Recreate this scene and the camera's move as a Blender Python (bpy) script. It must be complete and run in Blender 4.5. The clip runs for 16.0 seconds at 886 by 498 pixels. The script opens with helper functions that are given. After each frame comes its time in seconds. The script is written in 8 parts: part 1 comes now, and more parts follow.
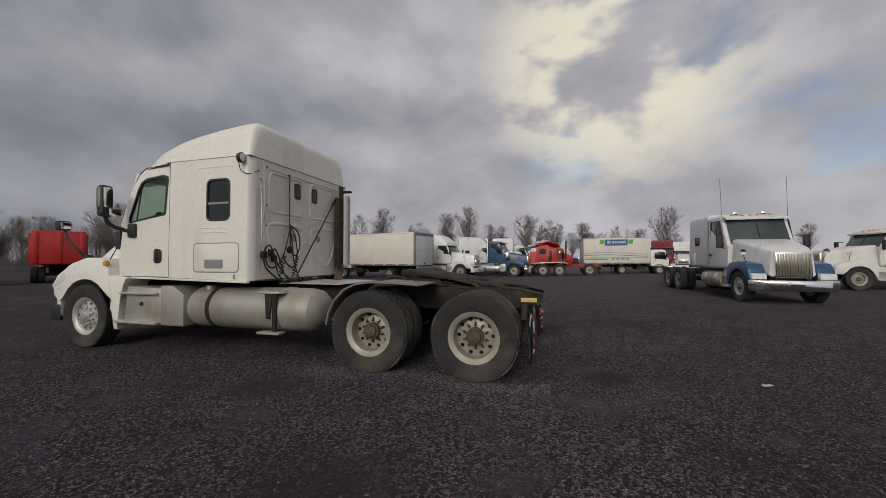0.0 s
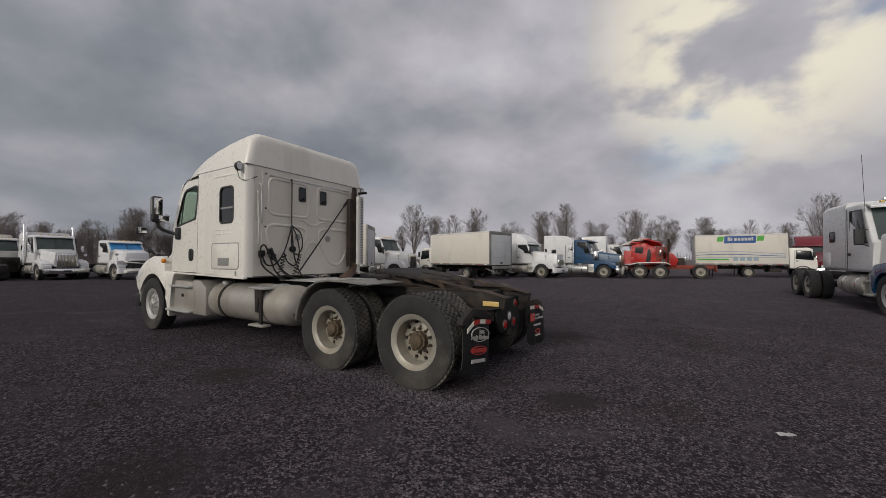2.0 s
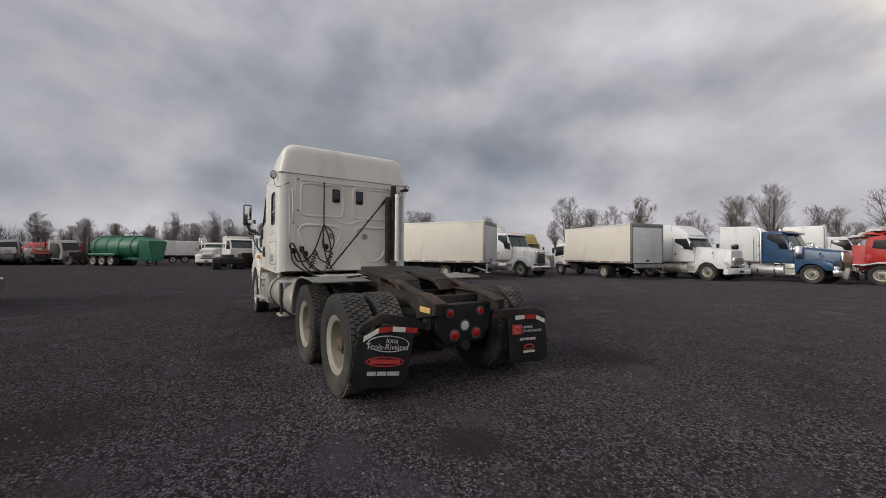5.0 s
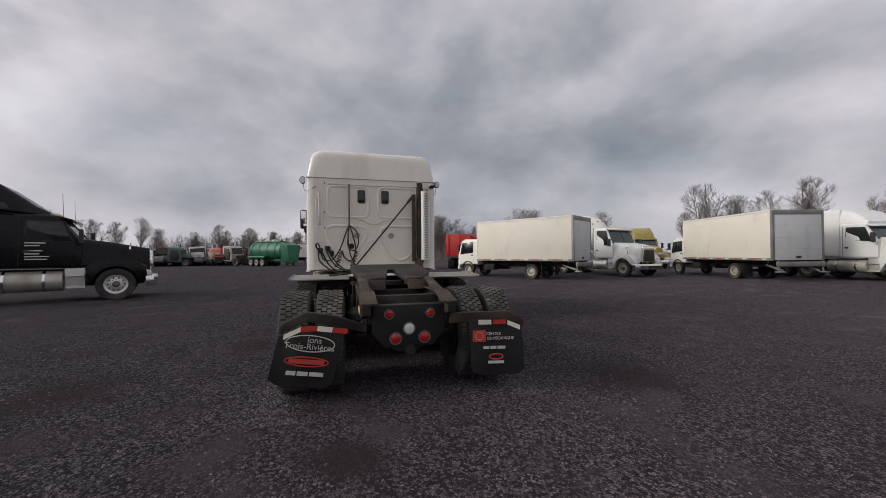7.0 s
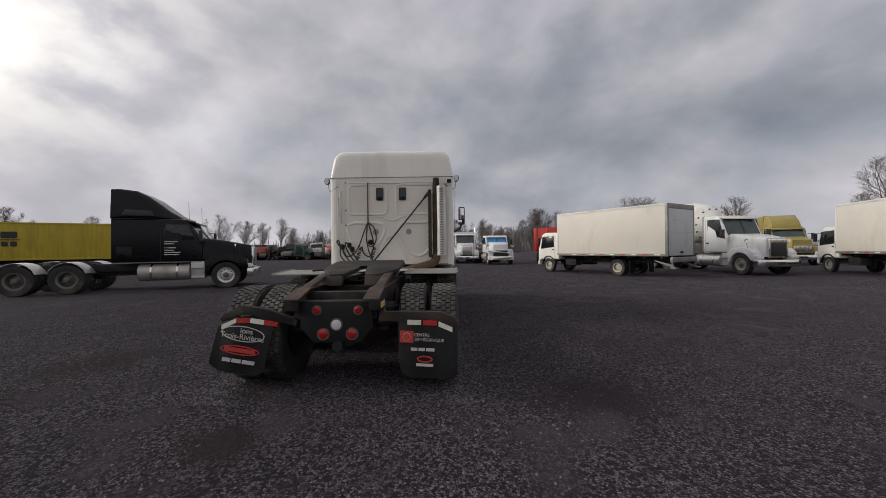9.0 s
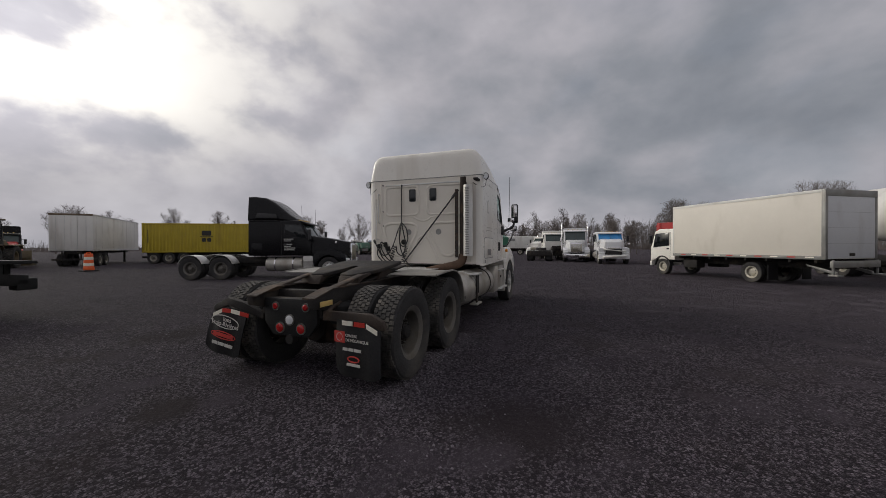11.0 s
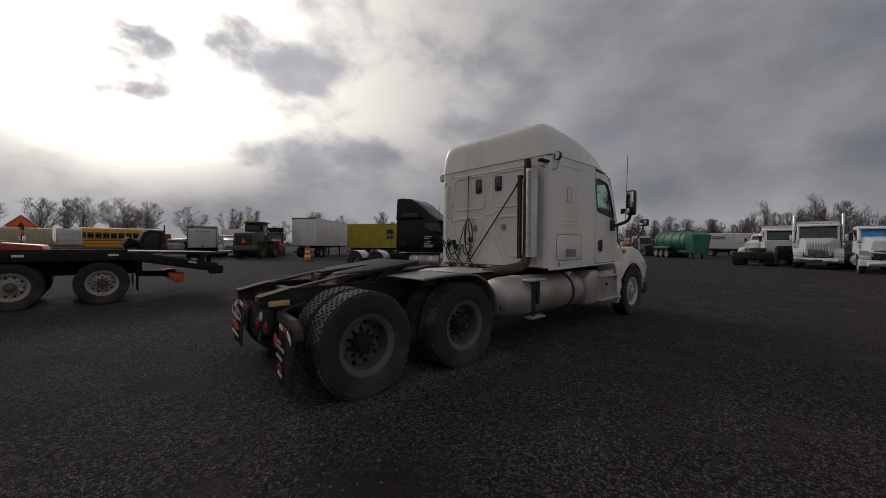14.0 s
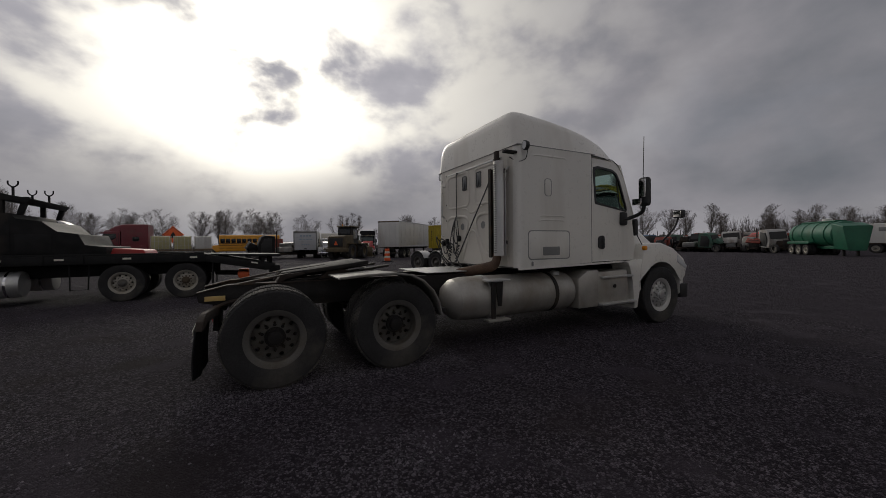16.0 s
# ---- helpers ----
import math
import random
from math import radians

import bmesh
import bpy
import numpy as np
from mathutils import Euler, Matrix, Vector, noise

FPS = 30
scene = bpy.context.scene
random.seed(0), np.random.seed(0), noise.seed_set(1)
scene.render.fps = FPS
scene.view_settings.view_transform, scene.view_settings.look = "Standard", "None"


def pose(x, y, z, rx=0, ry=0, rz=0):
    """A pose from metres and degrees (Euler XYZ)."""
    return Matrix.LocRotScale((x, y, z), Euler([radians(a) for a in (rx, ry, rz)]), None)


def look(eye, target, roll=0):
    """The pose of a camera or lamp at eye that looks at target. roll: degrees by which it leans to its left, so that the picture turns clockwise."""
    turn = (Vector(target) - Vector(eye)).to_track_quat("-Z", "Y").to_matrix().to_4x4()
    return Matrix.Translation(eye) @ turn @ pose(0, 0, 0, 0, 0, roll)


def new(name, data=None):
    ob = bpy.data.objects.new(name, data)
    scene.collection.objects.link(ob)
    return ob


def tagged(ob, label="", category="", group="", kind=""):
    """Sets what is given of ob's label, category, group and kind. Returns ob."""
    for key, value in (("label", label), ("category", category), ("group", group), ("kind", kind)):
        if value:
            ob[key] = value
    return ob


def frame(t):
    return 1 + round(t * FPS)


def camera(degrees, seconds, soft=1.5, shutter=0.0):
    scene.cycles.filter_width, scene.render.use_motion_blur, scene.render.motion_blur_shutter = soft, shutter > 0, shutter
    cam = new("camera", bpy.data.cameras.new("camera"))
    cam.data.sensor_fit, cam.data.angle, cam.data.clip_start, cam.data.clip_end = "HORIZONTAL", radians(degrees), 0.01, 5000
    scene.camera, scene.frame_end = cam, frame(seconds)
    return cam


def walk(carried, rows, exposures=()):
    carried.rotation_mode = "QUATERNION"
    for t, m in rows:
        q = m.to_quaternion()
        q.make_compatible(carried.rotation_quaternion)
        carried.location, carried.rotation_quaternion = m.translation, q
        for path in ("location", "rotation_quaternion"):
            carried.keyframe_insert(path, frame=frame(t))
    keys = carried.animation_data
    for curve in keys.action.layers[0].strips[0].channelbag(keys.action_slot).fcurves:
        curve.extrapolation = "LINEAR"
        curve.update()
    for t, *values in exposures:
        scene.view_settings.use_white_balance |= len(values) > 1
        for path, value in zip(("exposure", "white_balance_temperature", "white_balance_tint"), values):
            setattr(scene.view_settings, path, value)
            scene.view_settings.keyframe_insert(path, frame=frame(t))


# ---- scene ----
cam = camera(100.7, 16.0, soft=0.6)
PATH = [
    (0, pose(-1.490, 5.149, 1.387, 91.66, 0.11, -163.94)),
    (0.5, pose(-1.896, 4.970, 1.375, 91.67, 0.10, -159.57)),
    (1, pose(-2.254, 4.728, 1.369, 91.72, 0.32, -155.09)),
    (1.5, pose(-2.682, 4.477, 1.383, 91.64, -0.00, -151.25)),
    (2, pose(-3.004, 4.201, 1.380, 91.59, -0.11, -148.19)),
    (2.5, pose(-3.263, 3.943, 1.403, 91.29, 0.01, -145.16)),
    (3, pose(-3.527, 3.682, 1.414, 91.15, -0.29, -141.44)),
    (3.5, pose(-3.722, 3.330, 1.427, 90.91, -0.34, -136.54)),
    (4, pose(-3.952, 2.932, 1.420, 90.86, -0.26, -131.46)),
    (6.5, pose(-4.749, 0.953, 1.418, 90.76, -0.03, -111.07)),
    (7, pose(-4.764, 0.484, 1.384, 90.78, 0.43, -105.63)),
    (7.5, pose(-4.708, 0.054, 1.359, 90.69, 0.39, -100.56)),
    (8, pose(-4.732, -0.369, 1.362, 90.56, 0.41, -96.79)),
    (8.5, pose(-4.831, -0.768, 1.393, 90.25, 0.36, -93.31)),
    (9, pose(-4.819, -1.230, 1.392, 90.04, 0.69, -89.35)),
    (11.5, pose(-4.174, -3.245, 1.469, 89.56, 0.00, -65.59)),
    (12, pose(-3.875, -3.345, 1.460, 89.66, -0.13, -61.03)),
    (12.5, pose(-3.598, -3.536, 1.470, 89.62, -0.34, -55.58)),
    (13, pose(-3.240, -3.738, 1.468, 89.53, -0.25, -50.59)),
    (13.5, pose(-2.894, -4.034, 1.472, 89.30, -0.21, -46.57)),
    (14, pose(-2.480, -4.365, 1.467, 89.18, -0.33, -42.25)),
    (14.5, pose(-2.092, -4.591, 1.466, 89.18, 0.00, -39.16)),
    (15, pose(-1.747, -4.871, 1.456, 89.22, 0.33, -35.94)),
    (15.5, pose(-1.346, -5.077, 1.420, 89.37, 0.29, -32.02)),
    (16, pose(-0.840, -5.418, 1.451, 89.22, 0.66, -27.22)),
]
EXPOSURES = [(0, -0.08), (4, 0.18), (6.5, 0.39), (9, 0.34), (11.5, -0.05), (13.5, -0.42), (16, -0.75)]

walk(cam, PATH, exposures=EXPOSURES)

# ---- daylight: cloudy sky, low sun behind thin cloud towards +y ----
SUN_EL, SUN_AZ = radians(24), radians(1)


def build_world():
    world = bpy.data.worlds.new("sky")
    scene.world = world
    world.use_nodes = True
    nt = world.node_tree
    nt.nodes.clear()
    N, L = nt.nodes.new, nt.links.new

    def math_(op, a, b=None, c=None):
        n = N("ShaderNodeMath")
        n.operation = op
        for i, v in enumerate((a, b, c)):
            if v is None:
                continue
            if isinstance(v, (int, float)):
                n.inputs[i].default_value = v
            else:
                L(v, n.inputs[i])
        return n.outputs[0]

    def mix(f, a, b):
        n = N("ShaderNodeMix")
        n.data_type = "RGBA"
        for sock, v in ((n.inputs[0], f), (n.inputs[6], a), (n.inputs[7], b)):
            if isinstance(v, tuple):
                sock.default_value = (*v, 1)
            elif isinstance(v, (int, float)):
                sock.default_value = v
            else:
                L(v, sock)
        return n.outputs[2]

    def ramp(v, lo, hi):
        n = N("ShaderNodeMapRange")
        n.interpolation_type = "SMOOTHSTEP"
        L(v, n.inputs[0])
        n.inputs[1].default_value, n.inputs[2].default_value = lo, hi
        return n.outputs[0]

    sky = N("ShaderNodeTexSky")
    sky.sky_type, sky.sun_disc = "NISHITA", False
    sky.sun_elevation, sky.sun_rotation = SUN_EL, SUN_AZ
    sky.air_density, sky.dust_density = 1.0, 1.0
    coord = N("ShaderNodeTexCoord").outputs["Generated"]
    sep = N("ShaderNodeSeparateXYZ")
    L(coord, sep.inputs[0])
    z = math_("MAXIMUM", sep.outputs[2], 0.0)
    sunv = (math.cos(SUN_EL) * math.sin(SUN_AZ), math.cos(SUN_EL) * math.cos(SUN_AZ), math.sin(SUN_EL))

    def towards(v):
        d = N("ShaderNodeVectorMath")
        d.operation = "DOT_PRODUCT"
        L(coord, d.inputs[0])
        d.inputs[1].default_value = Vector(v).normalized()
        return math_("MAXIMUM", d.outputs["Value"], 0.0)

    def noise(scale, detail, rough, off, dist=0.0, push=0.0, flat=1.6):
        """Cloud noise over the sky's dome, flattened; push samples it a little nearer the sun."""
        m = N("ShaderNodeMapping")
        m.inputs["Scale"].default_value = (1, 1, flat)
        m.inputs["Location"].default_value = (off + push * sunv[0], off * 0.7 + push * sunv[1], push * 1.6)
        L(coord, m.inputs[0])
        n = N("ShaderNodeTexNoise")
        n.inputs["Scale"].default_value, n.inputs["Detail"].default_value = scale, detail
        n.inputs["Roughness"].default_value, n.inputs["Distortion"].default_value = rough, dist
        L(m.outputs[0], n.inputs["Vector"])
        return n.outputs[0]

    body, nearer = noise(3.8, 8, 0.5, 7.7, 0.12), noise(3.8, 8, 0.5, 7.7, 0.12, 0.08)
    broad, wisp = noise(1.2, 4, 0.48, 3.1, 0.2), noise(6.5, 6, 0.5, 1.3, 0.2)
    relief = math_("SUBTRACT", body, nearer)
    heavy = ramp(towards((0.95, -0.22, 0.16)), 0.60, 1.0)
    halo = math_("MULTIPLY", math_("POWER", towards(sunv), 4.2), ramp(z, 0.03, 0.32))
    core = math_("POWER", towards(sunv), 46.0)
    # thickness of the cloud, thin and pale to heavy and slate grey
    tone = math_("ADD", 0.63, math_("MULTIPLY", math_("SUBTRACT", broad, 0.5), 0.5))
    tone = math_("ADD", tone, math_("MULTIPLY", relief, 0.60))
    tone = math_("ADD", tone, math_("MULTIPLY", math_("SUBTRACT", wisp, 0.5), 0.14))
    tone = math_("SUBTRACT", tone, math_("MULTIPLY", heavy, 0.22))
    tone = math_("ADD", tone, math_("MULTIPLY", ramp(z, 0.20, 0.0), 0.05))
    cr = N("ShaderNodeValToRGB")
    L(tone, cr.inputs[0])
    el = cr.color_ramp.elements
    el[0].position, el[0].color = 0.08, (0.140, 0.158, 0.188, 1)
    el[1].position, el[1].color = 0.95, (0.68, 0.665, 0.695, 1)
    for pos_, col_ in ((0.34, (0.252, 0.264, 0.296)), (0.58, (0.412, 0.40, 0.434))):
        e = el.new(pos_)
        e.color = (*col_, 1)
    # breaks of blue sky away from the sun, and a sunlit bank of cloud beside them
    scaled = N("ShaderNodeVectorMath")
    scaled.operation = "SCALE"
    L(sky.outputs[0], scaled.inputs[0])
    scaled.inputs["Scale"].default_value = 0.10
    side = ramp(towards((-0.42, -0.80, 0.42)), 0.82, 0.97)
    gap = math_("MULTIPLY", ramp(noise(3.2, 6, 0.5, 12.4, 0.3), 0.52, 0.68), math_("ADD", 0.08, math_("MULTIPLY", side, 0.75)))
    clouds = mix(gap, cr.outputs[0], scaled.outputs[0])
    bank = math_("MULTIPLY", ramp(towards((-0.14, -0.90, 0.46)), 0.945, 0.995), ramp(math_("ADD", math_("MULTIPLY", math_("ADD", body, wisp), 0.5), math_("MULTIPLY", relief, 0.8)), 0.36, 0.58))
    clouds = mix(math_("MULTIPLY", bank, 0.9), clouds, (0.84, 0.78, 0.63))
    # towards the sun the thin parts glow and the thick lumps stay grey
    thin = ramp(math_("ADD", body, math_("ADD", math_("MULTIPLY", relief, 0.8), math_("ADD", math_("MULTIPLY", core, 0.12), math_("MULTIPLY", math_("SUBTRACT", wisp, 0.5), 0.5)))), 0.32, 0.68)
    lump = N("ShaderNodeVectorMath")
    lump.operation = "SCALE"
    L(cr.outputs[0], lump.inputs[0])
    lump.inputs["Scale"].default_value = 1.75
    clouds = mix(ramp(halo, 0.0, 1.0), clouds, mix(thin, lump.outputs[0], (1.60, 1.53, 1.38)))
    glow = N("ShaderNodeVectorMath")
    glow.operation = "ADD"
    L(clouds, glow.inputs[0])
    g3 = N("ShaderNodeVectorMath")
    g3.operation = "SCALE"
    g3.inputs[0].default_value = (3.2, 3.0, 2.5)
    L(math_("MULTIPLY", core, ramp(body, 0.38, 0.55)), g3.inputs["Scale"])
    L(g3.outputs[0], glow.inputs[1])
    bg = N("ShaderNodeBackground")
    L(glow.outputs[0], bg.inputs[0])
    bg.inputs[1].default_value = 1.0
    L(bg.outputs[0], N("ShaderNodeOutputWorld").inputs[0])
    lamp = bpy.data.lights.new("sun", "SUN")
    lamp.energy, lamp.angle, lamp.color = 0.95, radians(16), (1.0, 0.94, 0.86)
    ob = new("sun", lamp)
    ob.matrix_basis = look(Vector(sunv) * 60, (0, 0, 0))


build_world()

# ---- materials ----
def mat(name, color, rough=0.5, metal=0.0, var=0.12, scale=3.0, bump=0.0, bscale=40.0, dirt=None, dirt_amt=0.0, dirt_scale=1.5,
        streak=1.0, coat=0.0, rand=0.0):
    """A node material: base colour with two scales of variation, an optional layer of dirt in its own shape, and relief."""
    m = bpy.data.materials.new(name)
    m.use_nodes = True
    nt = m.node_tree
    N, L = nt.nodes.new, nt.links.new
    b = nt.nodes["Principled BSDF"]
    b.inputs["Metallic"].default_value = metal
    b.inputs["Coat Weight"].default_value = coat
    b.inputs["Coat Roughness"].default_value = 0.15
    tc = N("ShaderNodeTexCoord").outputs["Object"]

    def noise(sc, detail, stretch=1.0):
        mp = N("ShaderNodeMapping")
        mp.inputs["Scale"].default_value = (1, 1, 1 / stretch)
        L(tc, mp.inputs[0])
        n = N("ShaderNodeTexNoise")
        n.inputs["Scale"].default_value, n.inputs["Detail"].default_value = sc, detail
        L(mp.outputs[0], n.inputs["Vector"])
        return n.outputs[0]

    def mapr(v, a, c, lo, hi):
        n = N("ShaderNodeMapRange")
        L(v, n.inputs[0])
        for i, x in enumerate((a, c, lo, hi)):
            n.inputs[1 + i].default_value = x
        return n.outputs[0]

    def mix(f, a, c, mode="MIX"):
        n = N("ShaderNodeMix")
        n.data_type, n.blend_type = "RGBA", mode
        for sock, v in ((n.inputs[0], f), (n.inputs[6], a), (n.inputs[7], c)):
            if isinstance(v, tuple):
                sock.default_value = (*v, 1)
            elif isinstance(v, (int, float)):
                sock.default_value = v
            else:
                L(v, sock)
        return n.outputs[2]

    lo = tuple(c * (1 - var) for c in color)
    hi = tuple(min(1.0, c * (1 + var)) for c in color)
    col = mix(mapr(noise(scale, 4), 0.3, 0.7, 0, 1), lo, hi)
    fine = noise(scale * 14, 3)
    col = mix(mapr(fine, 0.35, 0.65, 0, var * 1.2), col, tuple(c * 0.75 for c in color))
    if rand:
        oi = N("ShaderNodeObjectInfo")
        col = mix(mapr(oi.outputs["Random"], 0, 1, 0, rand), col, tuple(c * 0.4 for c in color))
    r = mapr(fine, 0.3, 0.7, max(0.02, rough - 0.08), min(1, rough + 0.1))
    if dirt:
        f = mapr(noise(dirt_scale, 8, streak), 0.62 - 0.5 * dirt_amt, 0.86 - 0.4 * dirt_amt, 0, min(0.95, 0.35 + dirt_amt))
        col = mix(f, col, dirt)
        rm = N("ShaderNodeMix")
        L(f, rm.inputs[0])
        L(r, rm.inputs[2])
        rm.inputs[3].default_value = 0.85
        r = rm.outputs[0]
    L(col, b.inputs["Base Color"])
    L(r, b.inputs["Roughness"])
    if bump:
        bn = N("ShaderNodeBump")
        bn.inputs["Strength"].default_value = min(1.0, bump)
        bn.inputs["Distance"].default_value = 0.01
        L(noise(bscale, 5), bn.inputs["Height"])
        L(bn.outputs[0], b.inputs["Normal"])
    return m


def glass_mat(name, tint=(0.75, 0.85, 0.82), rough=0.02):
    m = bpy.data.materials.new(name)
    m.use_nodes = True
    b = m.node_tree.nodes["Principled BSDF"]
    b.inputs["Base Color"].default_value = (*tint, 1)
    b.inputs["Transmission Weight"].default_value = 1.0
    b.inputs["Roughness"].default_value = rough
    b.inputs["IOR"].default_value = 1.1
    return m


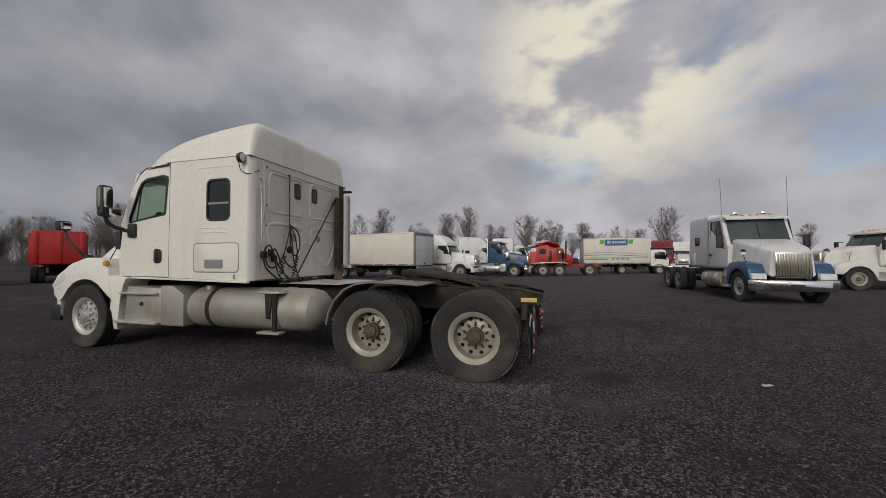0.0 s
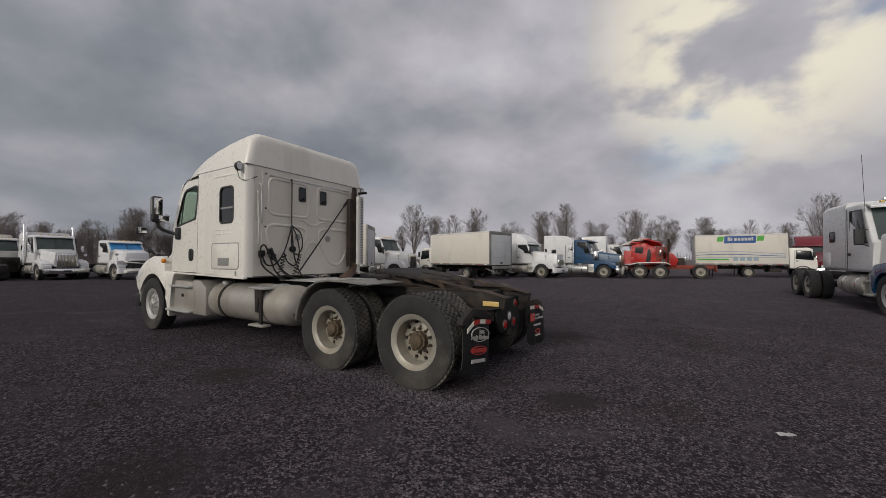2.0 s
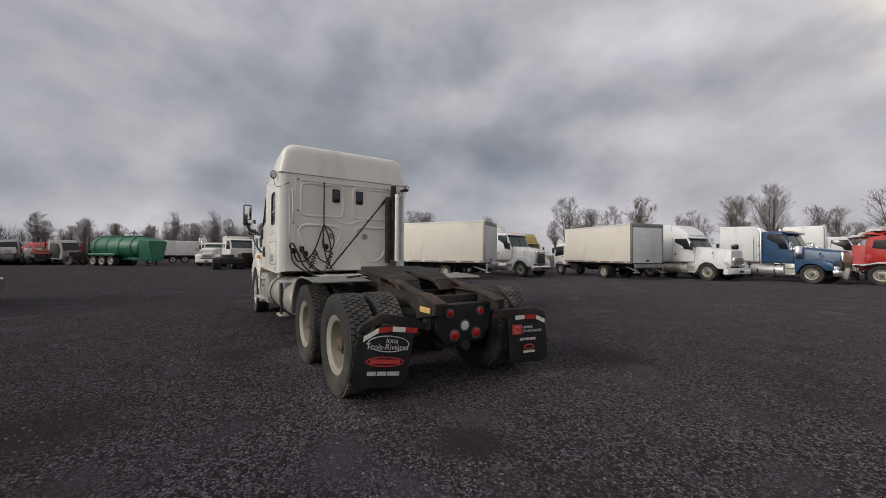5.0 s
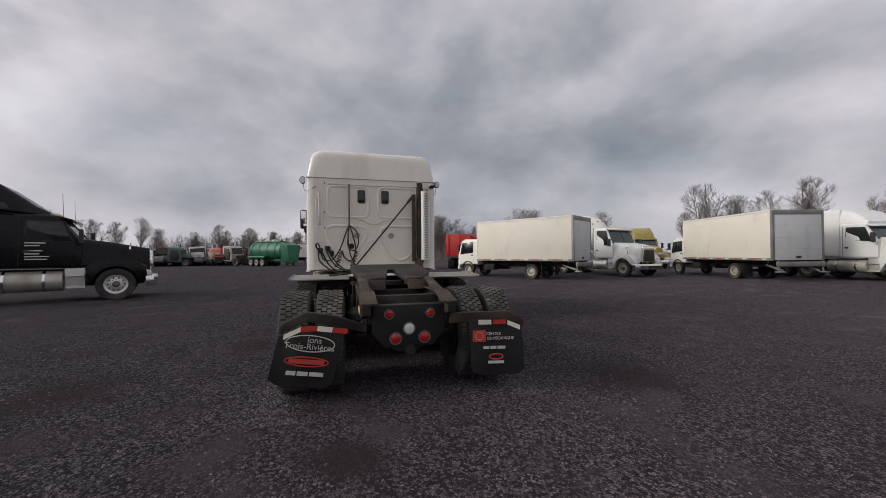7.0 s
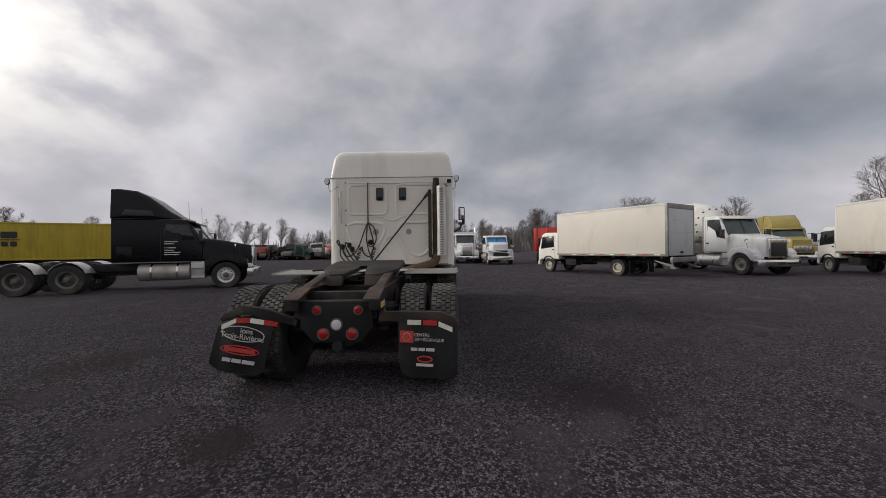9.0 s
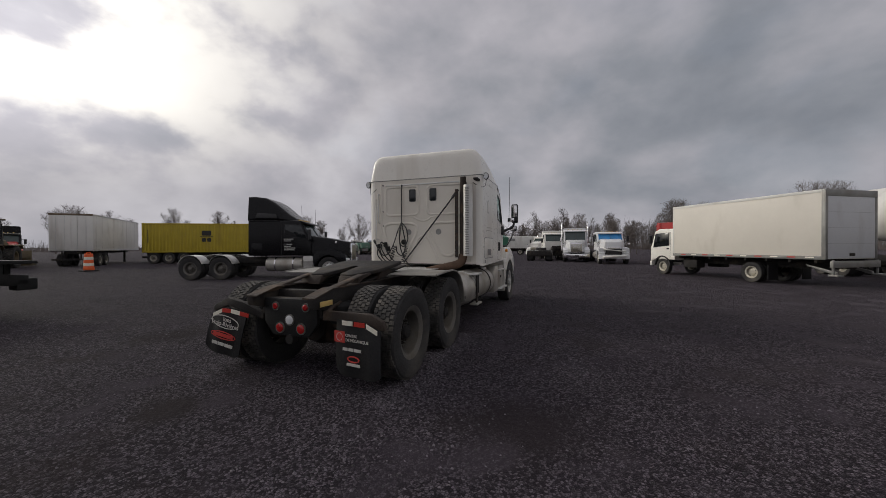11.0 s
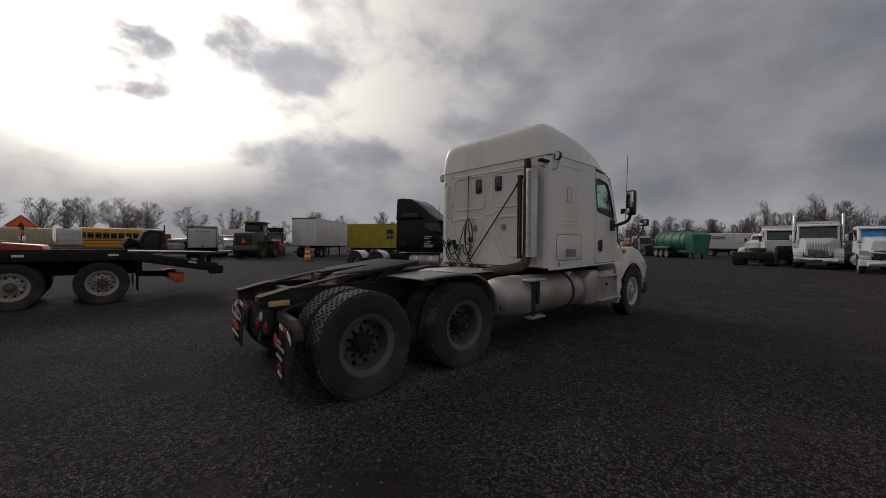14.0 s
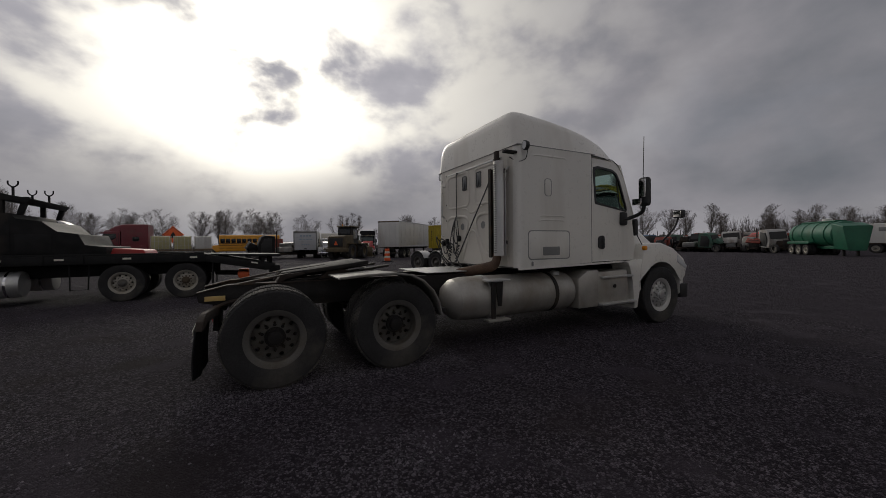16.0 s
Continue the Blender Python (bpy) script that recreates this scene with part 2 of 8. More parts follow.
GRIME = (0.10, 0.085, 0.065)
M = {
    "white": mat("white_paint", (0.77, 0.748, 0.685), 0.32, var=0.03, scale=1.2, dirt=(0.42, 0.37, 0.29), dirt_amt=0.12, dirt_scale=2.0, streak=4, coat=0.3),
    "white_cool": mat("cool_white_paint", (0.66, 0.665, 0.67), 0.3, var=0.04, scale=1.2, dirt=(0.30, 0.27, 0.22), dirt_amt=0.14, dirt_scale=2.0, streak=4, coat=0.3),
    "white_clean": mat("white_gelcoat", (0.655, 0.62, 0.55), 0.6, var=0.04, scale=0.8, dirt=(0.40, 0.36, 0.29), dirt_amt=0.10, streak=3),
    "white_dull": mat("weathered_white", (0.68, 0.67, 0.63), 0.55, var=0.07, scale=0.9, dirt=(0.30, 0.25, 0.19), dirt_amt=0.16, streak=5),
    "door_white": mat("roller_door_white", (0.50, 0.51, 0.52), 0.5, var=0.04, scale=1.0, dirt=(0.3, 0.28, 0.25), dirt_amt=0.1, streak=3),
    "rubber": mat("tyre_rubber", (0.028, 0.027, 0.027), 0.85, var=0.25, scale=5, bump=0.5, bscale=70, dirt=(0.16, 0.14, 0.11), dirt_amt=0.15, dirt_scale=3.0),
    "tread": mat("tread_rubber", (0.045, 0.043, 0.04), 0.9, var=0.3, scale=9, bump=0.6, bscale=90, dirt=(0.20, 0.18, 0.15), dirt_amt=0.30, dirt_scale=5.0),
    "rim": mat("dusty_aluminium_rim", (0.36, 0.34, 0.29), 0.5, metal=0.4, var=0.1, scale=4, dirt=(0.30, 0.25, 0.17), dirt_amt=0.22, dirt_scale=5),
    "rim_dark": mat("dark_rim_metal", (0.15, 0.142, 0.128), 0.55, metal=0.4, var=0.2, scale=5, dirt=(0.10, 0.08, 0.055), dirt_amt=0.3, dirt_scale=5),
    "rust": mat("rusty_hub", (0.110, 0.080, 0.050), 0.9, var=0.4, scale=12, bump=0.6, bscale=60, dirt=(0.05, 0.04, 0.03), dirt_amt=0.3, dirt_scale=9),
    "chrome": mat("polished_metal", (0.80, 0.80, 0.80), 0.14, metal=1.0, var=0.05, scale=3, dirt=(0.35, 0.32, 0.27), dirt_amt=0.06),
    "tank": mat("dull_aluminium_tank", (0.43, 0.41, 0.37), 0.42, metal=0.45, var=0.12, scale=2.0, dirt=(0.22, 0.185, 0.135), dirt_amt=0.36, dirt_scale=2.2, streak=2),
    "alu": mat("brushed_aluminium", (0.60, 0.60, 0.58), 0.42, metal=0.7, var=0.12, scale=3, dirt=(0.28, 0.24, 0.18), dirt_amt=0.15),
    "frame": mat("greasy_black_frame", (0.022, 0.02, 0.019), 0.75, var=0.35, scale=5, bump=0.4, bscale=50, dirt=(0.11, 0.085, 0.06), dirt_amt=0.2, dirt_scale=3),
    "rustframe": mat("rusty_brown_steel", (0.032, 0.022, 0.016), 0.8, var=0.4, scale=6, bump=0.5, bscale=50, dirt=(0.15, 0.088, 0.045), dirt_amt=0.17, dirt_scale=4),
    "black": mat("black_paint", (0.005, 0.005, 0.006), 0.25, var=0.2, scale=2),
    "flatblack": mat("matt_black_steel", (0.018, 0.018, 0.018), 0.65, var=0.3, scale=4, dirt=(0.10, 0.08, 0.06), dirt_amt=0.1),
    "plastic": mat("black_plastic", (0.02, 0.02, 0.021), 0.5, var=0.2, scale=5),
    "darkglass": mat("dark_window", (0.012, 0.015, 0.016), 0.06, var=0.1, scale=2),
    "galv": mat("weathered_galvanised_steel", (0.24, 0.24, 0.23), 0.5, metal=0.5, var=0.2, scale=3, dirt=(0.12, 0.09, 0.06), dirt_amt=0.25),
    "screen": mat("green_tinted_windscreen", (0.040, 0.056, 0.054), 0.06, var=0.2, scale=1.5),
    "scrap_white": mat("chalky_scrap_white", (0.40, 0.39, 0.37), 0.6, var=0.15, scale=1.5, dirt=(0.14, 0.10, 0.07), dirt_amt=0.35, streak=3),
    "scrap_green": mat("faded_scrap_green", (0.05, 0.13, 0.09), 0.6, var=0.2, scale=2, dirt=(0.10, 0.08, 0.06), dirt_amt=0.3),
    "scrap_blue": mat("faded_scrap_blue", (0.06, 0.12, 0.20), 0.6, var=0.2, scale=2, dirt=(0.12, 0.10, 0.08), dirt_amt=0.3),
    "tote_yellow": mat("yellowed_tote_plastic", (0.50, 0.46, 0.24), 0.5, var=0.08, scale=3),
    "grey": mat("grey_plastic", (0.25, 0.25, 0.24), 0.6, var=0.1, scale=4),
    "red": mat("red_paint", (0.42, 0.022, 0.020), 0.4, var=0.15, scale=2, dirt=(0.16, 0.08, 0.06), dirt_amt=0.12, streak=3),
    "maroon": mat("maroon_paint", (0.16, 0.015, 0.025), 0.35, var=0.12, scale=2, dirt=(0.1, 0.07, 0.06), dirt_amt=0.08),
    "rustred": mat("rust_red_chassis", (0.23, 0.045, 0.03), 0.75, var=0.25, scale=4, dirt=(0.12, 0.08, 0.05), dirt_amt=0.2),
    "blue": mat("blue_paint", (0.012, 0.055, 0.13), 0.35, var=0.15, scale=2, dirt=(0.12, 0.12, 0.13), dirt_amt=0.1),
    "fenderblue": mat("fender_blue", (0.012, 0.065, 0.15), 0.3, var=0.1, scale=2, coat=0.4),
    "tarpblue": mat("blue_film", (0.03, 0.22, 0.50), 0.35, var=0.25, scale=2.5),
    "yellow": mat("container_yellow", (0.42, 0.32, 0.02), 0.55, var=0.1, scale=1.2, dirt=(0.22, 0.15, 0.04), dirt_amt=0.14, streak=5),
    "gold": mat("golden_paint", (0.30, 0.245, 0.065), 0.35, var=0.08, scale=2, dirt=(0.2, 0.15, 0.06), dirt_amt=0.1),
    "busyellow": mat("bus_yellow", (0.72, 0.32, 0.015), 0.4, var=0.08, scale=2, dirt=(0.3, 0.15, 0.03), dirt_amt=0.1),
    "green": mat("tanker_green", (0.010, 0.115, 0.062), 0.45, var=0.2, scale=1.2, dirt=(0.06, 0.10, 0.06), dirt_amt=0.15, streak=3),
    "orange": mat("safety_orange", (0.80, 0.13, 0.03), 0.5, var=0.08, scale=4),
    "tan": mat("machine_yellow_brown", (0.105, 0.080, 0.042), 0.7, var=0.25, scale=3, dirt=(0.10, 0.08, 0.06), dirt_amt=0.3),
    "lamp_red": mat("red_lens", (0.36, 0.014, 0.014), 0.15, var=0.1, scale=20),
    "fender_alu": mat("scuffed_dull_fender", (0.25, 0.243, 0.22), 0.5, metal=0.4, var=0.15, scale=3, dirt=(0.14, 0.12, 0.09), dirt_amt=0.25, dirt_scale=3),
    "lamp_pale": mat("faded_amber_lens", (0.66, 0.46, 0.17), 0.3, var=0.1, scale=20),
    "rust_orange": mat("burnt_orange_rust", (0.10, 0.06, 0.038), 0.85, var=0.35, scale=8, bump=0.5, bscale=60, dirt=(0.07, 0.045, 0.03), dirt_amt=0.2, dirt_scale=5),
    "lamp_clear": mat("clear_lens", (0.65, 0.66, 0.66), 0.1, var=0.08, scale=20),
    "lamp_amber": mat("amber_lens", (0.75, 0.28, 0.02), 0.2, var=0.1, scale=20),
    "tape_red": mat("red_reflective_tape", (0.45, 0.03, 0.02), 0.4, var=0.1, scale=20, dirt=GRIME, dirt_amt=0.1),
    "tape_white": mat("white_reflective_tape", (0.75, 0.72, 0.62), 0.4, var=0.1, scale=20, dirt=GRIME, dirt_amt=0.1),
    "flap": mat("rubber_mud_flap", (0.013, 0.013, 0.014), 0.6, var=0.3, scale=4, bump=0.2, bscale=30, dirt=(0.09, 0.075, 0.055), dirt_amt=0.1, streak=3),
    "print_white": mat("white_print", (0.52, 0.51, 0.48), 0.5, var=0.12, scale=12, dirt=GRIME, dirt_amt=0.15),
    "print_red": mat("red_print", (0.50, 0.05, 0.04), 0.5, var=0.05),
    "print_black": mat("black_print", (0.02, 0.02, 0.02), 0.6, var=0.05),
    "print_blue": mat("blue_print", (0.02, 0.09, 0.28), 0.5, var=0.05),
    "print_green": mat("green_print", (0.08, 0.38, 0.05), 0.5, var=0.05),
    "print_grey": mat("grey_blue_print", (0.30, 0.38, 0.45), 0.5, var=0.05),
    "bark": mat("grey_bark", (0.165, 0.142, 0.130), 0.9, var=0.25, scale=2, rand=0.35),
    "wood": mat("worn_plank", (0.16, 0.12, 0.08), 0.8, var=0.3, scale=3),
    "cable": mat("black_hose", (0.014, 0.014, 0.014), 0.5, var=0.2, scale=10),
    "interior": mat("grey_cab_lining", (0.13, 0.125, 0.115), 0.8, var=0.15, scale=5),
    "grille": mat("dull_grille", (0.30, 0.28, 0.22), 0.35, metal=0.7, var=0.15, scale=8),
    "litter": mat("white_paper", (0.72, 0.72, 0.70), 0.7, var=0.08, scale=20),
    }
M["black"].node_tree.nodes["Principled BSDF"].inputs["Specular IOR Level"].default_value = 0.22
for _name, _spec in (("flatblack", 0.2), ("frame", 0.3), ("flap", 0.3)):
    M[_name].node_tree.nodes["Principled BSDF"].inputs["Specular IOR Level"].default_value = _spec
GLASS = glass_mat("tinted_window_glass", (0.50, 0.64, 0.58))


def ground_mat():
    m = bpy.data.materials.new("asphalt_millings")
    m.use_nodes = True
    nt = m.node_tree
    N, L = nt.nodes.new, nt.links.new
    b = nt.nodes["Principled BSDF"]
    tc = N("ShaderNodeTexCoord").outputs["Object"]

    def tex(kind, sc, detail=4):
        n = N(kind)
        n.inputs["Scale"].default_value = sc
        if kind == "ShaderNodeTexNoise":
            n.inputs["Detail"].default_value = detail
        L(tc, n.inputs["Vector"])
        return n

    def mapr(v, a, c, lo, hi):
        n = N("ShaderNodeMapRange")
        L(v, n.inputs[0])
        for i, x in enumerate((a, c, lo, hi)):
            n.inputs[1 + i].default_value = x
        return n.outputs[0]

    def mix(f, a, c):
        n = N("ShaderNodeMix")
        n.data_type = "RGBA"
        for sock, v in ((n.inputs[0], f), (n.inputs[6], a), (n.inputs[7], c)):
            if isinstance(v, tuple):
                sock.default_value = (*v, 1)
            elif isinstance(v, (int, float)):
                sock.default_value = v
            else:
                L(v, sock)
        return n.outputs[2]

    def spot(x, y, r0, r1):
        """A stain with a ragged edge round a place on the ground."""
        d = N("ShaderNodeVectorMath")
        d.operation = "DISTANCE"
        L(tc, d.inputs[0])
        d.inputs[1].default_value = (x, y, 0)
        w = N("ShaderNodeMath")
        w.operation = "ADD"
        L(d.outputs["Value"], w.inputs[0])
        L(mapr(patch.outputs[0], 0.3, 0.7, -0.35 * r1, 0.35 * r1), w.inputs[1])
        return mapr(w.outputs[0], r0, r1, 0.85, 0)

    def mul(a, c):
        n = N("ShaderNodeMath")
        n.operation = "MULTIPLY"
        for i, v in enumerate((a, c)):
            if isinstance(v, (int, float)):
                n.inputs[i].default_value = v
            else:
                L(v, n.inputs[i])
        return n.outputs[0]

    stones = tex("ShaderNodeTexVoronoi", 52)
    gaps = tex("ShaderNodeTexVoronoi", 52)
    gaps.feature = "DISTANCE_TO_EDGE"
    chips = tex("ShaderNodeTexVoronoi", 100)
    large = tex("ShaderNodeTexNoise", 0.35, 6)
    patch = tex("ShaderNodeTexNoise", 1.3, 7)
    tint = tex("ShaderNodeTexNoise", 0.12, 3)
    cellr = N("ShaderNodeSeparateColor")
    L(stones.outputs["Color"], cellr.inputs[0])
    chipr = N("ShaderNodeSeparateColor")
    L(chips.outputs["Color"], chipr.inputs[0])
    # compacted dark fines below, chips of stone in them
    fines = mix(mapr(large.outputs[0], 0.35, 0.65, 0, 1), (0.0390, 0.0325, 0.0395), (0.064, 0.0535, 0.0640))
    fines = mix(mapr(chipr.outputs[1], 0.86, 0.96, 0, 0.7), fines, (0.130, 0.113, 0.130))
    # broken millings: each piece with its own grey, dark in the joints
    stone = mix(mapr(cellr.outputs[0], 0.30, 1.0, 0, 1), (0.042, 0.0360, 0.0430), (0.235, 0.204, 0.237))
    stone = mix(mapr(cellr.outputs[1], 0.91, 0.97, 0, 0.85), stone, (0.28, 0.248, 0.278))
    stone = mix(mapr(gaps.outputs["Distance"], 0.04, 0.15, 0.75, 0), stone, (0.0150, 0.0127, 0.0156))
    loose = mapr(patch.outputs[0], 0.52, 0.64, 1, 0.18)
    base = mix(loose, fines, stone)
    # brown dirt lying in places
    dirt = tex("ShaderNodeTexNoise", 0.8, 8)
    base = mix(mapr(dirt.outputs[0], 0.54, 0.70, 0, 0.6), base, (0.0460, 0.0345, 0.0330))
    base = mix(mapr(tint.outputs[0], 0.4, 0.7, 0, 0.35), base, (0.032, 0.0265, 0.0345))
    for x, y, r0, r1, c in ((-2.15, 0.40, 0.12, 0.38, (0.046, 0.037, 0.039)), (-0.2, 3.2, 0.2, 0.75, (0.047, 0.037, 0.040)), (1.5, 1.75, 0.15, 0.5, (0.058, 0.046, 0.045)), (-1.4, -2.6, 0.2, 0.8, (0.040, 0.032, 0.036))):
        base = mix(spot(x, y, r0, r1), base, c)
    # away from the truck the base colour is lightened, as gap shade is hidden there
    away = N("ShaderNodeVectorMath")
    away.operation = "DISTANCE"
    L(tc, away.inputs[0])
    away.inputs[1].default_value = (-1.5, 0, 0)
    wob = N("ShaderNodeMath")
    wob.operation = "ADD"
    L(away.outputs["Value"], wob.inputs[0])
    L(mapr(dirt.outputs[0], 0.3, 0.7, -3.5, 3.5), wob.inputs[1])
    base = mix(mapr(wob.outputs[0], 6.5, 12.0, 0, 0.62), base, (0.094, 0.082, 0.0955))
    L(base, b.inputs["Base Color"])
    L(mapr(patch.outputs[0], 0.3, 0.7, 0.8, 0.95), b.inputs["Roughness"])
    b.inputs["Specular IOR Level"].default_value = 0.08
    b.inputs["Diffuse Roughness"].default_value = 1.0
    h = N("ShaderNodeMath")
    h.operation = "ADD"
    dome = mul(mapr(gaps.outputs["Distance"], 0.0, 0.22, 0, 1.0), mapr(cellr.outputs[2], 0, 1, 0.35, 1.0))
    L(mul(dome, loose), h.inputs[0])
    L(mapr(chips.outputs["Distance"], 0, 0.6, 0.22, 0), h.inputs[1])
    bn = N("ShaderNodeBump")
    bn.inputs["Strength"].default_value = 1.0
    bn.inputs["Distance"].default_value = 0.026
    L(h.outputs[0], bn.inputs["Height"])
    L(bn.outputs[0], b.inputs["Normal"])
    return m


M["ground"] = ground_mat()


def island_mat(name, lo, hi, rough):
    """Pieces of one mesh, each with its own shade between two colours."""
    m = bpy.data.materials.new(name)
    m.use_nodes = True
    nt = m.node_tree
    g = nt.nodes.new("ShaderNodeNewGeometry")
    r = nt.nodes.new("ShaderNodeValToRGB")
    r.color_ramp.elements[0].color, r.color_ramp.elements[1].color = (*lo, 1), (*hi, 1)
    r.color_ramp.elements[0].position = 0.25
    nt.links.new(g.outputs["Random Per Island"], r.inputs[0])
    b = nt.nodes["Principled BSDF"]
    nt.links.new(r.outputs[0], b.inputs["Base Color"])
    b.inputs["Roughness"].default_value = rough
    return m


M["gravel"] = island_mat("loose_gravel", (0.030, 0.026, 0.031), (0.18, 0.158, 0.182), 0.7)

# ---- mesh helpers ----
def mesh_of(name, bm, material, angle=38):
    me = bpy.data.meshes.new(name)
    bmesh.ops.recalc_face_normals(bm, faces=bm.faces[:])
    bm.to_mesh(me)
    bm.free()
    for m in material if isinstance(material, (list, tuple)) else [material]:
        me.materials.append(m)
    me.polygons.foreach_set("use_smooth", [True] * len(me.polygons))
    me.set_sharp_from_angle(angle=radians(angle))
    return me


def part(name, bm, material, parent, label="", m=None):
    """Links a bmesh as one mesh object under a thing or a part."""
    ob = new(name, mesh_of(name, bm, material) if isinstance(bm, bmesh.types.BMesh) else bm)
    ob.parent = parent
    if m is not None:
        ob.matrix_basis = m
    return tagged(ob, label) if label else ob


def thing(name, label, category, m, group="", kind=""):
    ob = new(name)
    ob.empty_display_size = 0.2
    ob.matrix_basis = m
    return tagged(ob, label, category, group, kind)


def B():
    return bmesh.new()


def bevel(bm, geom, w, seg=2):
    if w > 0:
        edges = list({e for f in geom for e in f.edges})
        bmesh.ops.bevel(bm, geom=edges, offset=w, segments=seg, affect="EDGES", profile=0.5)


def box(bm, x0, x1, y0, y1, z0, z1, w=0.0, seg=2):
    v = [bm.verts.new((x, y, z)) for x in (x0, x1) for y in (y0, y1) for z in (z0, z1)]
    f = [bm.faces.new([v[i] for i in q]) for q in ((0, 1, 3, 2), (4, 6, 7, 5), (0, 4, 5, 1), (2, 3, 7, 6), (0, 2, 6, 4), (1, 5, 7, 3))]
    bevel(bm, f, w, seg)
    return bm


def prism(bm, pts, y0, y1, w=0.0, axis="y", seg=2):
    """A polygon in the x-z plane (axis y), the y-z plane (axis x) or the x-y plane (axis z), made solid from y0 to y1."""
    def at(a, b, d):
        return {"y": (a, d, b), "x": (d, a, b), "z": (a, b, d)}[axis]
    lo, hi = [[bm.verts.new(at(a, b, d)) for a, b in pts] for d in (y0, y1)]
    n = len(pts)
    f = [bm.faces.new(lo), bm.faces.new(hi[::-1])]
    f += [bm.faces.new((lo[i], hi[i], hi[(i + 1) % n], lo[(i + 1) % n])) for i in range(n)]
    bevel(bm, f, w, seg)
    return bm


def rrect(a0, a1, b0, b1, r, n=4):
    out = []
    for ca, cb, s in ((a1 - r, b1 - r, 0), (a0 + r, b1 - r, 90), (a0 + r, b0 + r, 180), (a1 - r, b0 + r, 270)):
        for i in range(n + 1):
            t = radians(s + 90 * i / n)
            out.append((ca + r * math.cos(t), cb + r * math.sin(t)))
    return out


def rings(bm, loops, cap=True, closed=False):
    """Joins loops of equal length with quads."""
    vs = [[bm.verts.new(p) for p in lp] for lp in loops]
    n = len(vs[0])
    pairs = list(zip(vs, vs[1:])) + ([(vs[-1], vs[0])] if closed else [])
    for a, b in pairs:
        for i in range(n):
            bm.faces.new((a[i], a[(i + 1) % n], b[(i + 1) % n], b[i]))
    if cap and not closed:
        bm.faces.new(vs[0])
        bm.faces.new(vs[-1][::-1])
    return bm


def loft(bm, sections, n=4, y=0.0, flat=False):
    """Rounded boxes joined along x: (x, half width below, half width above, z0, z1, corner radius); flat: square lower edges."""
    loops = []
    for x, hb, ht, z0, z1, r in sections:
        lp = []
        for a, b in rrect(-hb, hb, z0 - (1.01 * r if flat else 0), z1, r, n):
            b = max(b, z0)
            k = (b - z0) / max(1e-6, z1 - z0)
            lp.append((x, y + a * ((1 - k) + k * ht / hb), b))
        loops.append(lp)
    return rings(bm, loops)


def lathe(bm, prof, c=(0, 0, 0), axis="y", seg=32, closed=False):
    """Turns a profile of (radius, along) round an axis."""
    loops = []
    for r, a in prof:
        lp = []
        for i in range(seg):
            t = 2 * math.pi * i / seg
            u, v = r * math.cos(t), r * math.sin(t)
            p = {"y": (u, a, v), "x": (a, u, v), "z": (u, v, a)}[axis]
            lp.append((c[0] + p[0], c[1] + p[1], c[2] + p[2]))
        loops.append(lp)
    return rings(bm, loops, cap=not closed, closed=closed)


def tube(bm, path, r, seg=8, r1=None):
    """A round bar along a path of points."""
    pts = [Vector(p) for p in path]
    loops = []
    prev = None
    for i, p in enumerate(pts):
        d = (pts[min(i + 1, len(pts) - 1)] - pts[max(i - 1, 0)]).normalized()
        ref = prev if prev is not None else (Vector((0, 0, 1)) if abs(d.z) < 0.9 else Vector((1, 0, 0)))
        u = (ref - d * ref.dot(d)).normalized()
        prev = u
        w = d.cross(u)
        rr = r if r1 is None else r + (r1 - r) * i / max(1, len(pts) - 1)
        loops.append([tuple(p + (u * math.cos(2 * math.pi * k / seg) + w * math.sin(2 * math.pi * k / seg)) * rr) for k in range(seg)])
    return rings(bm, loops)


def smooth_path(pts, n=8):
    """A rounder path through the points (Catmull-Rom)."""
    p = [Vector(q) for q in pts]
    p = [p[0] * 2 - p[1]] + p + [p[-1] * 2 - p[-2]]
    out = []
    for i in range(1, len(p) - 2):
        for k in range(n):
            t = k / n
            out.append(0.5 * ((2 * p[i]) + (p[i + 1] - p[i - 1]) * t + (2 * p[i - 1] - 5 * p[i] + 4 * p[i + 1] - p[i + 2]) * t * t
                              + (3 * p[i] - p[i - 1] - 3 * p[i + 1] + p[i + 2]) * t ** 3))
    out.append(p[-2])
    return out


def cast(poly, c, ang):
    """Where a ray from c at an angle leaves a polygon."""
    dx, dy = math.cos(ang), math.sin(ang)
    best = None
    for (ax, ay), (bx, by) in zip(poly, poly[1:] + poly[:1]):
        ex, ey = bx - ax, by - ay
        den = dx * ey - dy * ex
        if abs(den) < 1e-9:
            continue
        t = ((ax - c[0]) * ey - (ay - c[1]) * ex) / den
        s = ((ax - c[0]) * dy - (ay - c[1]) * dx) / den
        if t > 0 and -1e-6 <= s <= 1 + 1e-6 and (best is None or t < best):
            best = t
    return (c[0] + dx * best, c[1] + dy * best)


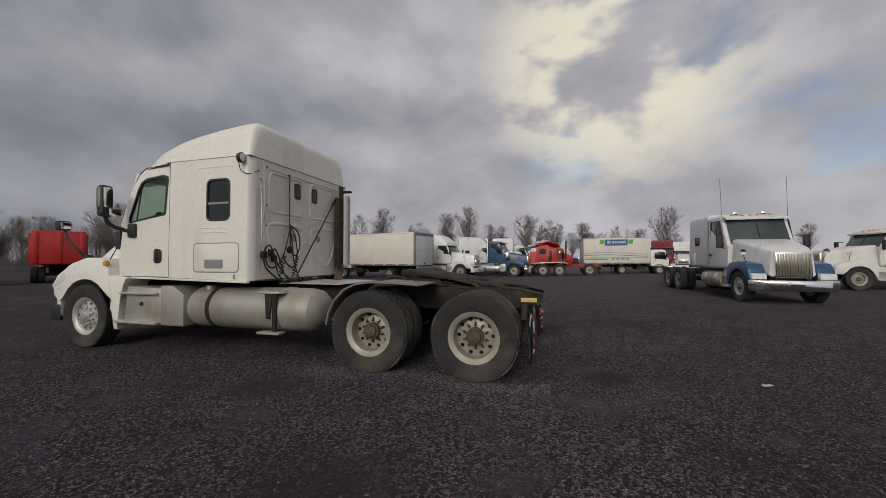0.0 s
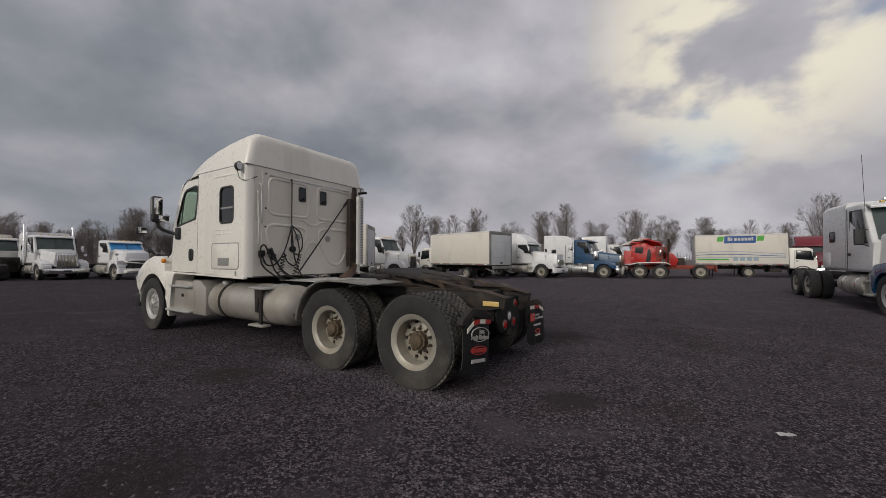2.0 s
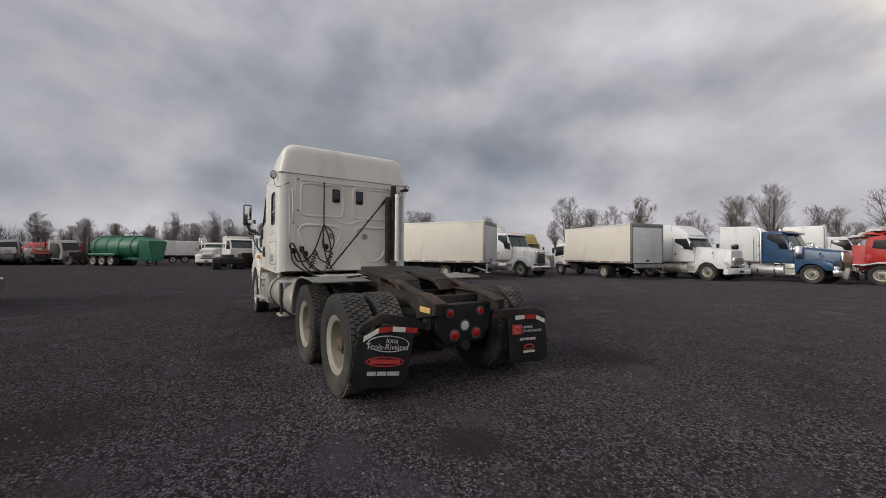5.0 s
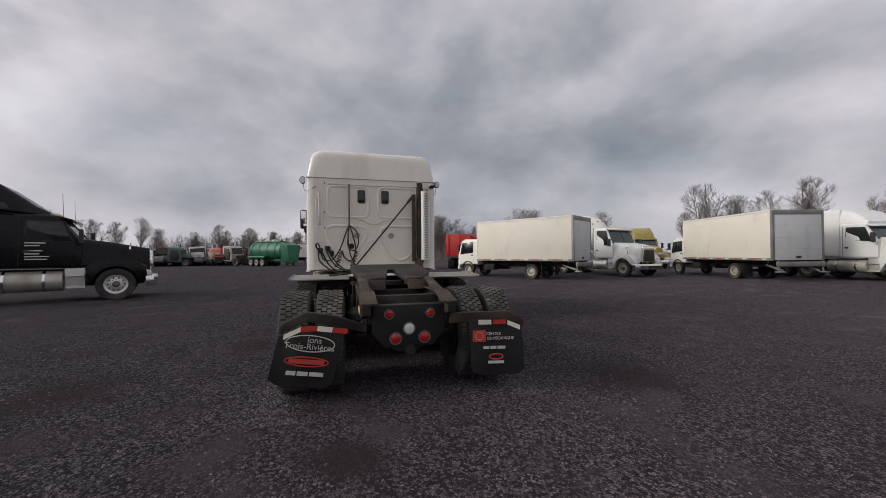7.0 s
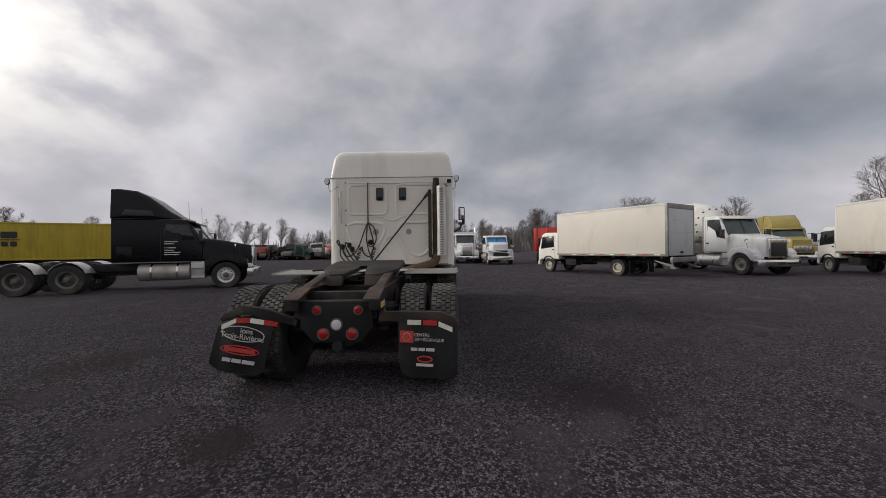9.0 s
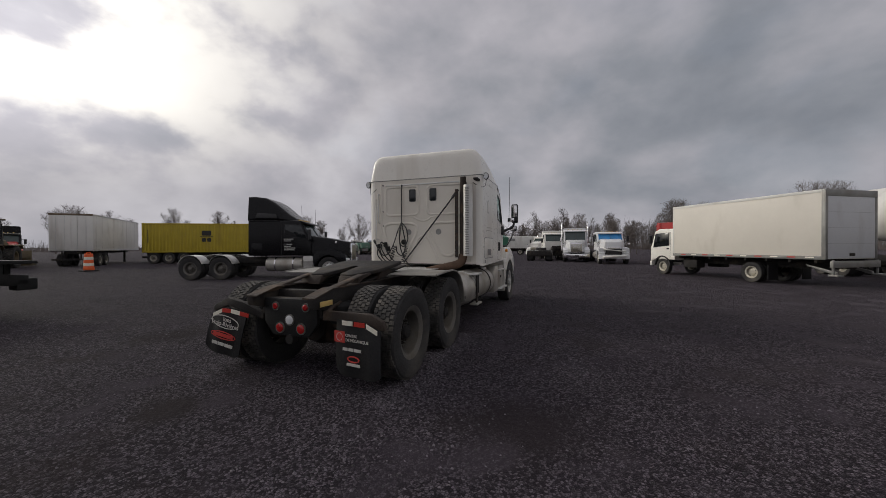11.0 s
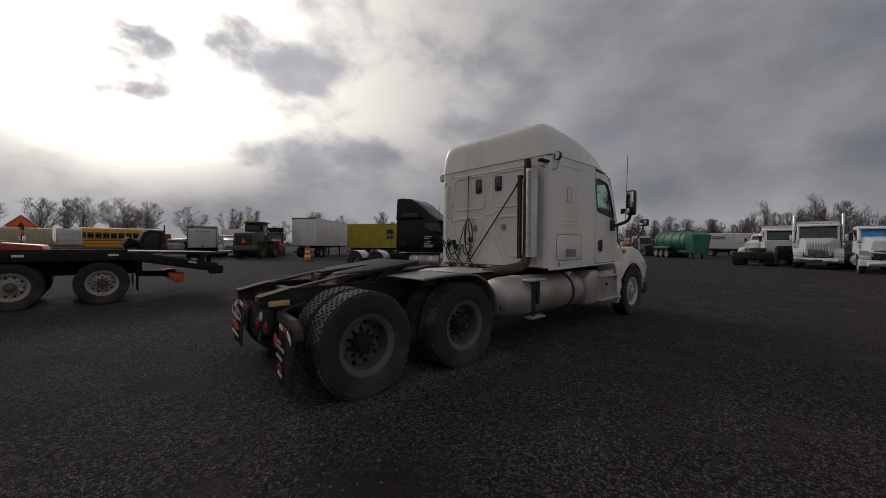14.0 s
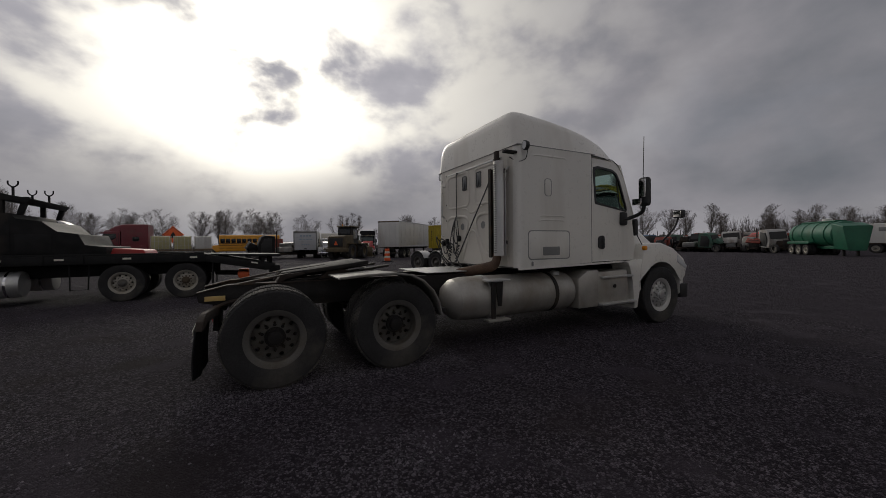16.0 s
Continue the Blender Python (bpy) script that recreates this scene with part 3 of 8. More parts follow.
def panel_hole(bm, outer, inner, y0, y1, lean=None, axis="y"):
    """A plate with an opening: outer and inner polygons seen along the axis; lean(a, b) shifts it along the axis."""
    cx = sum(p[0] for p in inner) / len(inner)
    cz = sum(p[1] for p in inner) / len(inner)
    angs = sorted({round(math.atan2(p[1] - cz, p[0] - cx), 4) for p in outer + inner})
    lean = lean or (lambda a, b: 0.0)

    def at(p, d):
        d = d + lean(*p)
        return (p[0], d, p[1]) if axis == "y" else (d, p[0], p[1])
    o, i = [cast(outer, (cx, cz), a) for a in angs], [cast(inner, (cx, cz), a) for a in angs]
    loops = [[at(p, y0) for p in i], [at(p, y0) for p in o], [at(p, y1) for p in o], [at(p, y1) for p in i]]
    return rings(bm, loops, cap=False, closed=True)


def ring_plate(bm, outer, inner, y0, y1, axis="y", lean=None):
    return panel_hole(bm, outer, inner, y0, y1, lean, axis)


def inset(poly, d):
    cx = sum(p[0] for p in poly) / len(poly)
    cz = sum(p[1] for p in poly) / len(poly)
    out = []
    for x, z in poly:
        l = math.hypot(x - cx, z - cz)
        out.append((x - (x - cx) / l * d, z - (z - cz) / l * d))
    return out


# ---- wheels, shared by all vehicles; the axle runs along y and the outer face looks to +y ----
R_TYRE = 0.51


def tyre_mesh(name, r, w, lugs=0):
    bm = B()
    h = w / 2
    ri = r * 0.56
    prof = [(ri, -h * 0.80), (ri + 0.03, -h * 0.92), (r * 0.80, -h * 1.04), (r * 0.95, -h * 0.97), (r - 0.012, -h * 0.86), (r - 0.008, -h * 0.4), (r - 0.008, 0),
            (r - 0.008, h * 0.4), (r - 0.012, h * 0.86), (r * 0.95, h * 0.97), (r * 0.80, h * 1.04), (ri + 0.03, h * 0.92), (ri, h * 0.80)]
    lathe(bm, prof, seg=48, closed=True)
    for f in bm.faces:
        f.material_index = 0
    if lugs:
        for row in range(5):
            a0 = -h * 0.86 + row * h * 0.352
            for i in range(lugs):
                t0 = 2 * math.pi * (i + (0.5 if row % 2 else 0)) / lugs
                t1 = t0 + 2 * math.pi / lugs * 0.74
                v = []
                for t in (t0, t1):
                    for a in (a0, a0 + h * 0.30):
                        for rr in (r - 0.016, r + 0.003):
                            v.append(bm.verts.new((rr * math.cos(t), a + 0.008 * math.sin(7 * t0), rr * math.sin(t))))
                for q in ((1, 3, 7, 5), (0, 1, 5, 4), (2, 6, 7, 3), (0, 2, 3, 1), (4, 5, 7, 6)):
                    bm.faces.new([v[k] for k in q]).material_index = 1
    return mesh_of(name, bm, [M["rubber"], M["tread"]])


def rim_mesh(name, r, w, dish, material, holes=10):
    """A wheel rim with a disc pierced by round hand holes; dish: how far the disc stands from the middle of the tyre to +y."""
    bm = B()
    h = w / 2
    rb = r * 0.56
    lathe(bm, [(rb + 0.012, -h * 0.82), (rb - 0.02, -h * 0.78), (rb - 0.03, 0), (rb - 0.02, h * 0.72), (rb + 0.016, h * 0.80), (rb + 0.020, h * 0.86),
               (rb + 0.004, h * 0.86), (rb - 0.045, h * 0.66), (rb - 0.055, 0), (rb - 0.045, -h * 0.78)], seg=40, closed=True)
    ro, rh, rc = rb - 0.04, rb * 0.50, (rb - 0.04) * 0.58 + rb * 0.50 * 0.42
    hr = (ro - rh) * 0.24
    for s in range(holes):
        mid = 2 * math.pi * s / holes
        half = math.pi / holes
        outer, inner, back = [], [], []
        for k in range(12):
            a = 2 * math.pi * k / 12
            ca, sa = math.cos(a), math.sin(a)
            q = max(abs(ca), abs(sa))
            rad = rc + ((ro - rc) if ca > 0 else (rc - rh)) * ca / q
            ang = mid + half * sa / q
            outer.append((rad * math.cos(ang), dish - 0.02 * (rad - rh) / (ro - rh), rad * math.sin(ang)))
            px, pz = rc + hr * ca, hr * sa
            x, z = px * math.cos(mid) - pz * math.sin(mid), px * math.sin(mid) + pz * math.cos(mid)
            inner.append((x, dish - 0.012, z))
            back.append((x, dish - 0.05, z))
        rings(bm, [outer, inner, back], cap=False)
    lathe(bm, [(rh + 0.001, dish), (rh * 0.9, dish + 0.004), (rh * 0.6, dish + 0.006)], seg=40)
    return mesh_of(name, bm, material)


def hub_mesh(name, r, dish, length, material, nuts=True):
    bm = B()
    rb = r * 0.56
    rh = rb * 0.5
    lathe(bm, [(rh * 0.72, dish + 0.004), (rh * 0.72, dish + 0.02), (rh * 0.68, dish + 0.024), (rh * 0.66, dish + length * 0.45), (rh * 0.72, dish + length * 0.5), (rh * 0.72, dish + length * 0.6), (rh * 0.56, dish + length * 0.64), (rh * 0.50, dish + length * 0.92), (rh * 0.38, dish + length)], seg=24)
    for i in range(8 if nuts else 0):
        t = 2 * math.pi * i / 8
        lathe(bm, [(0.012, dish + length * 0.6), (0.012, dish + length * 0.72)], c=(rh * 0.64 * math.cos(t), 0, rh * 0.64 * math.sin(t)), seg=6)
    for i in range(10 if nuts else 0):
        t = 2 * math.pi * (i + 0.5) / 10
        lathe(bm, [(0.017, dish), (0.017, dish + 0.03), (0.010, dish + 0.034), (0.010, dish + 0.05)], c=(rh * 0.90 * math.cos(t), 0, rh * 0.90 * math.sin(t)), seg=6)
    return mesh_of(name, bm, material)


MESH = {
    "drive_tyre": tyre_mesh("drive_tyre", R_TYRE, 0.275, 54),
    "plain_tyre": tyre_mesh("plain_tyre", R_TYRE, 0.275, 0),
    "small_tyre": tyre_mesh("small_tyre", 0.41, 0.22, 0),
    "big_tyre": tyre_mesh("big_tyre", 0.80, 0.55, 26),
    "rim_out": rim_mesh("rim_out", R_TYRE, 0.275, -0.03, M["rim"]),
    "rim_darker": rim_mesh("rim_darker", R_TYRE, 0.275, -0.03, M["rim_dark"]),
    "rim_steer": rim_mesh("rim_steer", R_TYRE, 0.275, 0.085, M["alu"]),
    "rim_white": rim_mesh("rim_white", R_TYRE, 0.275, 0.06, M["rim"]),
    "rim_small": rim_mesh("rim_small", 0.41, 0.22, 0.02, M["rim"], 6),
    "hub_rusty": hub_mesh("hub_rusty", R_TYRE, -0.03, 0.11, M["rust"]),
    "hub_black": hub_mesh("hub_black", R_TYRE, -0.03, 0.10, M["frame"]),
    "hub_steer": hub_mesh("hub_steer", R_TYRE, 0.085, 0.06, M["alu"]),
    "hub_red": hub_mesh("hub_red", R_TYRE, 0.06, 0.07, M["rust"]),
    "hub_dull": hub_mesh("hub_dull", R_TYRE, 0.06, 0.08, M["rim_dark"], False),
}


def wheel(parent, x, y, side, tyre="plain_tyre", rim="rim_white", hub="hub_dull", r=R_TYRE, label=""):
    """One wheel: tyre with rim and hub under it. side: +1 faces +y, -1 faces -y."""
    t = part("wheel", MESH[tyre], None, parent, label, pose(x, y, r - 0.015, 0, 0, 0 if side > 0 else 180))
    part("rim", MESH[rim], None, t)
    if hub:
        part("hub", MESH[hub], None, t)
    return t


def dual(parent, x, hw, tyre="plain_tyre", rim="rim_out", hub="hub_dull", r=R_TYRE, w=0.275):
    for s in (1, -1):
        wheel(parent, x, s * (hw - w / 2), s, tyre, rim, hub, r)
        part("wheel", MESH[tyre], None, parent, "", pose(x, s * (hw - w / 2 - w * 1.16), r - 0.015, 0, 0, 0 if s > 0 else 180))


def text_mesh(name, body, size, material, parent, m, spacing=1.0, bold=0.0):
    """Lettering as a thin mesh, standing in the local x-z plane and read from -y."""
    cu = bpy.data.curves.new(name, "FONT")
    cu.body, cu.size, cu.align_x, cu.align_y, cu.space_character, cu.offset = body, size, "CENTER", "CENTER", spacing, bold
    cu.extrude = 0.002
    tmp = bpy.data.objects.new(name, cu)
    me = bpy.data.meshes.new_from_object(tmp)
    bpy.data.objects.remove(tmp)
    me.materials.clear()
    me.materials.append(material)
    return part(name, me, None, parent, "", m @ pose(0, 0, 0, 90, 0, 0))

# ---- ground ----
def build_ground():
    bm = B()
    n = 90
    loops = []
    radii = [0.0005] + [0.5 * 1.105 ** i for i in range(84)]
    for r in radii:
        lp = []
        for k in range(n):
            a = 2 * math.pi * k / n
            x, y = r * math.cos(a) - 1.0, r * math.sin(a)
            z = ground_z(x, y)
            lp.append((x, y, z))
        loops.append(lp)
    rings(bm, loops, cap=False)
    ob = new("ground", mesh_of("ground", bm, M["ground"]))
    tagged(ob, "dark asphalt millings yard with loose gravel and dirt patches", "ground", kind="structure")



def ground_z(x, y):
    r = math.hypot(x + 1.0, y)
    fade = max(0.0, 1 - r / 60)
    return (noise.noise((x * 0.35, y * 0.35, 0)) * 0.012 + noise.noise((x * 1.3, y * 1.3, 5)) * 0.004) * fade - 0.006


def scatter_gravel():
    """Loose stones lying on the yard, thickest where they have been swept together."""
    rng = np.random.default_rng(4)
    n1, n2, n3 = 66000, 6500, 500
    r = 0.6 + 11.0 * rng.random(n1) ** 0.8
    a = 2 * np.pi * rng.random(n1)
    x, y = -2.2 + r * np.cos(a), r * np.sin(a) * 0.95
    lump = np.array([noise.noise((p * 0.9, q * 0.9, 2.0)) + 0.6 * noise.noise((p * 2.6, q * 2.6, 7.0)) for p, q in zip(x, y)])
    keep = lump > rng.random(n1) * 1.1 - 0.62
    x, y = x[keep], y[keep]
    # swept up along the tyres, and one small heap
    u = rng.random(n2)
    side = np.where(rng.random(n2) < 0.5, 1.0, -1.0)
    x = np.concatenate([x, -1.5 + 3.0 * u, 0.14 + 0.28 * rng.normal(size=n3)])
    y = np.concatenate([y, side * (1.20 + 0.05 * np.sin(9 * u) + 0.15 * rng.normal(size=n2)) - 0.14, -3.05 + 0.16 * rng.normal(size=n3)])
    n = len(x)
    size = 0.0045 + 0.0115 * rng.random(n) ** 1.8
    shape = np.array([(1, 0, 0), (0, 1, 0), (-1, 0, 0), (0, -1, 0), (0, 0, 0.75), (0, 0, -0.4)])
    tri = np.array([(0, 1, 4), (1, 2, 4), (2, 3, 4), (3, 0, 4), (1, 0, 5), (2, 1, 5), (3, 2, 5), (0, 3, 5)])
    verts = np.empty((n, 6, 3))
    turn = 2 * np.pi * rng.random(n)
    c, s = np.cos(turn), np.sin(turn)
    jit = shape[None] * (1 + 0.7 * (rng.random((n, 6, 1)) - 0.5)) * size[:, None, None]
    jit[:, :, 1] *= (0.6 + 0.5 * rng.random(n))[:, None]
    verts[:, :, 0] = x[:, None] + c[:, None] * jit[:, :, 0] - s[:, None] * jit[:, :, 1]
    verts[:, :, 1] = y[:, None] + s[:, None] * jit[:, :, 0] + c[:, None] * jit[:, :, 1]
    base = np.array([ground_z(p, q) for p, q in zip(x, y)])
    verts[:, :, 2] = base[:, None] + jit[:, :, 2] + size[:, None] * 0.15
    faces = (tri[None] + 6 * np.arange(n)[:, None, None]).reshape(-1, 3)
    me = bpy.data.meshes.new("gravel")
    me.from_pydata(verts.reshape(-1, 3).tolist(), [], faces.tolist())
    me.materials.append(M["gravel"])
    tagged(new("gravel", me), "loose grey gravel lying on the dark yard", "gravel", kind="stuff")


build_ground()
scatter_gravel()

# ---- the white sleeper tractor ----
def both(f):
    for s in (1, -1):
        f(s)


def main_truck():
    t = thing("semi_truck", "white sleeper tractor with grimy frame and bare fifth wheel", "truck", pose(0, -0.14, 0))
    hw = 1.14
    # sleeper: side walls, rounded rear corners, rear wall
    win = rrect(2.53, 2.86, 1.88, 2.42, 0.07)
    side = [(2.28, 1.09), (3.495, 1.12), (3.495, 2.70), (2.28, 2.70)]
    left = part("sleeper_side", panel_hole(B(), side, win, hw - 0.04, hw), M["white"], t)
    part("window_gasket", ring_plate(B(), rrect(2.515, 2.875, 1.865, 2.435, 0.08), inset(win, 0.012), hw - 0.02, hw + 0.008), M["plastic"], left)
    part("window_pane", prism(B(), win, hw - 0.018, hw - 0.010), M["darkglass"], left)
    part("window_bar", box(B(), 2.53, 2.86, hw - 0.012, hw - 0.002, 2.09, 2.12, 0.003), M["grey"], left)
    right = part("sleeper_side", prism(B(), side, -hw, -hw + 0.04), M["white"], t)
    part("blanked_window", prism(B(), rrect(2.655, 2.745, 2.06, 2.28, 0.03), -hw - 0.008, -hw + 0.01, 0.004), M["white"], right)
    # grey ring paints the shade in the groove round the blanked window
    part("window_seam", ring_plate(B(), rrect(2.643, 2.757, 2.048, 2.292, 0.04), rrect(2.651, 2.749, 2.056, 2.284, 0.035), -hw - 0.004, -hw + 0.004), M["grey"], right)

    def trim(s):
        sd = left if s > 0 else right
        y = s * hw
        lug = ring_plate(B(), rrect(2.36, 3.10, 1.19, 1.58, 0.06), rrect(2.372, 3.088, 1.202, 1.568, 0.055), y - s * 0.006, y + s * 0.004)
        part("locker_seam", lug, M["grey"], sd)
        part("locker_door", prism(B(), rrect(2.375, 3.085, 1.205, 1.565, 0.055), y - s * 0.006, y + s * 0.007, 0.002), M["white"], sd)
        v = part("vent", prism(B(), rrect(2.61, 2.89, 1.245, 1.36, 0.01), y - s * 0.004, y + s * 0.012, 0.003), M["grey"], sd, "grey plastic louvred vent")
        for i in range(5):
            part("louvre", box(B(), 2.62, 2.88, y, y + s * 0.016, 1.258 + i * 0.02, 1.266 + i * 0.02), M["grey"], v)
        for z, x0, x1 in ((2.60, 2.45, 3.05), (1.78, 2.55, 3.0), (1.72, 2.55, 3.0)):
            tube_ = tube(B(), [(x0, y - s * 0.010, z - 0.02), (x0 + 0.05, y - s * 0.004, z), (x1 - 0.05, y - s * 0.004, z), (x1, y - s * 0.010, z - 0.02)], 0.013, 8)
            part("pressed_rib", tube_, M["white"], sd)
        part("marker_lamp", prism(B(), rrect(2.42, 2.45, 1.11, 1.17, 0.008), y, y + s * 0.014, 0.003), M["grey"], sd)
        # sill line
        part("sill", prism(B(), [(2.20, 1.06), (4.3, 1.10), (4.3, 1.125), (2.20, 1.09)], y - s * 0.05, y + s * 0.006, 0.004), M["white"], t)

    both(trim)
    for s in (1, -1):
        arc = [(2.28, s * hw)] + [(2.28 - 0.12 * math.sin(a), s * (hw - 0.12 + 0.12 * math.cos(a))) for a in [radians(90 * i / 8) for i in range(1, 9)]]
        arc += [(2.20, s * (hw - 0.12)), (2.28, s * (hw - 0.04))]
        part("corner_panel", prism(B(), arc, 1.09, 2.70, axis="z"), M["white"], t)
    y0, y1 = -hw + 0.12, hw - 0.12
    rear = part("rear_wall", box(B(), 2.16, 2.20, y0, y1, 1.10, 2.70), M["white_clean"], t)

    def rib(pts, r=0.022, closed=True, round_=True):
        p = [(2.160, a, b) for a, b in pts] + ([(2.160, *pts[0])] if closed else [])
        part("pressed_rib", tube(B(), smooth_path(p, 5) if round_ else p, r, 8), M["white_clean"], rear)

    for c in (0.45, -0.45):
        rib(rrect(c - 0.36, c + 0.36, 2.02, 2.58, 0.09), 0.022, True, False)
    for s in (1, -1):
        rib([(s * 0.50, 1.86), (s * 0.72, 1.86), (s * 0.83, 1.80), (s * 0.82, 1.66), (s * 0.72, 1.40), (s * 0.60, 1.27), (s * 0.46, 1.25), (s * 0.33, 1.33), (s * 0.22, 1.52), (s * 0.13, 1.70), (s * 0.16, 1.82), (s * 0.30, 1.86)], 0.026)
        rib([(s * 0.01, 1.90), (s * 0.10, 1.92), (s * 0.18, 1.97), (s * 0.30, 1.98)], 0.018, False)
        rib([(s * 0.0, 1.62), (s * 0.09, 1.58), (s * 0.17, 1.42), (s * 0.26, 1.24), (s * 0.30, 1.16)], 0.022, False)
    for y in (0.22, -0.21):
        w = part("rear_window", prism(B(), rrect(y - 0.055, y + 0.055, 2.29, 2.51, 0.02), 2.150, 2.162, 0.003, axis="x"), M["darkglass"], rear)
        part("window_gasket", ring_plate(B(), rrect(y - 0.07, y + 0.07, 2.275, 2.525, 0.03), rrect(y - 0.055, y + 0.055, 2.29, 2.51, 0.02), 2.144, 2.162, axis="x"), M["plastic"], w)
    for y in (0.30, -0.32):
        part("grommet", lathe(B(), [(0.055, 2.162), (0.055, 2.150), (0.04, 2.146), (0.035, 2.152)], c=(0, y, 1.69), axis="x", seg=20), M["grey"], rear)
    part("drip_rail", box(B(), 2.135, 2.17, -0.80, 0.80, 2.600, 2.622, 0.004), M["alu"], rear)
    for y in (0.9, -0.92):
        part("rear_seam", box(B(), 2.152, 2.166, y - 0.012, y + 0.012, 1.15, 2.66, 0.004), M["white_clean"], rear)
    for z in (2.10, 1.82, 2.62):
        part("bolt", lathe(B(), [(0.013, 2.162), (0.013, 2.150)], c=(0, 0.86, z), axis="x", seg=8), M["plastic"], rear)
    part("roof_seam", box(B(), 2.150, 3.6, -hw - 0.003, hw + 0.003, 2.694, 2.706, 0.003), M["grey"], t)
    cap = loft(B(), [(2.150, 1.03, 0.93, 2.70, 3.05, 0.16), (2.158, 1.075, 0.97, 2.70, 3.12, 0.16), (2.18, 1.11, 1.00, 2.70, 3.17, 0.17), (2.22, 1.13, 1.03, 2.70, 3.205, 0.17), (2.30, 1.14, 1.045, 2.70, 3.222, 0.17),
                     (2.40, 1.14, 1.05, 2.70, 3.222, 0.17), (2.8, 1.14, 1.045, 2.70, 3.185, 0.17), (3.2, 1.13, 1.02, 2.70, 3.14, 0.16), (3.55, 1.12, 0.98, 2.70, 3.09, 0.16), (3.85, 1.10, 0.94, 2.68, 3.00, 0.14),
                     (4.06, 1.07, 0.91, 2.66, 2.90, 0.09), (4.22, 1.04, 0.9, 2.62, 2.73, 0.04)], 6, flat=True)
    part("roof_cap", cap, M["white"], t)
    part("roof_bolt", lathe(B(), [(0.012, 2.18), (0.012, 2.16)], c=(0, 0.83, 3.08), axis="x", seg=8), M["plastic"], t)
    visor = prism(B(), [(4.16, 2.64), (4.22, 2.70), (4.44, 2.60), (4.46, 2.54), (4.42, 2.54), (4.34, 2.58)], -1.0, 1.0, 0.01)
    part("sun_visor", visor, M["white"], t)
    for s in (1, -1):
        part("visor_end", prism(B(), [(4.2, 2.62), (4.4, 2.56), (4.44, 2.50), (4.38, 2.50), (4.18, 2.58)], s * 1.0, s * 1.03, 0.006), M["plastic"], t)
    part("cab_floor", box(B(), 2.2, 4.8, -1.05, 1.05, 1.08, 1.13), M["interior"], t)
    part("firewall", box(B(), 4.72, 4.78, -0.98, 0.98, 1.1, 1.78, 0.01), M["interior"], t)
    part("dashboard", prism(B(), [(4.35, 1.50), (4.72, 1.45), (4.74, 1.84), (4.50, 1.86), (4.38, 1.78)], -0.96, 0.96, 0.03), M["interior"], t)
    sw = part("steering_wheel", lathe(B(), [(0.225 + 0.018 * math.cos(a), 0.018 * math.sin(a)) for a in [math.pi * i / 4 for i in range(8)]], axis="x", seg=28, closed=True),
              M["plastic"], t, "", pose(4.22, 0.52, 1.88, 0, 28, 0))
    part("spoke", box(B(), -0.012, 0.012, -0.21, 0.21, -0.02, 0.02, 0.006), M["plastic"], sw)
    for s in (1, -1):
        seat = part("seat", box(B(), 3.62, 4.12, s * 0.52 - 0.25, s * 0.52 + 0.25, 1.35, 1.52, 0.05, 3), M["interior"], t)
        part("backrest", box(B(), 3.52, 3.66, s * 0.52 - 0.25, s * 0.52 + 0.25, 1.5, 2.12, 0.05, 3), M["interior"], seat)
        part("seat_base", box(B(), 3.68, 4.05, s * 0.52 - 0.18, s * 0.52 + 0.18, 1.13, 1.36, 0.02), M["plastic"], seat)
    # doors with real openings, drawn in towards the windscreen
    dpoly = [(3.505, 1.13), (4.82, 1.13), (4.86, 1.42), (4.74, 1.80), (4.42, 2.46), (4.28, 2.60), (4.10, 2.66), (3.505, 2.67)]
    wpoly = [(3.65, 1.995), (4.44, 1.905), (4.47, 1.93), (4.45, 1.99), (4.28, 2.36), (4.20, 2.47), (4.08, 2.52), (3.70, 2.55), (3.65, 2.53), (3.63, 2.48), (3.63, 2.02)]

    def door(s):
        def lean(a, b):
            return -s * (max(0, a - 3.5) * 0.055 + max(0, b - 2.0) * 0.07)
        y = s * hw
        d = part("door", panel_hole(B(), dpoly, wpoly, y - s * 0.05, y, lean), M["white"], t)
        part("window_gasket", panel_hole(B(), inset(wpoly, -0.03), inset(wpoly, 0.012), y - s * 0.02, y + s * 0.006, lean), M["plastic"], d)
        bm = B()
        a, b = [[bm.verts.new((p, y - s * (0.014 + q) + lean(p, z), z)) for p, z in wpoly] for q in (0, 0.005)]
        bm.faces.new(a), bm.faces.new(b[::-1])
        pane = part("window_pane", bm, GLASS, d, "green tinted glass")
        pane.visible_shadow = False
        part("quarter_bar", tube(B(), [(4.28, y + lean(4.28, 1.93) - s * 0.01, 1.93), (4.22, y + lean(4.22, 2.44) - s * 0.01, 2.44)], 0.010, 6), M["plastic"], d)
        h = part("door_handle", prism(B(), rrect(3.655, 3.755, 1.31, 1.51, 0.045), y - s * 0.03, y + s * 0.010, 0.006), M["plastic"], d)
        part("grip", tube(B(), [(3.705, y + s * 0.008, 1.33), (3.705, y + s * 0.022, 1.37), (3.705, y + s * 0.022, 1.46), (3.705, y + s * 0.008, 1.50)], 0.014, 8), M["plastic"], h)
        part("door_seam", tube(B(), [(3.50, y - s * 0.004, 1.12), (3.50, y - s * 0.004, 2.68), (4.10, y + lean(4.1, 2.68), 2.68), (4.30, y + lean(4.3, 2.61), 2.615)], 0.006, 6), M["plastic"], d)
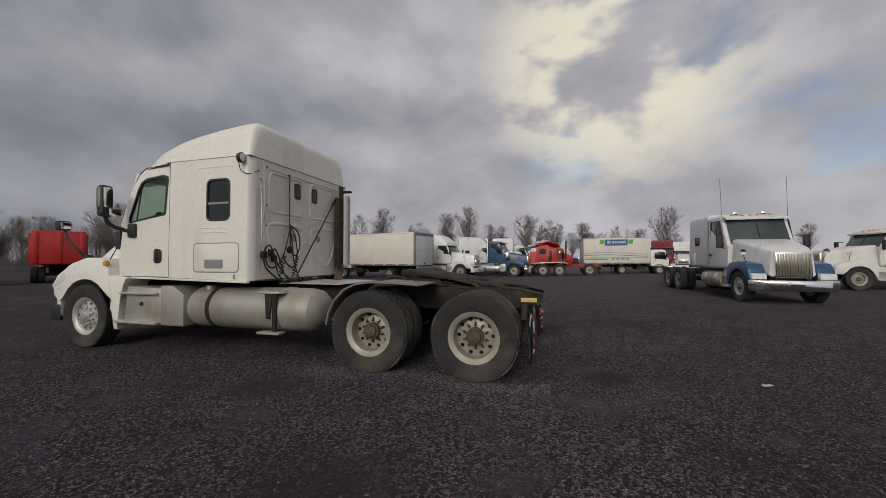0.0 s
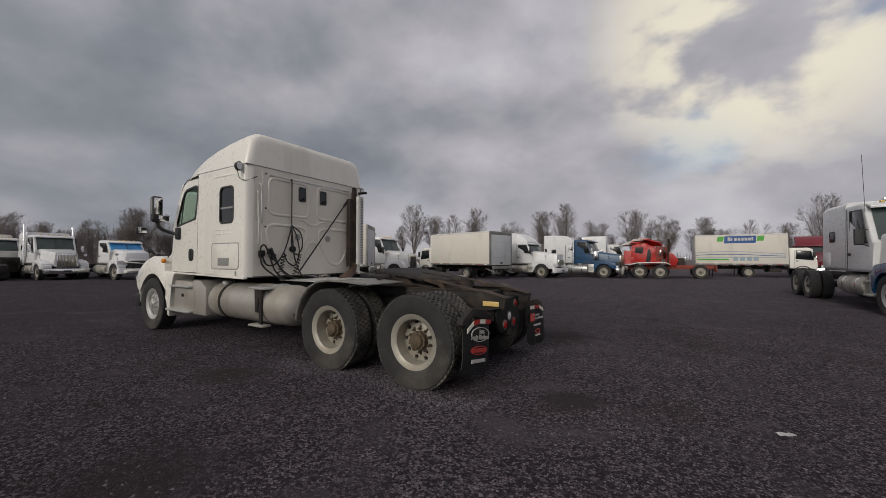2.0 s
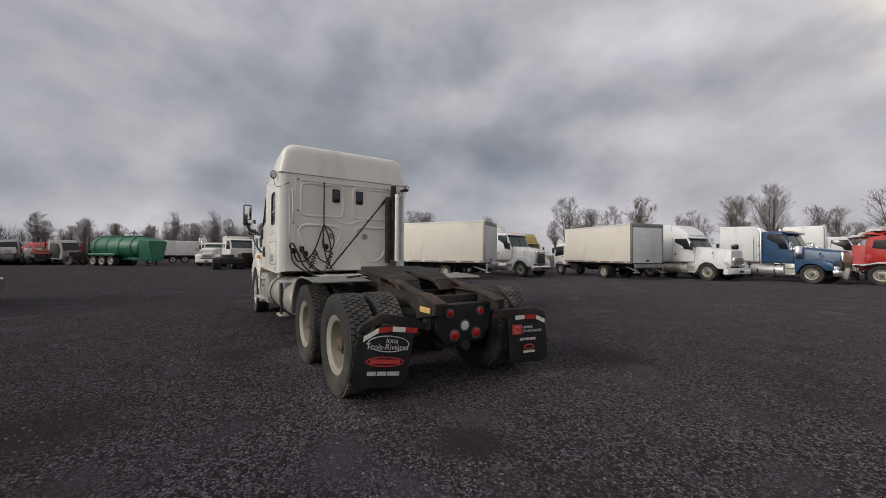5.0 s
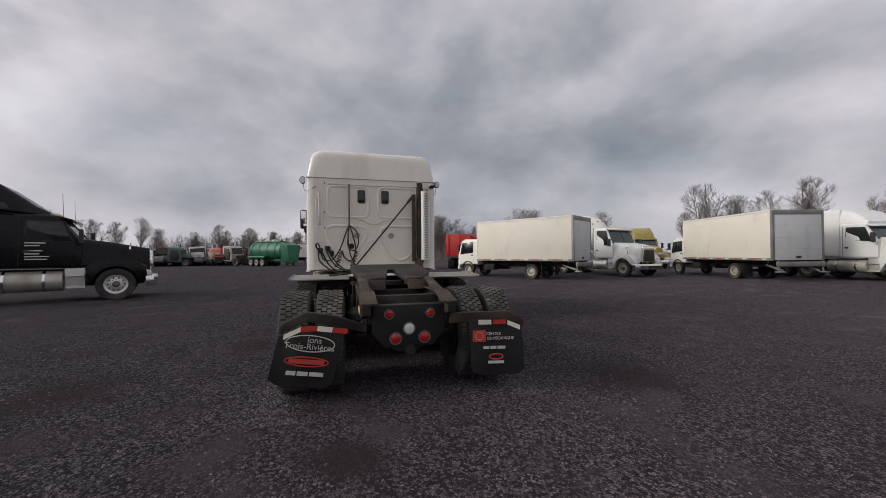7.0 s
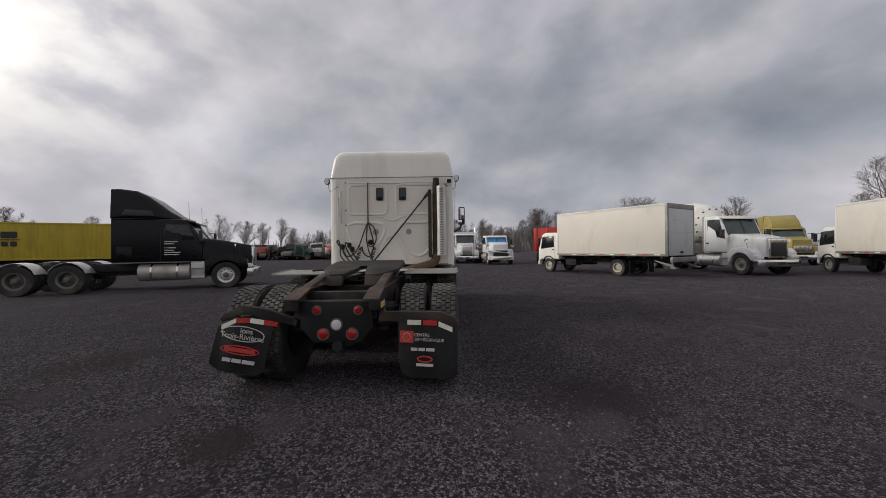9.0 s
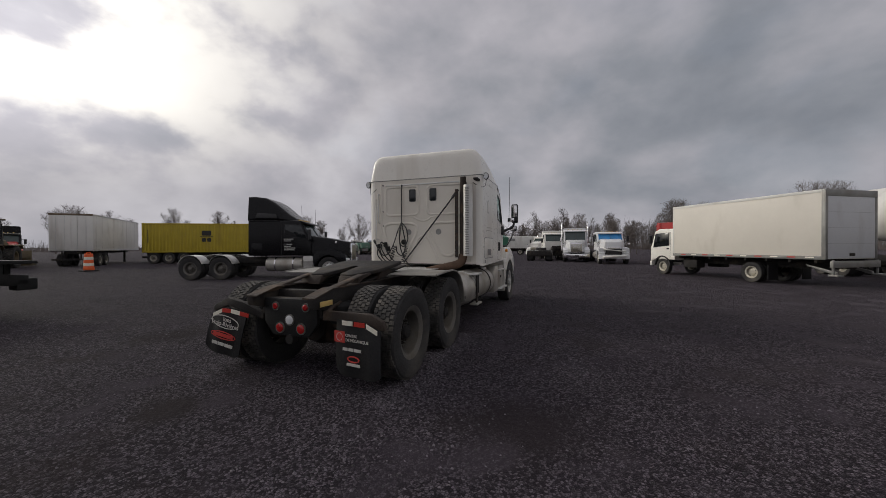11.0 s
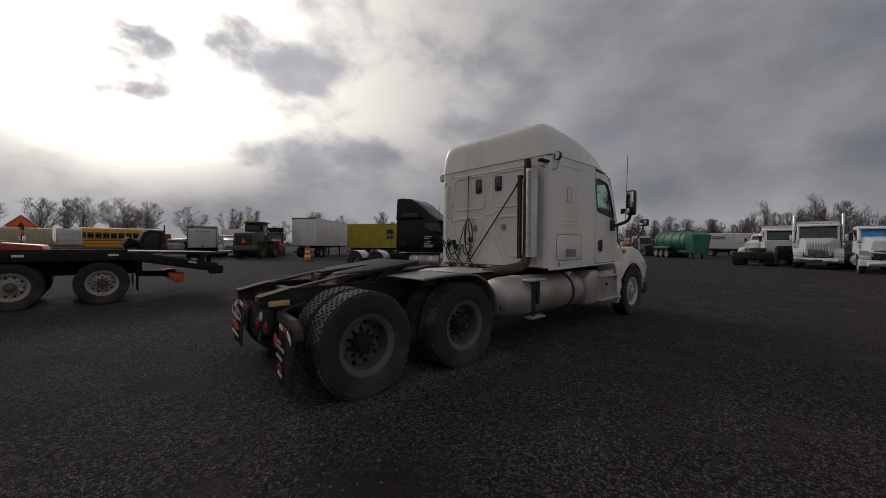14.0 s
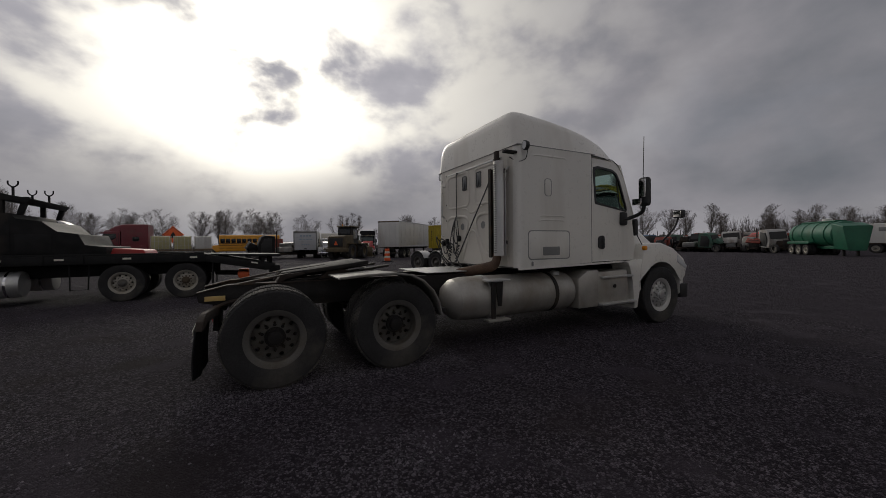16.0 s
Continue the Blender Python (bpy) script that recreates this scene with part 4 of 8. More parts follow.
        m = part("mirror", prism(B(), rrect(4.66, 4.78, 1.98, 2.44, 0.05), s * 1.38 - 0.08, s * 1.38 + 0.08, 0.03, seg=3), M["plastic"], t, "black door mirror on a curved arm")
        part("mirror_back", prism(B(), rrect(4.68, 4.79, 2.10, 2.42, 0.04), s * 1.38 - 0.065, s * 1.38 + 0.085, 0.025, seg=3), M["galv"], m)
        part("mirror_glass", box(B(), 4.648, 4.662, s * 1.38 - 0.06, s * 1.38 + 0.06, 2.12, 2.41, 0.004), M["chrome"], m)
        part("spot_glass", box(B(), 4.628, 4.642, s * 1.30 - 0.08, s * 1.30 + 0.08, 2.0, 2.10, 0.004), M["chrome"], m)
        part("mirror_arm", tube(B(), smooth_path([(4.58, y - s * 0.04, 1.78), (4.66, s * 1.16, 1.80), (4.72, s * 1.32, 1.88), (4.73, s * 1.37, 2.02)]), 0.030, 8), M["plastic"], m)
        part("mirror_foot", box(B(), 4.50, 4.66, y - s * 0.10, y - s * 0.015, 1.68, 1.90, 0.03), M["plastic"], m)

    both(door)
    both(lambda s: part("a_pillar", prism(B(), [(4.28, 2.63), (4.36, 2.63), (4.86, 1.86), (4.76, 1.80), (4.44, 2.44)], s * 0.97, s * 1.06, 0.01), M["white"], t))
    ws = B()
    loops = [[(4.40 + 0.06 * (1 - (y / 1.0) ** 2), y, 2.58) for y in np.linspace(-1, 1, 13)], [(4.80 + 0.10 * (1 - (y / 1.0) ** 2), y, 1.88) for y in np.linspace(-1, 1, 13)]]
    va, vb = [[ws.verts.new(p) for p in lp] for lp in loops]
    for i in range(12):
        ws.faces.new((va[i], va[i + 1], vb[i + 1], vb[i]))
    pane = part("windscreen", ws, GLASS, t)
    pane.visible_shadow = False
    # hood, fenders, bumper
    hood = loft(B(), [(4.90, 1.06, 0.90, 1.12, 1.96, 0.12), (5.25, 1.05, 0.86, 1.10, 1.86, 0.15), (5.70, 1.02, 0.80, 1.08, 1.66, 0.15), (6.10, 0.98, 0.74, 1.05, 1.45, 0.13), (6.38, 0.88, 0.66, 1.0, 1.24, 0.09)], 5)
    part("hood", hood, M["white"], t)
    part("hood_seam", tube(B(), smooth_path([(5.10, -0.86, 1.94), (5.12, -1.03, 1.80), (5.16, -1.075, 1.60), (5.28, -1.10, 1.40)]), 0.008, 6), M["plastic"], t)
    part("hood_seam", tube(B(), smooth_path([(5.10, 0.86, 1.94), (5.12, 1.03, 1.80), (5.16, 1.075, 1.60), (5.28, 1.10, 1.40)]), 0.008, 6), M["plastic"], t)

    def fender(s):
        arch = [(5.66 + 0.60 * math.cos(a), 0.52 + 0.60 * math.sin(a)) for a in [radians(180 - i * 15) for i in range(0, 12)]]
        out = [(5.05, 0.62), (5.10, 1.0), (5.16, 1.24), (5.30, 1.42), (5.66, 1.43), (6.02, 1.33), (6.34, 1.14), (6.44, 0.98), (6.40, 0.80)]
        part("fender", prism(B(), out + arch[::-1], s * 0.80, s * 1.21, 0.03, seg=3), M["white"], t)
        part("headlight", prism(B(), [(6.14, 1.22), (6.45, 0.99), (6.41, 0.92), (6.12, 1.07)], s * 0.80, s * 1.218, 0.02), M["lamp_clear"], t)
        part("side_marker", lathe(B(), [(0.04, s * 1.17), (0.04, s * 1.222), (0.025, s * 1.23)], c=(5.21, 0, 1.34), seg=14), M["lamp_amber"], t)
        part("fairing", prism(B(), [(4.72, 1.12), (5.27, 1.16), (5.14, 0.85), (5.03, 0.55), (5.02, 0.32), (4.92, 0.31), (4.90, 0.80), (4.84, 1.02)], s * 0.84, s * 1.20, 0.02), M["white"], t)
        m = part("hood_mirror", prism(B(), rrect(6.09, 6.20, 1.88, 2.03, 0.04), s * 1.24 - 0.09, s * 1.24 + 0.09, 0.02), M["plastic"], t)
        part("mirror_glass", box(B(), 6.08, 6.095, s * 1.24 - 0.07, s * 1.24 + 0.07, 1.90, 2.01, 0.004), M["chrome"], m)
        part("mirror_arm", tube(B(), smooth_path([(5.92, s * 1.02, 1.40), (5.96, s * 1.12, 1.54), (6.08, s * 1.20, 1.72), (6.14, s * 1.23, 1.90)]), 0.018, 8), M["plastic"], m)
        part("mirror_base", prism(B(), rrect(5.84, 5.98, 1.33, 1.48, 0.04), s * 0.98, s * 1.08, 0.02), M["plastic"], m)
        part("hood_intake", prism(B(), rrect(5.10, 5.20, 1.56, 1.86, 0.04), s * 1.03, s * 1.085, 0.01), M["plastic"], t)
        part("splash_liner", box(B(), 5.10, 6.20, s * 0.70, s * 0.80, 0.75, 1.25, 0.01), M["plastic"], t)

    both(fender)
    part("bumper", loft(B(), [(6.22, 1.20, 1.21, 0.46, 0.92, 0.05), (6.38, 1.16, 1.18, 0.44, 0.94, 0.06), (6.50, 0.98, 1.0, 0.44, 0.92, 0.06)], 4), M["white"], t)
    part("bumper_corner", prism(B(), rrect(6.23, 6.46, 0.40, 0.66, 0.03), -1.21, 1.21, 0.01), M["plastic"], t)
    part("grille", box(B(), 6.33, 6.44, -0.58, 0.58, 0.95, 1.22, 0.02), M["grille"], t)
    part("antenna", tube(B(), [(5.00, -1.30, 1.95), (5.02, -1.32, 3.22)], 0.006, 6), M["plastic"], t)
    # frame
    rail_pts = [(-1.40, 0.83), (-1.42, 0.93), (-1.12, 1.005), (-0.9, 1.01), (5.85, 0.98), (5.85, 0.72), (-0.9, 0.72)]
    both(lambda s: part("frame_rail", prism(B(), rail_pts, s * 0.36, s * 0.44, 0.006), M["frame"], t))
    both(lambda s: part("rail_flange", prism(B(), [(-1.42, 0.925), (-1.12, 1.0), (1.2, 1.006), (1.2, 1.018), (-1.12, 1.012), (-1.42, 0.94)], s * 0.30, s * 0.45), M["rustframe"], t))
    for x in (-1.0, -0.35, 0.35, 1.1, 2.0, 3.2):
        part("crossmember", box(B(), x - 0.05, x + 0.05, -0.36, 0.36, 0.76, 0.96, 0.01), M["frame"], t)
    part("engine_block", box(B(), 3.6, 5.6, -0.42, 0.42, 0.55, 1.10, 0.08), M["frame"], t)
    for x in (0.66, -0.66):
        part("axle", lathe(B(), [(0.075, -1.0), (0.085, -0.5), (0.11, -0.35), (0.20, -0.15), (0.20, 0.15), (0.11, 0.35), (0.085, 0.5), (0.075, 1.0)], c=(x, 0, 0.49), seg=20), M["rustframe"], t)
        part("differential", lathe(B(), [(0.10, x + 0.32), (0.17, x + 0.22), (0.21, x + 0.05), (0.21, x - 0.10), (0.15, x - 0.22)], c=(0, 0, 0.50), axis="x", seg=20), M["frame"], t)
        both(lambda s: part("air_spring", lathe(B(), [(0.10, 0.58), (0.14, 0.62), (0.14, 0.68), (0.11, 0.70), (0.14, 0.73), (0.14, 0.80), (0.10, 0.84)], c=(x - 0.24, s * 0.42, 0), axis="z", seg=18), M["flatblack"], t))
        both(lambda s: part("trailing_arm", prism(B(), [(x - 0.36, 0.56), (x + 0.4, 0.50), (x + 0.55, 0.66), (x + 0.45, 0.70), (x + 0.2, 0.60), (x - 0.36, 0.62)], s * 0.37, s * 0.47, 0.01), M["rustframe"], t))
        both(lambda s: part("brake_drum", lathe(B(), [(0.20, s * 0.62), (0.21, s * 0.80), (0.20, s * 0.98)], c=(x, 0, 0.495), seg=24), M["rustframe"], t))
        both(lambda s: part("shock_absorber", tube(B(), [(x + 0.1, s * 0.50, 0.50), (x + 0.22, s * 0.48, 0.92)], 0.03, 8), M["frame"], t))
    part("drive_shaft", tube(B(), [(0.4, 0, 0.52), (3.6, 0, 0.72)], 0.055, 12), M["rustframe"], t)
    part("front_axle", tube(B(), [(5.27, -1.0, 0.46), (5.27, 1.0, 0.46)], 0.06, 10), M["frame"], t)
    # wheels
    for x in (0.66, -0.66):
        for s in (1, -1):
            # -y wheels take the darker rim and the black hub
            wheel(t, x, s * (1.19 - 0.138), s, "drive_tyre", "rim_out" if s > 0 else "rim_darker", "hub_rusty" if s > 0 else "hub_black", label="dusty drive wheel with deep dished rim and rusty hub" if s > 0 else "drive wheel with dark dished rim")
            part("wheel", MESH["drive_tyre"], None, t, "inner drive tyre", pose(x, s * (1.19 - 0.138 - 0.33), R_TYRE - 0.015, 0, 31, 0 if s > 0 else 180))
    both(lambda s: wheel(t, 5.66, s * 1.08, s, "plain_tyre", "rim_steer", "hub_steer", label="steer wheel with polished aluminium rim"))
    # tanks, steps and boxes
    def tanks(s):
        c = s * 0.84
        k = part("fuel_tank", lathe(B(), [(0.06, 1.36), (0.20, 1.37), (0.27, 1.40), (0.295, 1.45), (0.295, 3.18), (0.27, 3.22), (0.15, 3.25)], c=(0, c, 0.69), axis="x", seg=36), M["tank"], t,
                 "dull brushed aluminium fuel tank")
        for x in (1.62, 2.85):
            part("strap", lathe(B(), [(0.298, x - 0.03), (0.305, x - 0.028), (0.305, x + 0.028), (0.298, x + 0.03)], c=(0, c, 0.69), axis="x", seg=36, closed=True), M["frame"] if x > 2 else M["alu"], k)
        part("filler_cap", lathe(B(), [(0.06, 0.0), (0.06, 0.05), (0.045, 0.06)], c=(2.98, c + s * 0.12, 0.95), axis="z", seg=16), M["alu"], k)
        part("tank_step", box(B(), 1.52, 1.86, s * 1.04, s * 1.20, 0.40, 0.43, 0.008), M["tank"], k)
        part("step_plate", box(B(), 1.52, 1.86, s * 1.02, s * 1.20, 0.93, 0.96, 0.008), M["alu"], k)
        # strut coloured black like the frame to hold the shadow it stands in
        part("step_strut", prism(B(), [(1.58, 0.44), (1.64, 0.44), (1.64, 0.95), (1.58, 0.95)], s * 1.13, s * 1.165, 0.005), M["frame"], k)
        part("step_bracket", prism(B(), [(1.68, 0.60), (1.74, 0.60), (1.76, 0.93), (1.64, 0.93)], s * 1.14, s * 1.16, 0.004), M["frame"], k)
        b = part("step_box", prism(B(), [(3.62, 0.44), (4.34, 0.44), (4.28, 0.98), (3.62, 0.96)], s * 0.58, s * 1.10, 0.02), M["tank"], t, "dirty aluminium step box below the door")
        part("step", box(B(), 3.62, 4.44, s * 1.05, s * 1.20, 0.43, 0.47, 0.01), M["alu"], b)
        part("step", box(B(), 3.66, 4.36, s * 1.0, s * 1.17, 0.86, 0.895, 0.01), M["alu"], b)
        part("latch", lathe(B(), [(0.03, s * 1.10), (0.03, s * 1.115)], c=(3.98, 0, 0.72), seg=12), M["frame"], b)
        part("battery_box", prism(B(), [(3.27, 0.42), (3.60, 0.42), (3.60, 1.0), (3.42, 1.0), (3.27, 0.88)], s * 0.6, s * 1.12, 0.02), M["tank"], t)

    both(tanks)
    # half fenders over the front drive axle
    def guard(s):
        top = [(-0.02, 1.075), (0.30, 1.095), (0.62, 1.100), (0.80, 1.075), (0.95, 1.0), (1.07, 0.87), (1.14, 0.72), (1.17, 0.57)]
        low = [(x - 0.012 * (i > 3), z - 0.012) for i, (x, z) in enumerate(top)]
        g = part("half_fender", prism(B(), top + low[::-1], s * 0.52, s * 1.22), M["fender_alu"], t, "scuffed dull aluminium half fender")
        part("fender_lip", tube(B(), [(x, s * 1.22, z) for x, z in top], 0.014, 6), M["fender_alu"], g)
        part("fender_bracket", box(B(), 1.12, 1.22, s * 0.44, s * 1.15, 0.60, 0.65, 0.01), M["frame"], g)
        part("fender_tube", tube(B(), [(0.3, s * 0.40, 1.04), (0.3, s * 1.15, 1.07)], 0.02, 8), M["frame"], g)

    both(guard)
    dk = part("deck_plate", box(B(), 1.30, 2.14, -0.46, 0.62, 1.02, 1.032, 0.004), M["alu"], t, "worn checker plate deck behind the cab")
    for i in range(11):
        for k in range(9):
            part("tread_bar", MESHES_BAR, None, dk, "", pose(1.36 + i * 0.072, -0.40 + k * 0.115, 1.034, 0, 0, 45 if (i + k) % 2 else -45))
    # fifth wheel and ramps
    fw = part("fifth_wheel", prism(B(), [(0.62, -0.30), (0.66, -0.46), (0.45, -0.50), (-0.05, -0.47), (-0.42, -0.30), (-0.40, -0.12), (-0.02, -0.06), (0.16, -0.06), (0.20, 0.0), (0.16, 0.06),
                                         (-0.02, 0.06), (-0.40, 0.12), (-0.42, 0.30), (-0.05, 0.47), (0.45, 0.50), (0.66, 0.46), (0.62, 0.30)], 1.10, 1.15, 0.015, axis="z"), M["frame"], t, "greasy black fifth wheel plate", pose(0, 0, 0.025, 0, -7, 0))
    for s in (1, -1):
        part("lip", prism(B(), [(-0.05, 1.13), (-0.42, 1.13), (-0.50, 1.03), (-0.46, 1.02), (-0.36, 1.09), (-0.05, 1.10)], s * 0.13, s * 0.42, 0.01), M["rustframe"], fw)
        part("bracket", prism(B(), [(0.0, 1.0), (0.45, 1.0), (0.32, 1.10), (0.12, 1.10)], s * 0.30, s * 0.42, 0.01), M["rustframe"], fw)
        part("slide_rail", box(B(), -0.45, 0.95, s * 0.24, s * 0.40, 1.014, 1.04, 0.005), M["frame"], fw)
        part("loading_ramp", prism(B(), [(-0.50, 1.10), (-0.44, 1.12), (-1.22, 0.985), (-1.24, 0.95), (-1.1, 0.96)], s * 0.33, s * 0.43, 0.01), M["rustframe"], t)
    part("release_handle", tube(B(), [(0.35, 0.48, 1.08), (0.35, 0.72, 1.06), (0.33, 0.76, 1.06)], 0.012, 8), M["rustframe"], fw)
    # tail
    # solid black panel also covers the frame's open gaps, painting their shade
    tp = part("tail_panel", prism(B(), [(-0.36, 0.90), (0.34, 0.90), (0.34, 0.64), (0.22, 0.50), (-0.25, 0.50), (-0.36, 0.64)], -1.27, -1.22, 0.01, axis="x"), M["flatblack"], t)
    for y, z, r, c in ((0.18, 0.815, 0.034, "lamp_red"), (-0.22, 0.815, 0.034, "lamp_red"), (0.12, 0.585, 0.047, "lamp_red"), (-0.16, 0.585, 0.047, "lamp_red"), (-0.01, 0.675, 0.048, "lamp_clear")):
        lm = part("tail_lamp", lathe(B(), [(r, -1.27), (r, -1.286), (r * 0.7, -1.294)], c=(0, y, z), axis="x", seg=22), M[c], tp)
        part("lamp_ring", lathe(B(), [(r + 0.014, -1.27), (r + 0.014, -1.282), (r, -1.282), (r, -1.27)], c=(0, y, z), axis="x", seg=22, closed=True), M["rim_dark"], lm)
    part("rear_crossmember", box(B(), -1.24, -1.13, -0.40, 0.40, 0.72, 0.90, 0.012), M["frame"], t)
    part("tow_pin", lathe(B(), [(0.05, -1.30), (0.05, -1.20)], c=(0, -0.02, 0.47), axis="x", seg=14), M["frame"], t)
    both(lambda s: part("reflector", box(B(), -1.34, -1.14, s * 0.451, s * 0.459, 0.84, 0.895, 0.002), M["lamp_pale"], t))

    def flap(s):
        tilt = pose(-1.22, 0.38 if s > 0 else -0.42, 0.74 if s > 0 else 0.79, 0, 0, 0) @ (pose(0, 0, 0, 9, 0, 0) if s > 0 else pose(0, 0, 0, 1, 0, -7))
        h = part("flap_hanger", prism(B(), [(0, -0.02), (0.30, 0.035), (0.55, 0.045), (0.73, -0.075), (0.76, -0.135), (0.72, -0.15), (0.53, -0.03), (0, -0.09)] if s > 0 else
                                      [(0, 0.0), (-0.60, 0.02), (-0.75, -0.035), (-0.79, -0.12), (-0.72, -0.13), (-0.57, -0.07), (0, -0.10)], -0.03, 0.03, 0.008, axis="x"),
                 M["frame"] if s > 0 else M["rustframe"], t, "", tilt)
        part("hanger_spring", tube(B(), [(0.0, s * 0.05, -0.02), (0.10, 0.0, 0.02), (0.25, -s * 0.02, 0.05)], 0.025, 8), M["rustframe"], h)
        bm = B()
        cols, rows_ = 10, 6

        def droop(y):
            return -0.62 * max(0.0, abs(y) - 0.54) if s > 0 else -0.40 * max(0.0, abs(y) - 0.58)

        grid = [[(-0.045 - 0.03 * math.sin(i / rows_ * 2.2) - 0.012 * math.sin(k * 1.1 + s), s * (0.20 + 0.55 * k / cols) + (s * 0.03 * i / rows_), -0.06 - 0.55 * i / rows_
                  + droop(0.20 + 0.55 * k / cols) * (1 - i / rows_) + ((0.055 if k in (0, cols) else 0.014 if k in (1, cols - 1) else 0.0) if i == rows_ else 0)) for k in range(cols + 1)] for i in range(rows_ + 1)]
        va = [[bm.verts.new(p) for p in r_] for r_ in grid]
        vb = [[bm.verts.new((p[0] + 0.010, p[1], p[2])) for p in r_] for r_ in grid]
        for i in range(rows_):
            for k in range(cols):
                bm.faces.new((va[i][k], va[i][k + 1], va[i + 1][k + 1], va[i + 1][k]))
                bm.faces.new((vb[i][k], vb[i + 1][k], vb[i + 1][k + 1], vb[i][k + 1]))
        rim_ = [(0, k) for k in range(cols + 1)] + [(i, cols) for i in range(1, rows_ + 1)] + [(rows_, k) for k in range(cols - 1, -1, -1)] + [(i, 0) for i in range(rows_ - 1, 0, -1)]
        for (i, k), (i2, k2) in zip(rim_, rim_[1:] + rim_[:1]):
            bm.faces.new((va[i][k], vb[i][k], vb[i2][k2], va[i2][k2]))
        f = part("mud_flap", bm, M["flap"], h, "black rubber mud flap with white and red print" if s > 0 else "black rubber mud flap with red badge print")
        # reflective tape across the top
        for k, c in enumerate(("tape_white", "tape_red", "tape_white", "tape_red") if s > 0 else ("tape_white", "tape_red", "tape_white")):
            a = s * (0.64 - 0.135 * k) if s > 0 else s * (0.36 + 0.15 * k)
            lo, hi = a - 0.066, a + 0.066
            part("tape", prism(B(), [(lo, -0.062 + droop(lo)), (hi, -0.062 + droop(hi)), (hi, -0.108 + droop(hi)), (lo, -0.108 + droop(lo))], -0.066, -0.060, axis="x"), M[c], h)
        return h, f

    hl, fl = flap(1)
    hr, fr = flap(-1)

    def stamp(h, body, size, material, y, z, x=-0.098, sp=1.0):
        text_mesh("print", body, size, M[material], h, pose(x, y, z, 0, 0, -90), sp)

    def bars(h, y, z, widths, hgt, material, x=-0.098):
        pos = y + sum(widths) / 2 + 0.012 * (len(widths) - 1) / 2
        for w_ in widths:
            part("print_bar", box(B(), x - 0.003, x + 0.003, pos - w_, pos, z - hgt / 2, z + hgt / 2), M[material], h)
            pos -= w_ + 0.012

    def oval(h, y, z, a, b, wdt, material, x=-0.098):
        o = [(y + a * math.cos(i * math.pi / 12), z + b * math.sin(i * math.pi / 12)) for i in range(24)]
        i_ = [(y + (a - wdt) * math.cos(i * math.pi / 12), z + (b - wdt) * math.sin(i * math.pi / 12)) for i in range(24)]
        part("print_oval", ring_plate(B(), o, i_, x - 0.003, x + 0.003, axis="x"), M[material], h)

    stamp(hl, "ions", 0.075, "print_white", 0.44, -0.185)
    stamp(hl, "Trois-Rivières", 0.075, "print_white", 0.475, -0.245)
    oval(hl, 0.47, -0.215, 0.21, 0.075, 0.008, "print_white")
    oval(hl, 0.48, -0.375, 0.19, 0.045, 0.010, "print_red")
    bars(hl, 0.48, -0.375, [0.3], 0.04, "print_red")
    bars(hl, 0.48, -0.48, [0.08, 0.09, 0.12], 0.035, "print_white")
    part("print_bar", box(B(), -0.101, -0.095, -0.36, -0.23, -0.27, -0.16), M["print_red"], hr)
    oval(hr, -0.295, -0.215, 0.042, 0.042, 0.010, "print_white")
    stamp(hr, "CENTRE", 0.040, "print_white", -0.44, -0.195)
    stamp(hr, "DE MÉCANIQUE", 0.040, "print_white", -0.51, -0.24, sp=0.95)
    bars(hr, -0.45, -0.33, [0.06, 0.06, 0.08], 0.028, "print_white")
    oval(hr, -0.47, -0.42, 0.075, 0.032, 0.012, "print_red")
    bars(hr, -0.47, -0.475, [0.16], 0.026, "print_white")
    # exhaust stack with heat shield at the rear corner
    ex = part("exhaust_pipe", tube(B(), [(1.96, -0.84, 1.20), (1.96, -0.84, 2.58)], 0.060, 16), M["rustframe"], t, "rusty vertical exhaust stack with pierced guard")
    part("stack_tip", tube(B(), [(1.96, -0.84, 2.56), (1.96, -0.84, 2.66)], 0.052, 16), M["rustframe"], ex)
    pl = part("guard_channel", prism(B(), [(1.88, -0.76), (1.88, -0.70), (2.04, -0.70), (2.04, -0.72), (1.90, -0.72), (1.90, -0.76)], 1.22, 2.45, axis="z"), M["rustframe"], ex)
    for i in range(12):
        part("guard_hole", lathe(B(), [(0.022, -0.699), (0.022, -0.694)], c=(1.96, 0, 1.30 + i * 0.095), seg=10), M["print_black"], pl)
        part("guard_hole", lathe(B(), [(0.020, 1.884), (0.020, 1.878)], c=(0, -0.73, 1.30 + i * 0.095), axis="x", seg=10), M["print_black"], pl)
    sh = part("heat_shield", prism(B(), [(1.90 + 0.09 * math.cos(a), -0.93 + 0.075 * math.sin(a)) for a in [radians(100 + i * 26) for i in range(8)]] +
                                   [(1.90 + 0.08 * math.cos(a), -0.93 + 0.065 * math.sin(a)) for a in [radians(282 - i * 26) for i in range(8)]], 1.25, 2.52, axis="z"), M["alu"], ex, "silver slotted heat shield")
    for i in range(40):
        part("slot", MESHES_SLOT, None, sh, "", pose(1.806, -0.93, 1.29 + i * 0.030))
    part("stack_bracket", box(B(), 1.94, 2.16, -0.92, -0.86, 2.38, 2.43, 0.006), M["frame"], ex)
    part("stack_bracket", box(B(), 1.94, 2.16, -0.92, -0.86, 1.40, 1.45, 0.006), M["frame"], ex)
    part("elbow", tube(B(), smooth_path([(1.96, -0.84, 1.26), (1.93, -0.78, 1.12), (1.78, -0.55, 1.05), (1.62, -0.25, 0.98)]), 0.075, 14), M["rust_orange"], ex)
